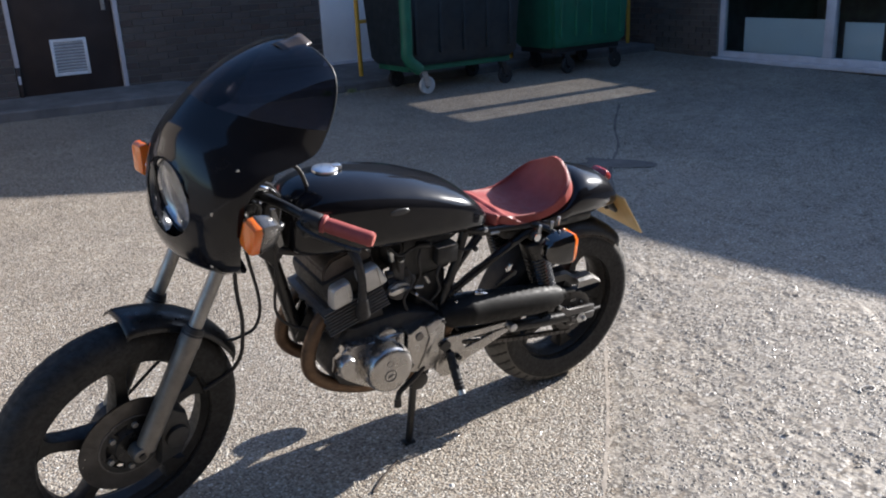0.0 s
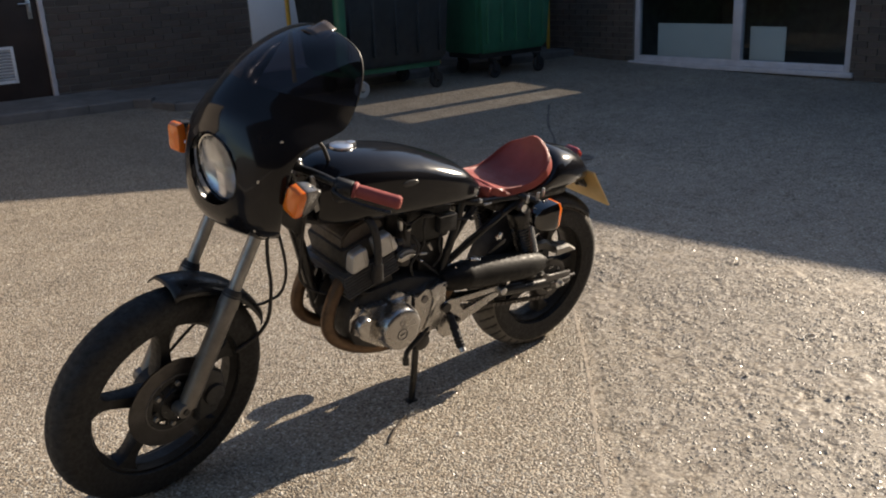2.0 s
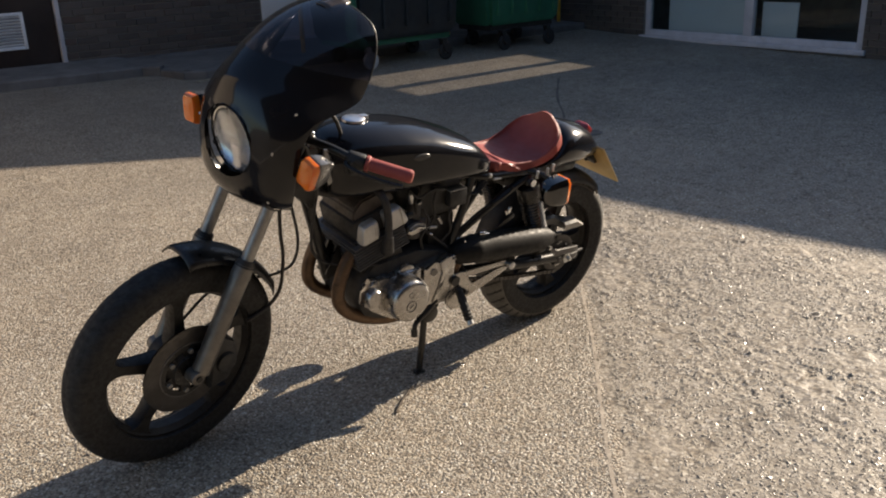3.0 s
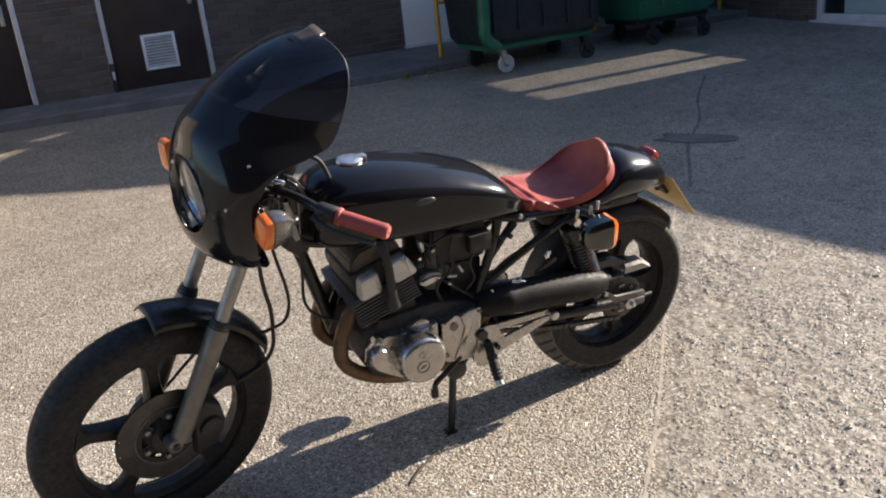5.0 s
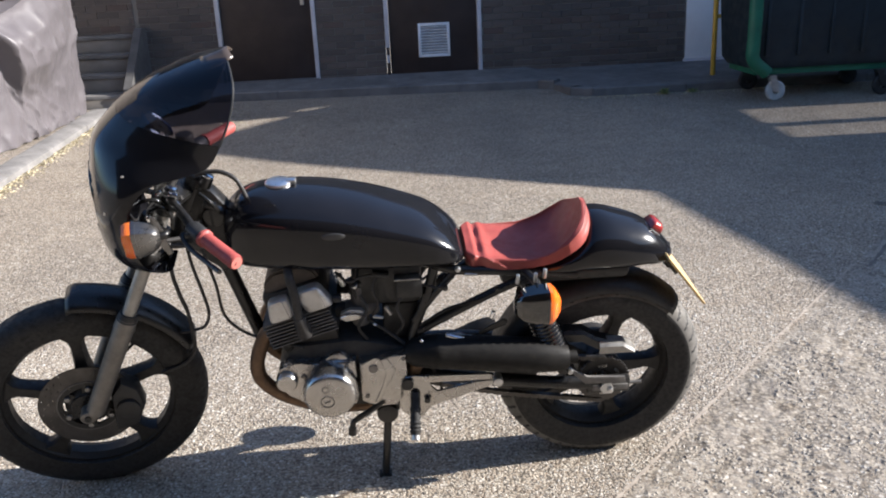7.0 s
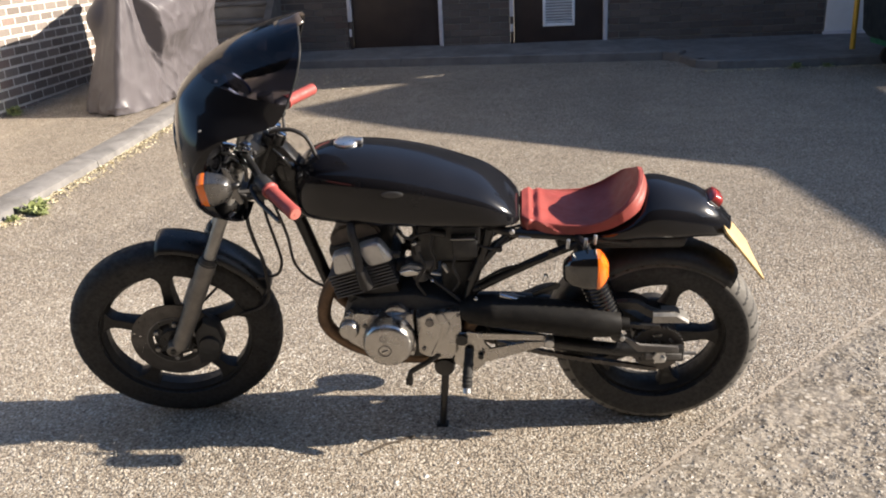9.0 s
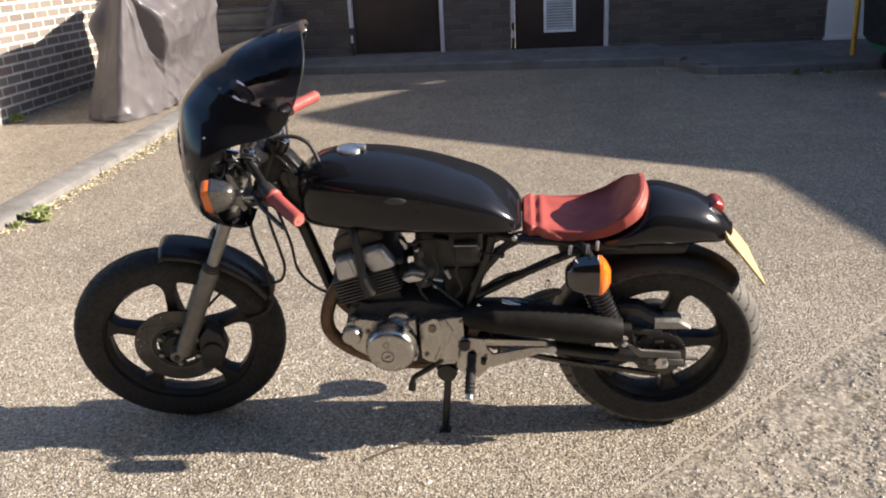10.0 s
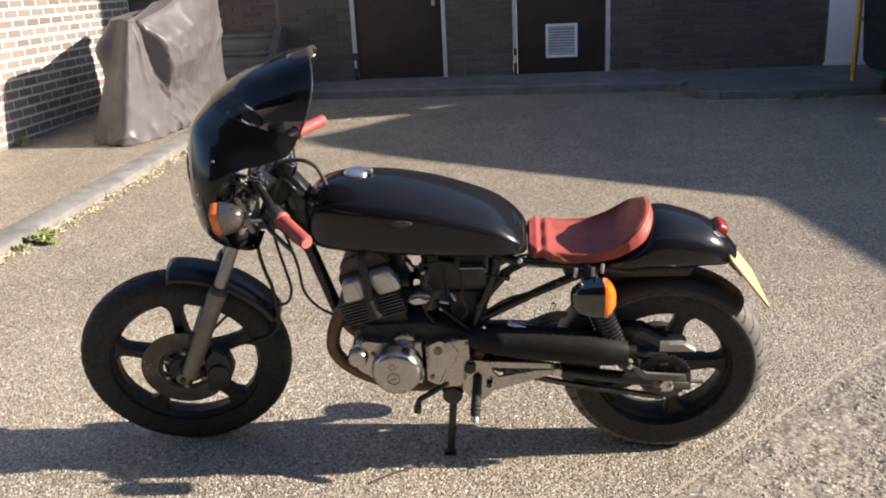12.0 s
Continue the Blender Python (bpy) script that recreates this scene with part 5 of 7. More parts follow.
# handlebars, grips and controls
for s in (-1, 1):
    inn, out = (Vector((-0.317, -0.247, 0.9225)), Vector((-0.213, -0.360, 0.894))) if s < 0 else (Vector((-0.392, 0.236, 0.958)), Vector((-0.318, 0.366, 0.962)))
    d = (out - inn).normalized()
    root = S @ Vector((fork_x(0.945) + 0.012, s * 0.115, 0.965))
    bm = B()
    tube(bm, [root, (root + inn) * 0.5 + Vector((0, 0, 0.004)), inn, inn + d * 0.05], 0.011, 12)
    cyl(bm, S @ Vector((fork_x(0.925), s * 0.098, 0.925)), S @ Vector((fork_x(0.955), s * 0.098, 0.955)), 0.0235)
    bar = bp("handlebar", bm, M_SATIN, None, "black clip-on handlebar")
    bm = B()
    rings = []
    a_, b_ = frame_at(inn, d)
    for u, r in ((0.028, 0.0215), (0.035, 0.0215), (0.039, 0.0175), (0.06, 0.0180), (0.10, 0.0178), (0.138, 0.0178), (0.146, 0.0185), (0.152, 0.0165)):
        rings.append([inn + d * u + (a_ * math.cos(2 * math.pi * k / 24) + b_ * math.sin(2 * math.pi * k / 24)) * r for k in range(24)])
    loft(bm, rings)
    bp("grip", bm, M_GRIP, bar, "dull red rubber grip")
    bm = B()
    cyl(bm, inn + d * 0.1525, inn + d * 0.1545, 0.0145, n=24)
    cyl(bm, inn + d * 0.154, inn + d * 0.156, 0.004, n=12)
    bp("grip_cap", bm, M_GRIPEND, bar, "")
    bm = B()
    mid_ = inn + d * 0.002
    cyl(bm, mid_ - d * 0.024, mid_ + d * 0.024, 0.021, bevel=0.005)
    box(bm, -0.02, 0.02, -0.016, 0.016, -0.03, 0.012, 0.005, m=Matrix.Translation(mid_ + Vector((-0.008, 0, -0.006))))
    bp("switch_block", bm, M_PLASTIC, bar, "")
    bm = B()
    lv = mid_ + Vector((-0.035, 0, -0.004))
    tube(bm, [mid_ + Vector((-0.01, 0, 0.0)), lv, lv + d * 0.05 + Vector((-0.012, 0, -0.008)), lv + d * 0.12 + Vector((-0.010, 0, -0.012)), lv + d * 0.165 + Vector((-0.012, 0, -0.008))], 0.0058, 10)
    bp("lever", bm, M_FORK if s > 0 else M_SATIN, bar, "")
bm = B()
cyl(bm, (-0.375, 0.150, 0.975), (-0.375, 0.150, 1.018), 0.024, bevel=0.004)
bp("brake_reservoir", bm, M_PLASTIC, None, "", True)

# front indicators
for s in (-1, 1):
    c0 = Vector((-0.499, -0.238, 0.9385)) if s < 0 else Vector((-0.532, 0.200, 0.962))
    turned = Matrix.Translation(c0) @ Matrix.Rotation(radians(16 if s < 0 else -6), 4, "X")
    bm = B()
    tube(bm, [(fork_x(0.90), s * 0.11, 0.90), (fork_x(0.90) - 0.01, s * 0.16, 0.925), c0 + Vector((0.070, -s * 0.012, 0.0)), c0 + Vector((0.045, 0, 0))], 0.0095, 10)
    ind = bp("indicator", bm, M_SATIN, None, "orange indicator in a grey alloy shell", True)
    sect = [(-1, -0.75), (-0.75, -1), (0.75, -1), (1, -0.75), (1, 0.75), (0.75, 1), (-0.75, 1), (-1, 0.75)]
    bm = B()
    loft(bm, [[turned @ Vector((x, 0.027 * k * u, 0.040 * k * v)) for u, v in sect] for x, k in ((0.056, 0.34), (0.050, 0.60), (0.036, 0.84), (0.016, 0.97), (0.0, 1.0), (-0.004, 1.0))])
    shell_ = bp("shell", bm, M_SHELL, ind, "grey alloy lamp shell", True)
    bm = B()
    loft(bm, [[turned @ Vector((x, 0.0285 * u, 0.0415 * v)) for u, v in sect] for x in (-0.001, 0.006)])
    bp("shell_rim", bm, M_SHELL, shell_, "", True)
    bm = B()
    loft(bm, [[turned @ Vector((x, 0.027 * k * u, 0.040 * k * v)) for u, v in sect] for x, k in ((-0.004, 1.0), (-0.016, 0.98), (-0.024, 0.86), (-0.027, 0.55))])
    bp("indicator_lens", bm, M_ORANGE, ind, "orange ribbed lens", True)
    if s < 0:
        bm = B()
        plate(bm, [(c0.x + 0.040, c0.z + 0.052), (c0.x + 0.052, c0.z + 0.050), (c0.x + 0.066, c0.z + 0.010), (c0.x + 0.066, c0.z - 0.020), (c0.x + 0.078, c0.z - 0.050), (c0.x + 0.066, c0.z - 0.056), (c0.x + 0.048, c0.z - 0.024), (c0.x + 0.044, c0.z + 0.010)], c0.y + 0.004, c0.y + 0.010, 0.002)
        bp("indicator_bracket", bm, M_SHELL, ind, "grey alloy mounting plate", True)


def superring(x, w, lo, mid, hi, n_up, n_lo, k=40):
    """A closed section across the machine: round above mid, squarer below."""
    ring = []
    for i in range(k):
        a = 2 * math.pi * i / k
        c, s = math.cos(a), math.sin(a)
        e = n_up if s >= 0 else n_lo
        y = w * math.copysign(abs(c) ** (2 / e), c)
        z = mid + (hi - mid if s >= 0 else mid - lo) * math.copysign(abs(s) ** (2 / e), s)
        ring.append((x, y, z))
    return ring


# tank
TANK = [(-0.292, 0.070, 0.763, 0.828, 0.870), (-0.282, 0.088, 0.746, 0.830, 0.888), (-0.250, 0.108, 0.736, 0.836, 0.911), (-0.200, 0.124, 0.732, 0.840, 0.924), (-0.130, 0.136, 0.729, 0.841, 0.925), (-0.040, 0.143, 0.725, 0.836, 0.916), (0.064, 0.144, 0.720, 0.821, 0.894), (0.157, 0.140, 0.717, 0.801, 0.863), (0.228, 0.132, 0.715, 0.780, 0.834), (0.278, 0.119, 0.714, 0.757, 0.797), (0.307, 0.102, 0.715, 0.742, 0.762), (0.320, 0.078, 0.718, 0.732, 0.738)]
bm = B()
loft(bm, [superring(x, w, lo, mid, hi, 2.35, 5.5, 56) for x, w, lo, mid, hi in catmull(TANK, 5)])
tank = bp("fuel_tank", bm, M_BLACK, None, "long gloss black fuel tank")
bm = B()
lathe_c = Vector((-0.152, 0.012, 0.923))
rings = []
for r, z in ((0.034, -0.004), (0.035, 0.004), (0.034, 0.008), (0.030, 0.0105), (0.014, 0.0115), (0.004, 0.0118)):
    rings.append([lathe_c + Vector((r * math.cos(2 * math.pi * k / 36), r * math.sin(2 * math.pi * k / 36), z)) for k in range(36)])
loft(bm, rings)
box(bm, 0.020, 0.046, -0.012, 0.012, 0.000, 0.014, 0.004, m=Matrix.Translation(lathe_c))
bp("filler_cap", bm, M_CAP, tank, "bright metal filler cap")
bm = B()
rings = []
for r, q in ((0.030, 0.0), (0.027, 0.002), (0.012, 0.003)):
    rings.append([(-0.012 + r * math.cos(2 * math.pi * k / 28), -0.1435 - q, 0.838 + 0.32 * r * math.sin(2 * math.pi * k / 28)) for k in range(28)])
loft(bm, rings)
bp("tank_badge", bm, M_BADGE, tank, "small plain dark oval badge")
bm = B()
tube(bm, [(-0.350, -0.030, 0.978), (-0.318, -0.030, 0.984), (-0.282, -0.032, 0.982), (-0.250, -0.036, 0.962), (-0.232, -0.040, 0.922), (-0.226, -0.044, 0.894)], 0.0058, 10)
bp("breather_hose", bm, M_HOSE, None, "black rubber hose looping to the tank")

# seat: a dished pan whose rim rises into a rounded back
PAN = [(0.328, 0.742), (0.345, 0.740), (0.38, 0.731), (0.43, 0.715), (0.48, 0.706), (0.53, 0.708), (0.575, 0.725), (0.606, 0.758), (0.625, 0.786), (0.637, 0.816), (0.641, 0.835)]
RIM = [(0.326, 0.074, 0.738), (0.345, 0.096, 0.739), (0.38, 0.102, 0.731), (0.44, 0.107, 0.724), (0.50, 0.113, 0.726), (0.55, 0.116, 0.744), (0.586, 0.110, 0.770), (0.614, 0.092, 0.794), (0.633, 0.058, 0.811), (0.641, 0.024, 0.830), (0.642, 0.003, 0.836)]
SKIRT = [(0.324, 0.072, 0.702), (0.342, 0.098, 0.698), (0.38, 0.110, 0.697), (0.44, 0.115, 0.697), (0.50, 0.121, 0.702), (0.556, 0.124, 0.716), (0.602, 0.119, 0.738), (0.636, 0.100, 0.757), (0.657, 0.066, 0.776), (0.665, 0.026, 0.790), (0.666, 0.003, 0.794)]
pan, rim, skirt = catmull(PAN, 9), catmull(RIM, 9), catmull(SKIRT, 9)
bm = B()
rings = []
crest = []
for (cx, cz), r_, k_ in zip(pan, rim, skirt):
    rx, ry, rz = r_
    half = []
    for i in range(13):
        u = i / 12
        half.append(Vector((cx + (rx - cx) * u ** 1.6, ry * math.sin(u * math.pi / 2) ** 0.9, cz + (rz - cz) * u ** 2.3)))
    away = Vector((k_[0] - rx, k_[1] - ry, 0))
    away = away.normalized() * (0.007 if away.length < 0.016 else 0.015)
    for i in range(1, 7):
        a = math.pi * 0.5 * i / 6
        half.append(Vector((rx, ry, rz)) + away * math.sin(a) + Vector((0, 0, -0.014 * (1 - math.cos(a)) + 0.002 * math.sin(2 * a))))
    crest.append(half[15].copy())
    last = half[-1]
    for i in range(1, 5):
        half.append(last.lerp(Vector(k_), i / 4) + away * 0.10 * math.sin(math.pi * i / 4))
    out = []
    for q in half:
        h = (q.z - 0.700) / 0.045
        # bunched leather over the nose, and a long pulled crease behind it
        r1 = math.exp(-((q.x - 0.343 + 0.006 * math.sin(h * 5)) / 0.0075) ** 2)
        r2 = math.exp(-((q.x - (0.392 - 0.024 * h + 0.050 * max(0.0, 0.7 - h))) / 0.0085) ** 2)
        cr = math.exp(-((q.x - (0.365 - 0.010 * h)) / 0.0105) ** 2)
        fold = (0.0085 * r1 + 0.0070 * r2 - 0.0100 * cr) * (0.55 + 0.9 * abs(noise.noise((q.y * 9, h * 1.3, 4))))
        side = min(1.0, q.y / 0.09)
        wr = 0.0012 * noise.noise((q.x * 34, q.y * 34, q.z * 34)) + 0.0016 * noise.noise((q.x * 12, q.y * 12, q.z * 12))
        out.append(Vector((q.x, q.y + fold * side + wr * side, q.z + 0.8 * fold * (1.0 - 0.4 * side) + wr)))
    rings.append([Vector((q.x, -q.y, q.z)) for q in reversed(out[1:])] + out)
loft(bm, rings)
seat = bp("seat", bm, M_LEATHER, None, "red-brown leather solo seat with raised back")
bm = B()
roll = [q for q in crest if q.x > 0.50][::3]
tube(bm, [(q.x, -q.y, q.z) for q in roll] + [(q.x, q.y, q.z) for q in reversed(roll)], 0.0020, 8, 2)
bp("piping", bm, M_LEATHER, seat, "leather edge roll")

# tail cowl
TAIL = [(0.43, 0.078, 0.672, 0.680, 0.688), (0.47, 0.099, 0.664, 0.684, 0.694), (0.54, 0.112, 0.658, 0.690, 0.700), (0.60, 0.122, 0.655, 0.706, 0.728), (0.638, 0.122, 0.655, 0.718, 0.768), (0.662, 0.121, 0.654, 0.722, 0.796), (0.70, 0.118, 0.653, 0.722, 0.802), (0.75, 0.11, 0.652, 0.714, 0.791), (0.81, 0.094, 0.655, 0.700, 0.770), (0.85, 0.078, 0.65, 0.688, 0.742), (0.88, 0.058, 0.65, 0.677, 0.711), (0.897, 0.034, 0.657, 0.673, 0.690), (0.902, 0.012, 0.664, 0.673, 0.686)]
bm = B()
loft(bm, [superring(x, w, lo, mid, hi, 2.1, 3.0, 48) for x, w, lo, mid, hi in catmull(TAIL, 5)])
tail = bp("tail_cowl", bm, M_BLACK, None, "rounded gloss black tail cowl")
bm = B()
c0 = Vector((0.847, 0, 0.742))
m_ = Matrix.Translation(c0) @ Matrix.Rotation(radians(40), 4, "Y")
rings = []
for z, k in ((-0.012, 1.0), (0.006, 1.0), (0.014, 0.93), (0.020, 0.78), (0.024, 0.50)):
    rings.append([m_ @ Vector((0.019 * k * u, 0.034 * k * v, z)) for u, v in ((-1, -0.8), (-0.8, -1), (0.8, -1), (1, -0.8), (1, 0.8), (0.8, 1), (-0.8, 1), (-1, 0.8))])
loft(bm, rings)
bp("tail_lamp", bm, M_RED, tail, "small red tail lamp")
bm = B()
rings = [[m_ @ Vector((0.022 * k * u, 0.037 * k * v, z)) for u, v in ((-1, -0.8), (-0.8, -1), (0.8, -1), (1, -0.8), (1, 0.8), (0.8, 1), (-0.8, 1), (-1, 0.8))] for z, k in ((-0.014, 1.0), (-0.002, 1.0), (0.0, 0.95))]
loft(bm, rings)
bp("lamp_base", bm, M_SATIN, tail)
# number plate on its bracket
pt, pb = Vector((0.868, 0.0, 0.690)), Vector((0.984, 0.0, 0.540))
pd = (pb - pt)
pn = Vector((pd.z, 0, -pd.x)).normalized() * -1
pm = Matrix((( 0, pd.normalized().x, pn.x, pt.x), (1, 0, 0, 0.012), (0, pd.normalized().z, pn.z, pt.z), (0, 0, 0, 1)))
PW = 0.112
bm = B()
box(bm, -PW, PW, 0, pd.length, 0.0, 0.004, 0.0015, m=pm)
np_ = bp("number_plate", bm, M_PLATE, None, "pale yellow rear plate")
bm = B()
box(bm, -PW + 0.002, PW - 0.002, 0.002, pd.length - 0.002, -0.003, -0.0004, m=pm)
bp("plate_back", bm, M_PLATEBACK, np_, "yellow plate backing")
bm = B()
tube(bm, [(0.80, 0, 0.665), (0.86, 0, 0.668), (0.890, 0.005, 0.640), (0.915, 0.01, 0.610)], 0.012, 10)
box(bm, -0.045, 0.045, 0.03, 0.10, -0.016, -0.004, 0.003, m=pm)
bp("plate_bracket", bm, M_SATIN)

# rear mudguard
bm = B()
rings = []
for i in range(33):
    a = radians(166 - (166 - 46) * i / 32)
    r = RR + 0.021 - 0.011 * i / 32
    ring = []
    for k in range(13):
        u = -1 + k / 6
        q = r - 0.040 * abs(u) ** 3.5
        ring.append((RAX + q * math.cos(a), 0.076 * u, RR + q * math.sin(a)))
    rings.append(ring)
loft(bm, rings, closed=False, cap=False)
bp("rear_mudguard", bm, M_PLASTIC, None, "black plastic rear mudguard", shell=0.004)
bm = B()
box(bm, 0.42, 0.78, -0.062, 0.062, 0.615, 0.668, 0.02)
bp("under_tray", bm, M_PLASTIC)

# frame
bm = B()
tube(bm, [(-0.345, 0, 0.79), (-0.312, 0, 0.70), (-0.262, 0, 0.52), (-0.240, 0, 0.44)], 0.0185, 14)
frame_ = bp("main_frame", bm, M_SATIN, None, "black tubular steel frame")
bm = B()
tube(bm, [(-0.335, 0, 0.86), (-0.20, 0, 0.83), (0.10, 0, 0.745), (0.26, 0, 0.705)], 0.022, 14)
bp("backbone", bm, M_SATIN, frame_)
for s in (-1, 1):
    bm = B()
    tube(bm, [(0.14, s * 0.05, 0.735), (0.28, s * 0.095, 0.700), (0.42, s * 0.105, 0.690), (0.62, s * 0.100, 0.665)], 0.0125, 12)
    tube(bm, [(0.24, s * 0.09, 0.705), (0.215, s * 0.095, 0.62), (0.175, s * 0.098, 0.50), (0.165, s * 0.10, 0.36)], 0.014, 12)
    tube(bm, [(0.190, s * 0.100, 0.515), (0.285, s * 0.104, 0.570), (0.40, s * 0.106, 0.630), (0.52, s * 0.106, 0.682)], 0.0125, 12)
    tube(bm, [(0.178, s * 0.098, 0.55), (0.232, s * 0.098, 0.622), (0.290, s * 0.098, 0.692)], 0.011, 12)
    tube(bm, [(0.195, s * 0.112, 0.540), (0.27, s * 0.116, 0.590), (0.36, s * 0.116, 0.615), (0.44, s * 0.116, 0.655)], 0.0045, 8)
    bp("seat_rail", bm, M_SATIN, frame_)
    bm = B()
    plate(bm, [(-0.262, 0.46), (-0.225, 0.55), (-0.195, 0.545), (-0.21, 0.44)], s * 0.022 - 0.004, s * 0.022 + 0.004)
    bp("engine_hanger", bm, M_SATIN, frame_)
bm = B()
plate(bm, [(-0.425, 0.800), (-0.352, 0.945), (-0.318, 0.930), (-0.285, 0.885), (-0.262, 0.800), (-0.285, 0.730), (-0.318, 0.690), (-0.345, 0.735), (-0.385, 0.780)], -0.026, 0.026, 0.008)
bp("headstock_gusset", bm, M_SATIN, frame_, "black steel plates behind the steering head")
bm = B()
cyl(bm, (-0.318, -0.046, 0.865), (-0.318, 0.046, 0.865), 0.030, n=24, bevel=0.006)
bp("horn", bm, M_LEAD, None, "round glossy black horn")
# battery and air box in the frame
bm = B()
box(bm, 0.035, 0.205, -0.088, 0.088, 0.595, 0.728, 0.018)
bp("air_box", bm, M_PLASTIC, None, "black plastic air box")
bm = B()
box(bm, 0.095, 0.200, -0.070, 0.070, 0.470, 0.590, 0.012)
bp("battery_box", bm, M_PLASTIC)

# swinging arm, chain, guard and shock absorbers
for s in (-1, 1):
    bm = B()
    tube(bm, [(0.185, s * 0.085, 0.372), (0.32, s * 0.105, 0.355), (0.52, s * 0.110, 0.325), (RAX + 0.005, s * 0.110, RR)], 0.019, 14)
    box(bm, RAX - 0.055, RAX + 0.070, s * 0.110 - 0.014, s * 0.110 + 0.014, RR - 0.024, RR + 0.024, 0.006)
    bp("swinging_arm", bm, M_SATIN)
    bm = B()
    box(bm, RAX - 0.04, RAX + 0.062, s * 0.128 - 0.004, s * 0.128 + 0.003, RR - 0.010, RR + 0.010, 0.003)
    cyl(bm, (RAX + 0.06, s * 0.112, RR), (RAX + 0.105, s * 0.112, RR), 0.005)
    bp("chain_adjuster", bm, M_FIN, None, "dull grey chain adjuster")
    t0, t1 = Vector((0.484, s * 0.100, 0.650)), Vector((0.592, s * 0.100, 0.365))
    dd = (t1 - t0).normalized()
    bm = B()
    cyl(bm, t0 + dd * 0.02, t0 + dd * 0.12, 0.032, bevel=0.006)
    cyl(bm, t1 - dd * 0.055, t1 - dd * 0.035, 0.040, bevel=0.004)
    cyl(bm, t0 + dd * 0.10, t1 - dd * 0.03, 0.027)
    cyl(bm, t0 + dd * 0.02, t0 + dd * 0.085, 0.041, bevel=0.008)
    cyl(bm, t1 - dd * 0.05, t1, 0.012)
    cyl(bm, t0 - Vector((0, 0.022, 0)), t0 + Vector((0, 0.022, 0)), 0.019, bevel=0.004)
    cyl(bm, t1 - Vector((0, 0.020, 0)), t1 + Vector((0, 0.020, 0)), 0.017, bevel=0.004)
    sh = bp("shock_absorber", bm, M_SATIN, None, "black shock absorber with coil spring")
    bm = B()
    a_, b_ = frame_at(t0, dd)
    L = (t1 - t0).length - 0.09
    n = 17 * 14
    pts = [t0 + dd * (0.05 + L * i / n) + (a_ * math.cos(2 * math.pi * i / 14) + b_ * math.sin(2 * math.pi * i / 14)) * 0.0350 for i in range(n + 1)]
    tube(bm, pts, 0.0068, 7, 1)
    bp("coil_spring", bm, M_SPRING, sh, "dark steel spring")
    bm = B()
    cyl(bm, t0 + Vector((0, s * 0.022, 0)), t0 + Vector((0, s * 0.036, 0)), 0.014, n=6)
    bp("mount_nut", bm, M_CHROME, sh)
# chain
spx, spz = 0.105, 0.40
top = [(spx, spz + 0.032), (0.40, 0.405), (RAX, RR + 0.074)]
bot = [(spx, spz - 0.032), (0.40, 0.285), (RAX, RR - 0.074)]
for run in (top, bot):
    bm = B()
    pts = catmull([(x, -0.087, z) for x, z in run], 28)
    for i in range(len(pts) - 1):
        c = Vector((pts[i] + pts[i + 1]) / 2)
        d_ = Vector(pts[i + 1] - pts[i])
        w = 0.0055 if i % 2 else 0.008
        ang = math.atan2(d_.z, d_.x)
        box(bm, -d_.length * 0.62, d_.length * 0.62, -w, w, -0.0065, 0.0065, m=Matrix.Translation(c) @ Matrix.Rotation(-ang, 4, "Y"))
    bp("drive_chain", bm, M_DISC, None, "dark steel drive chain", smooth=False)
bm = B()
rings = []
for x, z, w in ((0.36, 0.440, 0.018), (0.50, 0.448, 0.020), (0.56, 0.470, 0.020), (0.60, 0.480, 0.020), (0.645, 0.478, 0.021), (0.685, 0.452, 0.020), (0.740, 0.434, 0.012)):
    rings.append([(x, -0.108, z - 0.030), (x, -0.112, z - 0.004), (x, -0.104, z + 0.006), (x, -0.072, z + 0.008), (x, -0.070, z + 0.004), (x, -0.100, z + 0.002), (x, -0.106, z - 0.006), (x, -0.104, z - 0.030)])
loft(bm, rings)
bp("chain_guard", bm, M_SATIN, None, "black chain guard")
bm = B()
loft(bm, [[(x, y, z) for y, z in ((-0.126, 0.416), (-0.128, 0.440 - k), (-0.122, 0.4475 - k), (-0.086, 0.4495 - k), (-0.086, 0.4465 - k), (-0.119, 0.4445 - k), (-0.124, 0.438 - k), (-0.123, 0.416))] for x, k in ((0.690, 0.000), (0.755, 0.001), (0.772, 0.012), (0.790, 0.024))])
bp("guard_tip", bm, M_FORK, None, "bare metal guard end")
bm = B()
plate(bm, [(0.602, 0.376), (0.612, 0.379), (0.656, 0.347), (0.765, 0.343), (0.768, 0.320), (0.652, 0.325)], -0.138, -0.130, 0.002)
bp("adjuster_plate", bm, M_FIN, None, "dull grey adjuster plate")
for x, z in ((0.606, 0.374), (0.724, 0.300)):
    bm = B()
    cyl(bm, (x, -0.146, z), (x, -0.128, z), 0.008, n=6, bevel=0.001)
    bp("adjuster_bolt", bm, M_STEEL)

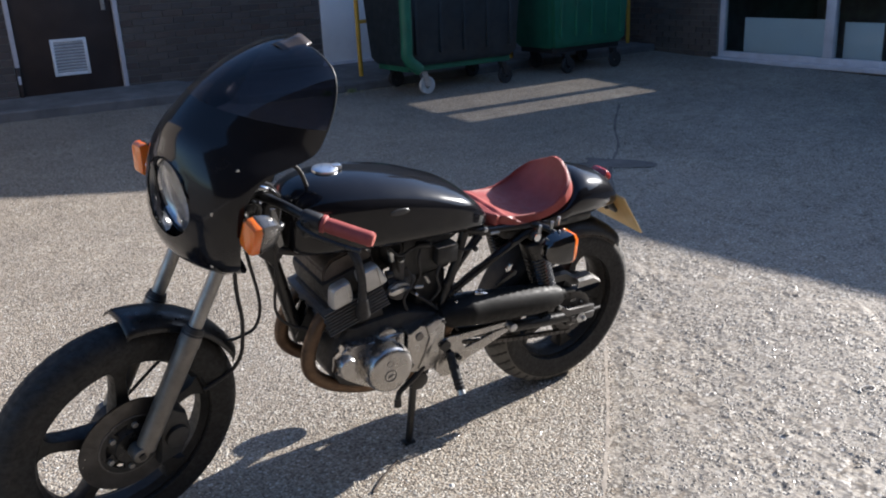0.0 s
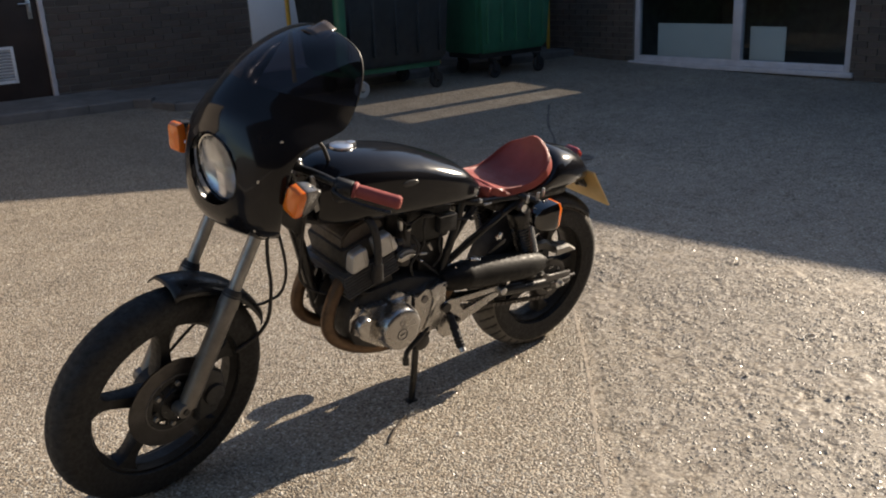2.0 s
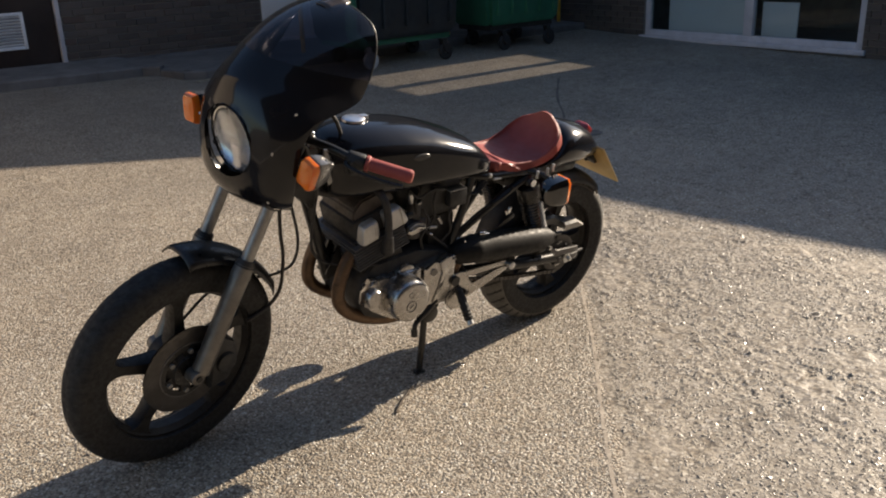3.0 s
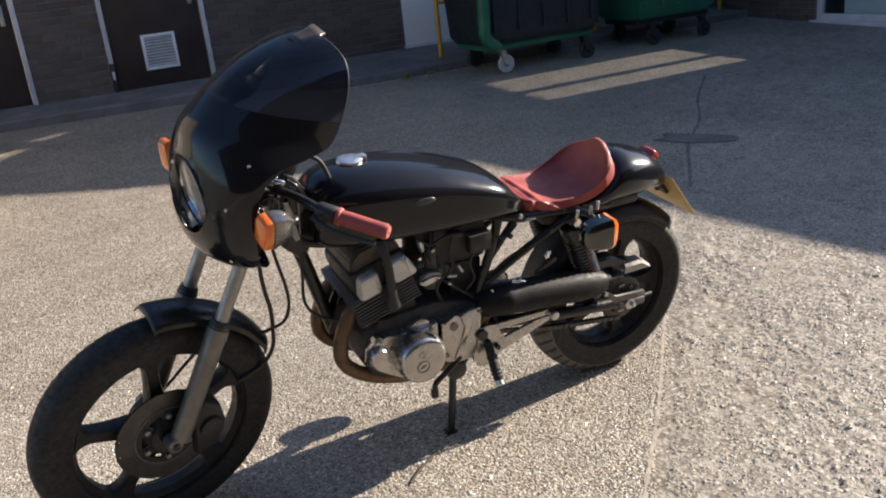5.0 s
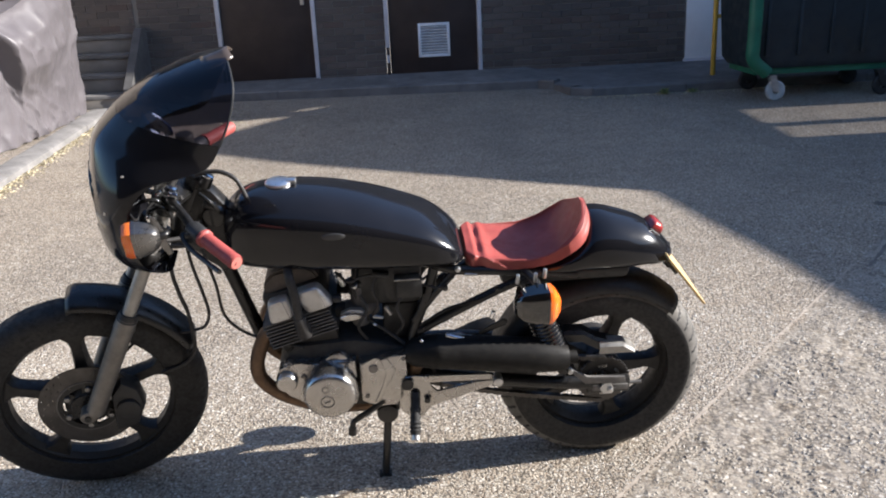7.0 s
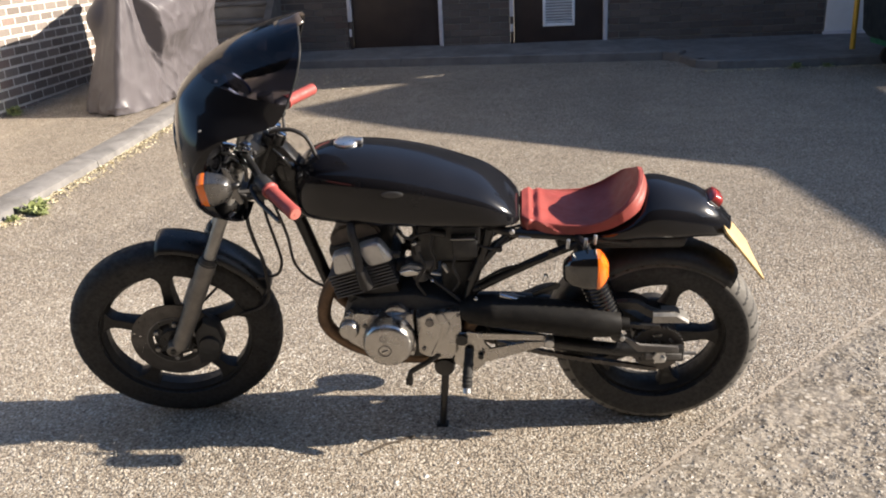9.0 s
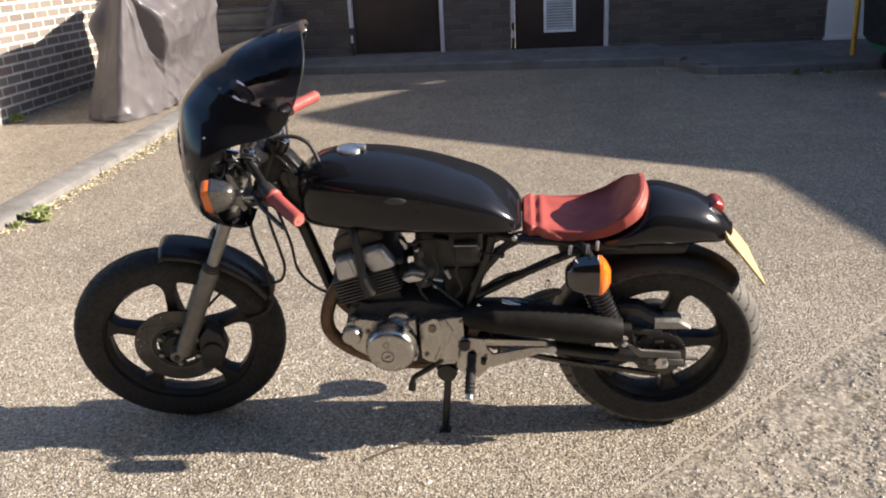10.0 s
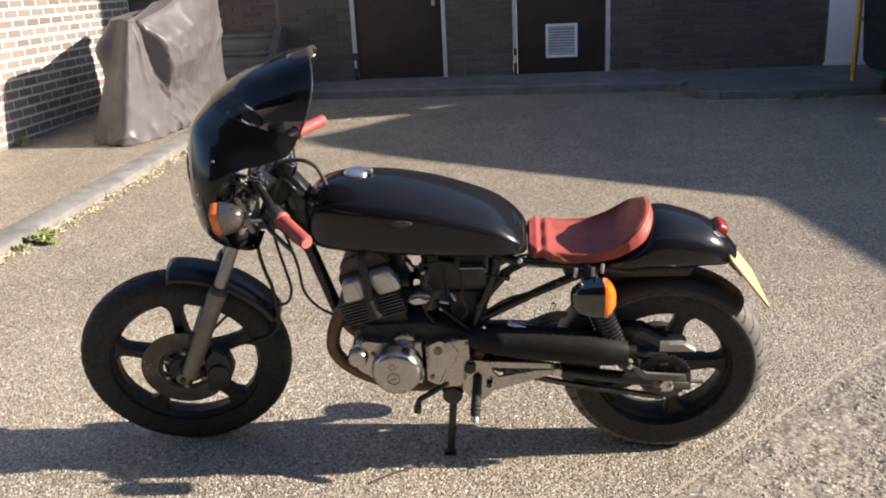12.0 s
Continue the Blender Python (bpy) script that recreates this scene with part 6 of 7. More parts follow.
# exhaust: browned header pipes and black silencers
for s in (-1, 1):
    bm = B()
    tube(bm, [(-0.180, s * 0.075, 0.560), (-0.222, s * 0.082, 0.525), (-0.252, s * 0.086, 0.455), (-0.254, s * 0.088, 0.394), (-0.218, s * 0.090, 0.346), (-0.148, s * 0.092, 0.305), (-0.05, s * 0.094, 0.280), *(((0.08, -0.094, 0.288), (0.15, -0.108, 0.36), (0.19, -0.120, 0.44)) if s < 0 else ((0.05, 0.12, 0.210), (0.13, 0.168, 0.178), (0.205, 0.208, 0.190)))], 0.0205, 18)
    pipe = bp("header_pipe", bm, M_PIPE, None, "heat-browned steel exhaust pipe")
    bm = B()
    cyl(bm, (-0.172, s * 0.075, 0.566), (-0.196, s * 0.077, 0.550), 0.030, 0.028, n=18, bevel=0.004)
    bp("pipe_collar", bm, M_FIN, pipe, "dull finned collar at the exhaust port")
    bm = B()
    rings = []
    for u, r in ((0.150, 0.024), (0.175, 0.040), (0.235, 0.048), (0.245, 0.050), (0.255, 0.048), (0.30, 0.050), (0.50, 0.050), (0.56, 0.044), (0.600, 0.033), (0.602, 0.020), (0.625, 0.019)):
        if s < 0:
            c = Vector((u, -0.128 if u > 0.2 else -0.125, 0.464 - max(0.0, u - 0.235) * 0.127))
        else:
            c = Vector((0.190 + (u - 0.15) * 0.56, 0.208, 0.184 + (u - 0.15) * 0.26))
        r *= 1.0 if s < 0 else 1.15
        rings.append([c + Vector((0, r * math.cos(2 * math.pi * k / 32), r * math.sin(2 * math.pi * k / 32))) for k in range(32)])
    loft(bm, rings)
    bp("silencer", bm, M_MATT, None, "short matt black silencer")

# engine: crankcase, covers, cylinders with fins, head
bm = B()
plate(bm, [(-0.205, 0.390), (-0.175, 0.325), (-0.10, 0.285), (0.10, 0.285), (0.165, 0.330), (0.170, 0.470), (0.02, 0.510), (-0.15, 0.500), (-0.19, 0.450)], -0.115, 0.115, 0.018)
bp("crankcase", bm, M_ENGINE, None, "dark engine crankcase")
bm = B()
plate(bm, [(-0.198, 0.426), (-0.180, 0.446), (-0.174, 0.466), (-0.163, 0.472), (-0.152, 0.466), (-0.148, 0.456), (-0.100, 0.459), (-0.030, 0.466), (0.016, 0.462), (0.019, 0.345), (0.010, 0.316), (-0.09, 0.306), (-0.135, 0.338), (-0.172, 0.364), (-0.201, 0.386)], -0.146, -0.112, 0.009)
case_l = bp("engine_cover", bm, M_ALLOY, None, "dull cast alloy side cover")
bm = B()
lathe(bm, [(-0.138, 0.0006), (-0.138, 0.0740), (-0.176, 0.0735), (-0.192, 0.0710), (-0.2005, 0.0665), (-0.2045, 0.0600), (-0.2060, 0.050), (-0.2065, 0.0006)], (-0.057, 0, 0.389), 64)
bp("generator_cover", bm, M_ALLOY, case_l, "round polished alloy generator cover")
bm = B()
lathe(bm, [(-0.2055, 0.0165), (-0.2055, 0.0190), (-0.2080, 0.0190), (-0.2080, 0.0165)], (-0.064, 0, 0.378), 32)
box(bm, -0.009, 0.009, -0.2085, -0.206, -0.0018, 0.0018, 0.0006, m=Matrix.Translation((-0.064, 0, 0.378)) @ Matrix.Rotation(radians(-22), 4, "Y"))
bp("inspection_plug", bm, M_PLUG, case_l, "slotted round plug")
bm = B()
lathe(bm, [(-0.2055, 0.0085), (-0.2055, 0.0100), (-0.2075, 0.0100), (-0.2075, 0.0085)], (-0.066, 0, 0.418), 24)
bp("timing_plug", bm, M_PLUG, case_l)
bm = B()
lathe(bm, [(-0.140, 0.0006), (-0.140, 0.030), (-0.160, 0.029), (-0.166, 0.025), (-0.168, 0.016), (-0.1685, 0.0006)], (-0.172, 0, 0.415), 36)
bp("cam_drive_cover", bm, M_ALLOY, case_l, "round alloy boss")
for x, z, r in ((-0.163, 0.461, 0.0055), (-0.128, 0.424, 0.0060), (-0.008, 0.452, 0.0050), (0.008, 0.342, 0.0060)):
    bm = B()
    cyl(bm, (x, -0.151, z), (x, -0.140, z), r, n=8)
    bp("cover_bolt", bm, M_PLUG, case_l)
# sprocket cover to the rear, with a slanting raised rib
bm = B()
plate(bm, [(0.024, 0.457), (0.068, 0.461), (0.086, 0.470), (0.152, 0.474), (0.154, 0.400), (0.140, 0.340), (0.126, 0.304), (0.078, 0.318), (0.050, 0.312), (0.024, 0.330)], -0.150, -0.108, 0.008)
sc = bp("sprocket_cover", bm, M_ALLOY, None, "cast alloy sprocket cover")
bm = B()
plate(bm, [(0.080, 0.464), (0.100, 0.470), (0.122, 0.430), (0.098, 0.372), (0.076, 0.330), (0.060, 0.326), (0.084, 0.378), (0.100, 0.424)], -0.155, -0.148, 0.003)
bp("cover_rib", bm, M_ALLOY, sc, "raised slanting rib")
for x, z, r in ((0.062, 0.436, 0.0125), (0.040, 0.346, 0.006), (0.145, 0.462, 0.005)):
    bm = B()
    cyl(bm, (x, -0.154, z), (x, -0.140, z), r, n=20)
    bp("cover_bolt", bm, M_PLUG, sc)
# starter hump on the case
bm = B()
cyl(bm, (-0.035, -0.138, 0.448), (-0.035, -0.02, 0.448), 0.036, bevel=0.010)
bp("starter_motor", bm, M_ALLOY, None, "cast alloy starter housing")

LEANF = Matrix.Translation((-0.115, 0, 0.470)) @ Matrix.Rotation(radians(-16.6), 4, "Y")
bm = B()
box(bm, -0.058, 0.098, -0.098, 0.098, 0.0, 0.135, 0.008, m=LEANF)
cylb = bp("cylinder_block", bm, M_ENGINE, None, "dark finned cylinder block")
for i in range(8):
    bm = B()
    z = 0.054 + 0.0102 * i
    box(bm, -0.076 + 0.002 * (i % 2), 0.114 - 0.001 * i, -0.121, 0.121, z - 0.0016, z + 0.0016, 0.0008, m=LEANF)
    bp("cooling_fin", bm, M_FIN, cylb, smooth=False)
bm = B()
box(bm, -0.052, 0.118, -0.102, 0.102, 0.126, 0.205, 0.020, m=LEANF)
head = bp("cylinder_head", bm, M_ENGINE, None, "dark cylinder head")
bm = B()
loft(bm, [[LEANF @ Vector((u, y, w)) for u, w in ((-0.040, 0.196), (-0.030, 0.232), (0.000, 0.252), (0.080, 0.250), (0.108, 0.226), (0.114, 0.196))] for y in (-0.088, -0.030, 0.030, 0.088)])
bmesh.ops.bevel(bm, geom=[ed for ed in bm.edges], offset=0.006, segments=2, affect="EDGES")
bp("valve_cover", bm, M_VALVE, head, "dull brown-grey valve cover")
for u0, u1, v0, v1, lean in ((-0.046, 0.024, 0.128, 0.193, 0.010), (0.044, 0.123, 0.126, 0.197, -0.014)):
    bm = B()
    rings = []
    for y, k in ((-0.096, 1.0), (-0.118, 1.0), (-0.1245, 0.94), (-0.128, 0.84), (-0.1285, 0.5)):
        ring = []
        for i in range(36):
            c, q = math.cos(2 * math.pi * i / 36), math.sin(2 * math.pi * i / 36)
            cu, cw = math.copysign(abs(c) ** 0.36, c), math.copysign(abs(q) ** 0.36, q)
            taper = 1 - 0.10 * (cw + 1)
            ring.append(LEANF @ Vector(((u0 + u1) / 2 + (u1 - u0) / 2 * k * cu * taper + lean * cw * 0.5, y, (v0 + v1) / 2 + (v1 - v0) / 2 * k * cw)))
        rings.append(ring)
    loft(bm, rings)
    cap = bp("cam_cap", bm, M_CAMCAP, head, "pale alloy camshaft end cap")
    bm = B()
    w = (u0 + u1) / 2 + (0.016 if lean > 0 else 0.020)
    box(bm, w - 0.0022, w + 0.0022, -0.1315, -0.126, v0 + 0.006, v1 - 0.006, 0.0008, m=LEANF)
    bp("cap_rib", bm, M_CAMCAP, cap)
# dark plug lead down the side of the head
bm = B()
tube(bm, [(-0.140, -0.10, 0.745), (-0.135, -0.134, 0.725), (-0.126, -0.143, 0.678), (-0.122, -0.146, 0.620), (-0.119, -0.144, 0.590)], 0.0118, 14)
cyl(bm, (-0.121, -0.146, 0.612), (-0.110, -0.128, 0.545), 0.0150, 0.0205, n=18, bevel=0.004)
bp("spark_plug_lead", bm, M_HOSE, None, "black plug lead with a rubber boot")
bm = B()
box(bm, -0.175, -0.125, -0.045, 0.045, 0.690, 0.742, 0.008)
bp("ignition_coil", bm, M_PLASTIC)
# small fittings between tank and engine
for nm, spec, mat, lab in (
    ("fuel_tap", ((-0.012, -0.100, 0.706), (-0.002, -0.092, 0.668), 0.009), M_STEEL, "bright fuel tap"),
    ("hose_clip", ((0.026, -0.094, 0.668), (0.030, -0.094, 0.660), 0.009), M_STEEL, ""),
    ("idle_screw", ((0.070, -0.100, 0.572), (0.098, -0.104, 0.568), 0.005), M_STEEL, ""),
    ("choke_plunger", ((0.105, -0.098, 0.600), (0.118, -0.102, 0.574), 0.0065), M_ALLOY, ""),
    ("ignition_switch", ((-0.030, -0.108, 0.640), (-0.010, -0.112, 0.640), 0.012), M_PLASTIC, ""),
    ("fuse_holder", ((0.075, -0.096, 0.700), (0.118, -0.100, 0.694), 0.010), M_PLASTIC, ""),
    ("drain_screw", ((0.070, -0.105, 0.552), (0.078, -0.110, 0.548), 0.004), M_CHROME, ""),
    ("tank_bolt", ((0.300, -0.108, 0.706), (0.300, -0.118, 0.706), 0.008), M_STEEL, ""),
    ("seat_bolt", ((0.318, -0.112, 0.690), (0.352, -0.112, 0.688), 0.005), M_STEEL, ""),
):
    p0, p1, r = spec
    bm = B()
    cyl(bm, p0, p1, r, r * 0.85, n=14, bevel=0.002)
    bp(nm, bm, mat, None, lab)
bm = B()
plate(bm, [(-0.014, 0.590), (0.012, 0.602), (0.040, 0.598), (0.056, 0.584), (0.050, 0.570), (0.030, 0.574), (0.000, 0.562), (-0.018, 0.572)], -0.108, -0.092, 0.004)
bp("throttle_lever", bm, M_LINK, None, "pale alloy throttle linkage")
bm = B()
tube(bm, [(-0.016, -0.112, 0.584), (0.018, -0.116, 0.592), (0.052, -0.114, 0.580)], 0.0035, 8)
bp("throttle_rod", bm, M_CHROME)
bm = B()
box(bm, 0.136, 0.206, -0.116, -0.088, 0.628, 0.684, 0.006)
eb = bp("electrical_box", bm, M_PLASTIC, None, "small black electrical box")
bm = B()
box(bm, 0.132, 0.200, -0.118, -0.086, 0.685, 0.6880, 0.001)
bp("box_strap", bm, M_STEEL, eb, "bright steel strap")
for pts, r in (([(0.09, -0.10, 0.70), (0.075, -0.108, 0.66), (0.085, -0.104, 0.61), (0.07, -0.10, 0.575)], 0.0045),
               ([(0.15, -0.112, 0.64), (0.135, -0.116, 0.60), (0.15, -0.112, 0.55), (0.13, -0.10, 0.51)], 0.004),
               ([(-0.02, -0.10, 0.715), (0.012, -0.112, 0.69), (0.05, -0.108, 0.70), (0.09, -0.10, 0.70)], 0.004),
               ([(0.04, -0.10, 0.64), (0.055, -0.114, 0.60), (0.03, -0.112, 0.55), (0.05, -0.10, 0.50)], 0.0045),
               ([(0.205, -0.10, 0.66), (0.25, -0.112, 0.655), (0.29, -0.110, 0.685)], 0.004)):
    bm = B()
    tube(bm, pts, r, 8)
    bp("wiring_lead", bm, M_HOSE)
for x, z in ((0.265, 0.655), (0.405, 0.640)):
    bm = B()
    cyl(bm, (x, -0.122, z), (x, -0.106, z), 0.008, n=10, bevel=0.002)
    bp("frame_bolt", bm, M_SATIN)
# dark and bare metal fittings above the silencer
for nm, outline, mat in (("pillion_bracket", [(0.268, 0.508), (0.300, 0.512), (0.318, 0.500), (0.334, 0.500), (0.330, 0.486), (0.300, 0.488), (0.272, 0.494)], M_LINK),
                         ("brake_arm", [(0.352, 0.510), (0.420, 0.546), (0.432, 0.540), (0.428, 0.528), (0.360, 0.500)], M_SATIN),
                         ("bracket_tab", [(0.385, 0.560), (0.398, 0.566), (0.402, 0.552), (0.392, 0.546)], M_CHROME)):
    bm = B()
    plate(bm, outline, -0.118, -0.110, 0.002)
    bp(nm, bm, mat)
for nm, a, b, r in (("linkage_rod", (0.262, -0.128, 0.514), (0.322, -0.128, 0.494), 0.0075), ("brake_adjuster", (0.192, -0.135, 0.510), (0.206, -0.135, 0.492), 0.0055),
                    ("rod_end", (0.386, -0.130, 0.560), (0.392, -0.130, 0.582), 0.006), ("pivot_pin", (0.318, -0.134, 0.488), (0.318, -0.118, 0.488), 0.007)):
    bm = B()
    cyl(bm, a, b, r, n=14, bevel=0.002)
    bp(nm, bm, M_CHROME, None, "small bright metal fitting")
# carburettors
for s in (-1, 1):
    bm = B()
    cyl(bm, (0.000, s * 0.062, 0.575), (0.085, s * 0.062, 0.590), 0.026, bevel=0.004)
    cyl(bm, (0.036, s * 0.062, 0.53), (0.036, s * 0.062, 0.655), 0.024, bevel=0.006)
    carb = bp("carburettor", bm, M_FIN, None, "grey cast carburettor")
    bm = B()
    cyl(bm, (0.036, s * 0.062, 0.655), (0.036, s * 0.062, 0.670), 0.027, bevel=0.005)
    bp("carburettor_top", bm, M_PLASTIC, carb)
    bm = B()
    cyl(bm, (-0.03, s * 0.062, 0.580), (0.002, s * 0.062, 0.576), 0.021, n=18)
    bp("intake_rubber", bm, M_HOSE, carb)
# right side cover, seen only as an outline
bm = B()
plate(bm, [(-0.185, 0.44), (-0.13, 0.488), (0.05, 0.485), (0.09, 0.44), (0.06, 0.345), (-0.04, 0.315), (-0.14, 0.345)], 0.112, 0.150, 0.012)
bp("clutch_cover", bm, M_ALLOY, None, "dull cast alloy clutch cover")

# foot rest bracket, pegs, gear pedal, stands
bm = B()
plate(bm, [(0.132, 0.398), (0.172, 0.402), (0.212, 0.399), (0.214, 0.362), (0.240, 0.341), (0.217, 0.2935), (0.190, 0.262), (0.150, 0.268), (0.126, 0.2975)], -0.150, -0.1405, 0.003)
plate(bm, [(0.200, 0.3985), (0.381, 0.3915), (0.394, 0.382), (0.390, 0.3725), (0.205, 0.376)], -0.1495, -0.141, 0.0025)
plate(bm, [(0.205, 0.352), (0.236, 0.342), (0.330, 0.368), (0.396, 0.371), (0.389, 0.354), (0.283, 0.319), (0.214, 0.295)], -0.1505, -0.1415, 0.003)
fb = bp("footrest_bracket", bm, M_ALLOY, None, "pale alloy footrest bracket")
for x, z, r in ((0.152, 0.380, 0.017), (0.205, 0.322, 0.008)):
    bm = B()
    cyl(bm, (x, -0.160, z), (x, -0.138, z), r, n=20)
    bp("bracket_bolt", bm, M_SATIN, fb)
bm = B()
cyl(bm, (0.401, -0.166, 0.371), (0.401, -0.132, 0.371), 0.014, bevel=0.003)
bp("peg_boss", bm, M_STEEL, fb)
bm = B()
tube(bm, [(0.172, -0.150, 0.345), (0.170, -0.176, 0.319), (0.167, -0.206, 0.286), (0.1655, -0.228, 0.262)], lambda u: 0.0135 + 0.0025 * (1 if u > 0.3 and int(u * 20) % 2 else 0), 14)
peg = bp("footpeg", bm, M_RUBBER, None, "black rubber footpeg with worn tip")
bm = B()
cyl(bm, (0.1656, -0.227, 0.263), (0.165, -0.237, 0.252), 0.012, n=16)
bp("peg_tip", bm, M_STEEL, peg)
bm = B()
tube(bm, [(0.085, -0.145, 0.325), (0.050, -0.150, 0.299), (0.012, -0.152, 0.275), (-0.004, -0.156, 0.263), (-0.009, -0.160, 0.236)], 0.0085, 10)
cyl(bm, (-0.008, -0.158, 0.248), (-0.010, -0.163, 0.226), 0.0112, n=12)
bp("gear_pedal", bm, M_SATIN, None, "dark gear change pedal")
bm = B()
tube(bm, [(0.096, -0.080, 0.260), (0.090, -0.086, 0.200), (0.082, -0.094, 0.110), (0.074, -0.100, 0.026)], 0.0118, 12)
box(bm, 0.054, 0.092, -0.114, -0.086, 0.0165, 0.026, 0.003)
bp("side_stand", bm, M_SATIN, None, "black side stand, down")
bm = B()
plate(bm, [(0.052, 0.330), (0.140, 0.330), (0.130, 0.270), (0.118, 0.228), (0.094, 0.214), (0.070, 0.224), (0.058, 0.270)], -0.108, -0.060, 0.010)
cyl(bm, (0.092, -0.120, 0.252), (0.092, -0.050, 0.252), 0.031, bevel=0.006)
bp("stand_bracket", bm, M_SATIN)

# rear indicators
for s in (-1, 1):
    c0 = Vector((0.516, -0.226, 0.654)) if s < 0 else Vector((0.506, 0.180, 0.572))
    bm = B()
    tube(bm, [(0.47, s * 0.10, 0.690), c0 + Vector((-0.020, -s * 0.060, 0.034)), c0 + Vector((-0.014, -s * 0.020, 0.018))], 0.010, 10)
    ind = bp("indicator", bm, M_SATIN, None, "orange rear indicator in a dark chrome shell")
    sect = [(-1, -0.72), (-0.72, -1), (0.72, -1), (1, -0.72), (1, 0.72), (0.72, 1), (-0.72, 1), (-1, 0.72)]
    bm = B()
    loft(bm, [[c0 + Vector((x, 0.034 * k * u, 0.046 * k * v)) for u, v in sect] for x, k in ((-0.084, 0.30), (-0.078, 0.55), (-0.060, 0.80), (-0.030, 0.95), (0.0, 1.0), (0.003, 1.0))])
    bp("shell", bm, M_SMOKED, ind, "dark chrome lamp shell")
    bm = B()
    loft(bm, [[c0 + Vector((x, 0.034 * k * u, 0.046 * k * v)) for u, v in sect] for x, k in ((0.003, 1.0), (0.012, 0.99), (0.024, 0.74), (0.033, 0.42))])
    bp("indicator_lens", bm, M_ORANGE, ind, "orange ribbed lens")
    for dx, dz in ((-0.070, 0.050), (-0.024, 0.052), (0.000, 0.062)):
        bm = B()
        cyl(bm, c0 + Vector((dx, -s * 0.045, dz - 0.012)), c0 + Vector((dx + 0.002, -s * 0.045, dz + 0.014)), 0.005, n=10, bevel=0.001)
        bp("mount_bolt", bm, M_STEEL, ind, "small bright bolt")

# cables and hoses
CABLES = [
    ("brake_hose", [(-0.445, -0.06, 0.82), (-0.454, -0.07, 0.736), (-0.447, -0.07, 0.662), (-0.436, -0.07, 0.602), (-0.434, -0.07, 0.540), (-0.438, -0.065, 0.470), (-0.470, -0.055, 0.420), (-0.54, -0.050, 0.395)], 0.0055, True),
    ("speedometer_cable", [(-0.41, 0.00, 0.90), (-0.405, -0.05, 0.76), (-0.388, -0.07, 0.655), (-0.382, -0.07, 0.590), (-0.398, -0.068, 0.545), (-0.432, -0.060, 0.530), (-0.468, -0.045, 0.520), (-0.56, 0.06, 0.47), (-0.69, 0.10, 0.34)], 0.0045, True),
    ("clutch_cable", [(-0.36, -0.17, 0.94), (-0.345, -0.11, 0.80), (-0.335, -0.07, 0.68), (-0.330, -0.055, 0.58), (-0.285, -0.06, 0.525), (-0.20, -0.09, 0.505), (-0.12, -0.12, 0.50)], 0.0042, False),
    ("throttle_cable", [(-0.36, 0.15, 0.95), (-0.34, 0.08, 0.86), (-0.28, 0.05, 0.78), (-0.10, 0.06, 0.72), (0.02, 0.06, 0.67)], 0.0042, False),
    ("wiring_harness", [(-0.36, -0.05, 0.86), (-0.335, -0.055, 0.78), (-0.27, -0.06, 0.745), (-0.10, -0.07, 0.725), (0.06, -0.07, 0.715)], 0.010, False),
    ("fuel_hose", [(0.02, -0.07, 0.735), (0.03, -0.085, 0.70), (0.02, -0.085, 0.66), (0.03, -0.08, 0.62)], 0.005, False),
    ("vent_hose", [(0.06, -0.095, 0.56), (0.13, -0.105, 0.50), (0.19, -0.108, 0.44), (0.24, -0.10, 0.36), (0.25, -0.09, 0.30)], 0.005, False),
    ("brake_rod", [(0.20, 0.10, 0.33), (0.45, 0.105, 0.28), (0.66, 0.11, 0.255)], 0.004, False),
]
for nm, pts, r, st in CABLES:
    bm = B()
    tube(bm, pts, r, 10)
    bp(nm, bm, M_HOSE, None, "", st)


# ---- bricks ----
def brick_data(name, length, height, depth, material, axis):
    bm = B()
    h, d = height / 2, depth / 2
    if axis == "x":
        box(bm, -length / 2, length / 2, -d, d, -h, h)
    else:
        box(bm, -d, d, -length / 2, length / 2, -h, h)
    bmesh.ops.bevel(bm, geom=list(bm.edges), offset=0.003, segments=1, affect="EDGES")
    return mesh_of(name, bm, material, False)


def lay(a0, a1, z0, z1, blocked, course=0.075, joint=0.010):
    """Stretcher courses: (start, end, height of the middle)."""
    out, row, z = [], 0, z0
    while z + 0.03 < z1:
        a = a0 - (0.1125 if row % 2 else 0.0)
        while a < a1 - 0.03:
            s, e = max(a, a0), min(a + 0.225 - joint, a1)
            for h0, h1 in blocked:
                if s < h1 and e > h0:
                    if s < h0 - 0.02 and e > h0:
                        e = h0 - 0.004
                    elif e > h1 + 0.02:
                        s = h1 + 0.004
                    else:
                        s = e = 0
            if e - s > 0.03:
                out.append((s, e, z + (course - joint) / 2))
            a += 0.225
        z += course
        row += 1
    return out


full = {}


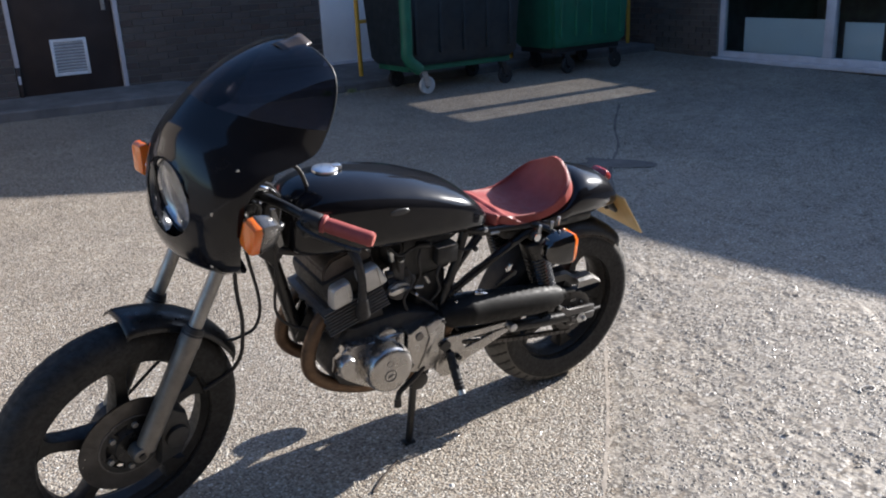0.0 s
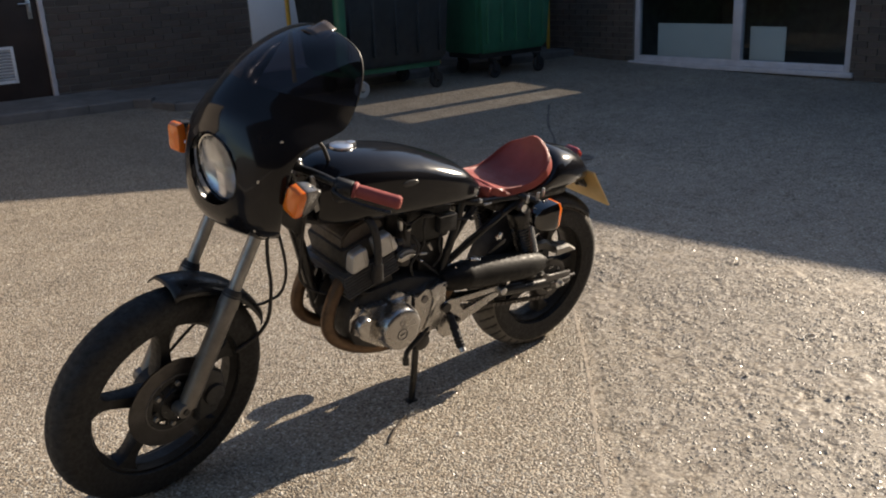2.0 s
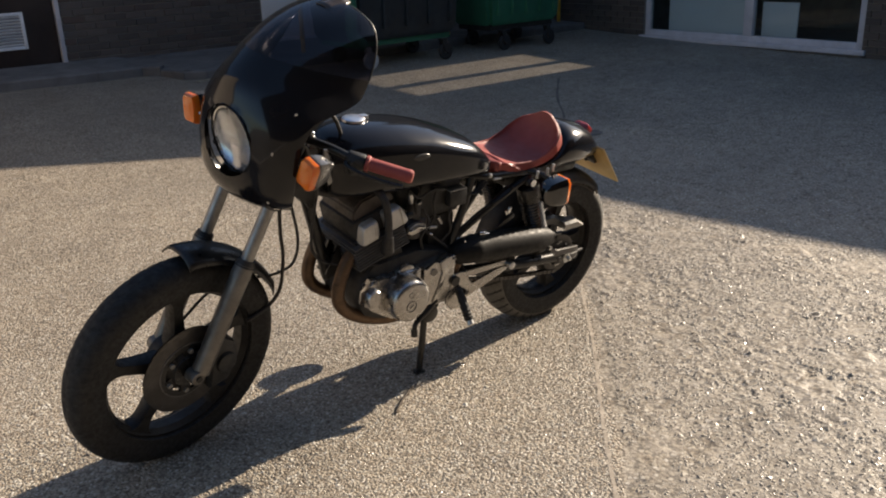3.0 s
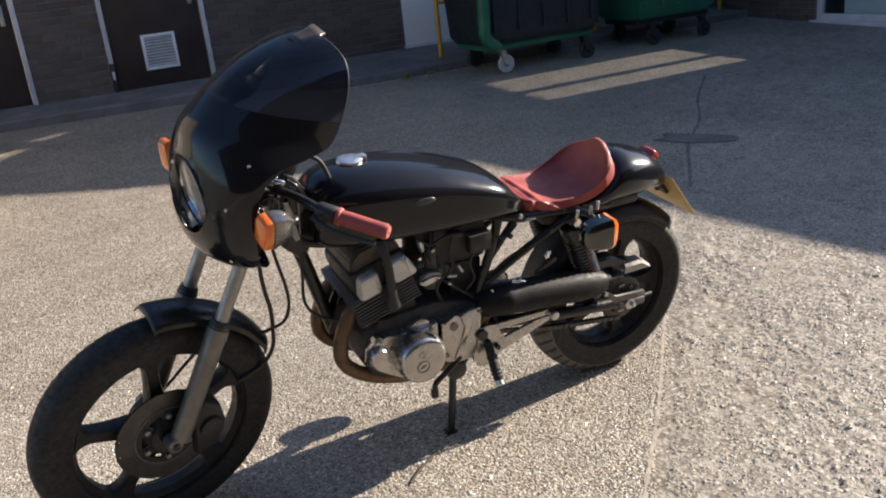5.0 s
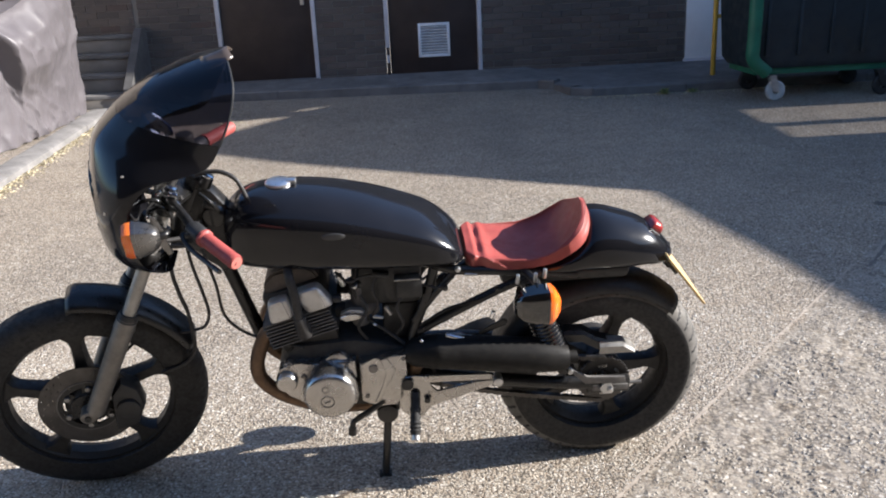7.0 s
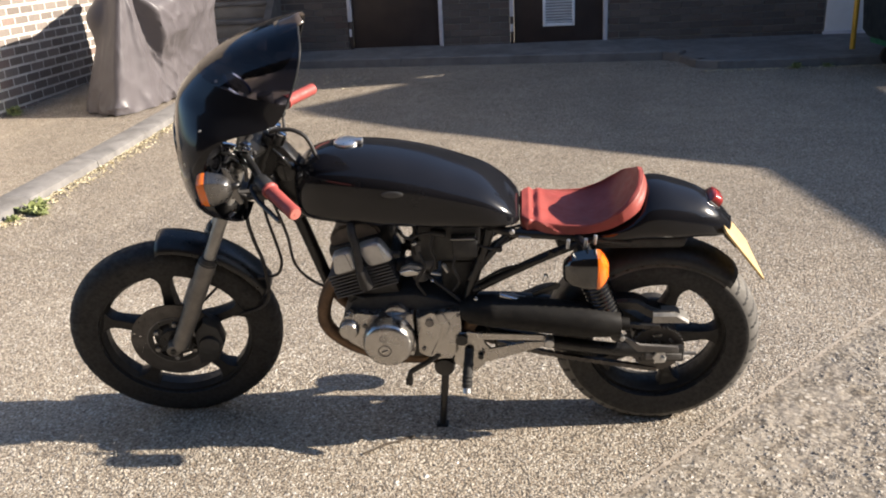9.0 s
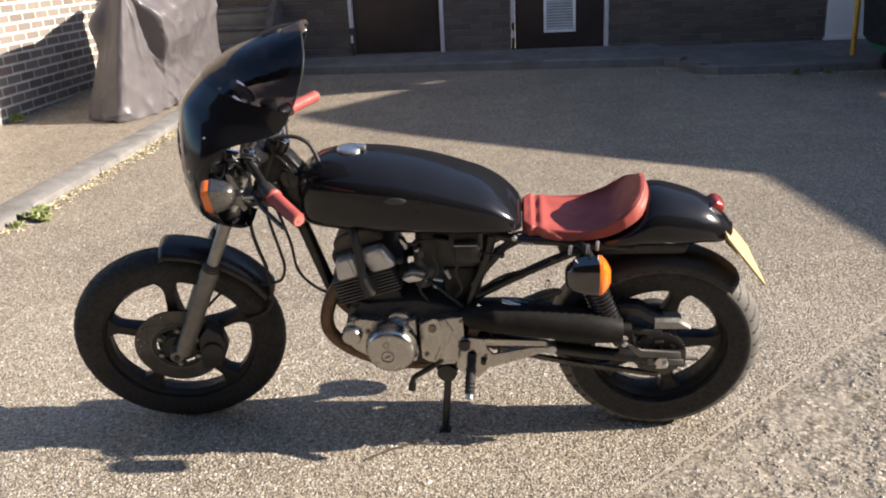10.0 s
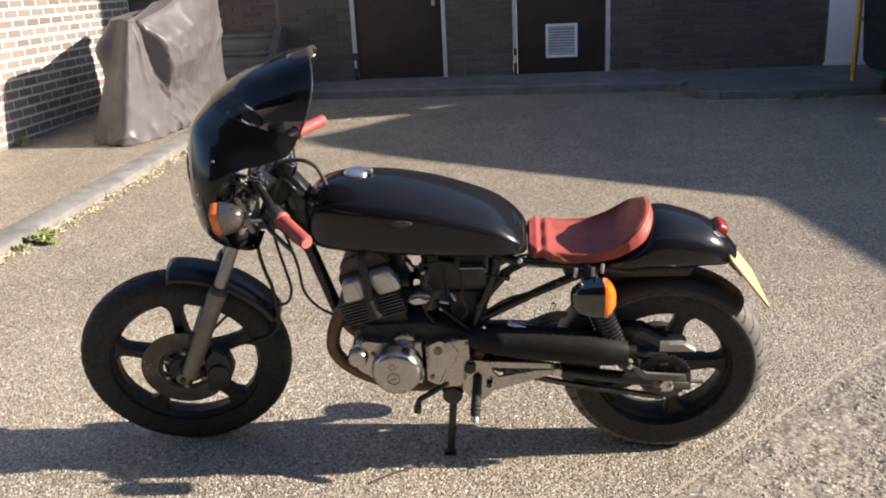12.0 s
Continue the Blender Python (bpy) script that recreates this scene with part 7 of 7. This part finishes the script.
def set_bricks(wall, places, axis, fixed, sign, material, limit, high=0.065):
    """Lays brick objects on a wall; those past the limit are joined into one mesh."""
    rng = random.Random(3)
    joined = B()
    for i, (s, e, z) in enumerate(places):
        L = round(e - s, 2)
        out = fixed + sign * rng.uniform(-0.0015, 0.0015)
        c = (s + e) / 2
        if i < limit:
            key = (L, high, axis, material.name)
            if key not in full:
                full[key] = brick_data("brick", L, high, 0.024, material, axis)
            ob = new("brick", full[key])
            ob.location = (c, out, z) if axis == "x" else (out, c, z)
            ob.rotation_euler = (0, 0, rng.uniform(-0.004, 0.004))
            ob.parent = wall
        elif axis == "x":
            box(joined, s, e, out - 0.012, out + 0.012, z - 0.0325, z + 0.0325)
        else:
            box(joined, out - 0.012, out + 0.012, s, e, z - 0.0325, z + 0.0325)
    if joined.verts:
        tagged(part("brickwork", joined, material, wall, smooth=False), kind="stuff")


west = lay(4.3, 7.84, zg(0, 5) + 0.03, 1.62, [], 0.088, 0.020)
west.sort(key=lambda q: q[2] > 1.45)
set_bricks(wall_west, west, "y", WEST_X - 0.0215, 1, M_BRICK, 300, 0.068)
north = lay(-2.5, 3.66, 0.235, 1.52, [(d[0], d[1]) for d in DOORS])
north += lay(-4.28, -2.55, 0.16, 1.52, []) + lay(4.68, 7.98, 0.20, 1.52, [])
set_bricks(wall_north, north, "x", WALL_Y + 0.0145, 1, M_BRICK_SHADED, 290)
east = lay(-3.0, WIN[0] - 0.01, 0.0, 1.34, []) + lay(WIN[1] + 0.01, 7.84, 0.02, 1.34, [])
set_bricks(wall_east, east, "y", EAST_X - 0.0025, 1, M_BRICK_SHADED, 0)

# ---- loose and proud stones of the surface round the motorcycle ----
rng = np.random.default_rng(5)


def worn_lift(x, y):
    """How far the worn relief stands over the level yard."""
    s, t = 0.687 * (x - 0.66) + 0.726 * (y + 0.24), 0.726 * (x - 0.66) - 0.687 * (y + 0.24)
    return worn_height(s, t) if 0.012 < t < 2.0 and -1.35 < s < 2.5 else 0.0


def stones(name, places, label, material):
    """Many small faceted pebbles in one mesh."""
    base = np.array([(1, 0, 0), (0.3, 0.95, 0), (-0.8, 0.6, 0), (-0.8, -0.6, 0), (0.3, -0.95, 0), (0.15, 0.1, 0.8)])
    faces = [(0, 1, 5), (1, 2, 5), (2, 3, 5), (3, 4, 5), (4, 0, 5)]
    n = len(places)
    a = rng.uniform(0, 2 * np.pi, n)
    s = places[:, 2]
    sq = rng.uniform(0.6, 1.0, n)
    hh = rng.uniform(0.22, 0.55, n)
    jit = rng.normal(0, 0.16, (n, 6, 3))
    v = base[None] + jit * np.array([1, 1, 0.5])
    v[:, :5, 2] = -0.15
    x = v[..., 0] * s[:, None]
    y = v[..., 1] * (s * sq)[:, None]
    z = v[..., 2] * (s * hh)[:, None]
    c, q = np.cos(a)[:, None], np.sin(a)[:, None]
    g = np.array([zg(px, py) + worn_lift(px, py) for px, py in places[:, :2]])
    co = np.stack([x * c - y * q + places[:, 0:1], x * q + y * c + places[:, 1:2], z + g[:, None]], -1).reshape(-1, 3)
    f = (np.array(faces)[None] + 6 * np.arange(n)[:, None, None]).reshape(-1, 3)
    me = bpy.data.meshes.new(name)
    me.from_pydata(co.tolist(), [], f.tolist())
    me.materials.append(material)
    return tagged(new(name, me), label, "gravel", kind="stuff")


def stone_material(name, tones):
    m, t, p = nodes_of(name)
    geo = t.nodes.new("ShaderNodeNewGeometry")
    c = ramp(t, geo.outputs["Random Per Island"], tones)
    t.links.new(mix(t, c, (0.5, 0.5, 0.5), ramp(t, noise_tex(t, geo.outputs["Position"], 300, 3).outputs["Fac"], [(0.4, (0, 0, 0)), (0.8, (0.6,) * 3)]), "MULTIPLY"), p.inputs["Base Color"])
    t.links.new(ramp(t, geo.outputs["Random Per Island"], [(0.0, (0.24,) * 3), (0.25, (0.5,) * 3), (1.0, (0.8,) * 3)]), p.inputs["Roughness"])
    return m


M_PEBBLE = stone_material("pebble", [(0.0, (0.20, 0.163, 0.125)), (0.3, (0.31, 0.267, 0.206)), (0.6, (0.41, 0.364, 0.292)), (0.9, (0.50, 0.46, 0.385)), (1.0, (0.72, 0.69, 0.63))])
M_GRAVEL = stone_material("gravel", [(0.0, (0.26, 0.222, 0.175)), (0.4, (0.335, 0.295, 0.238)), (0.85, (0.40, 0.36, 0.298)), (1.0, (0.54, 0.505, 0.44))])
xy = rng.uniform((-0.4, -2.2), (3.4, 2.6), (260000, 2))
side = (xy[:, 0] - 0.66) * 0.726 - (xy[:, 1] + 0.24) * 0.687
patch = np.array([noise.noise((px * 7, py * 7, 2.0)) + 0.6 * noise.noise((px * 2.2, py * 2.2, 6.0)) for px, py in xy])
xy = xy[(side > 0.02) & (side < 2.6) & (patch < 0.22)][:70000]
stones("coarse_gravel", np.column_stack([xy, rng.gamma(4.0, 0.0008, len(xy)) + 0.0020]), "coarse pale gravel set proud in worn tarmac", M_GRAVEL)
xy = np.concatenate([rng.uniform((-1.9, -1.25), (1.7, 1.1), (110000, 2)), rng.uniform((-2.6, -1.6), (2.4, 3.2), (70000, 2))])
side = (xy[:, 0] - 0.66) * 0.726 - (xy[:, 1] + 0.24) * 0.687
xy = xy[side < -0.01]
stones("fine_aggregate", np.column_stack([xy, rng.gamma(4.0, 0.0007, len(xy)) + 0.0018]), "small rounded stones proud of the yard surface", M_PEBBLE)
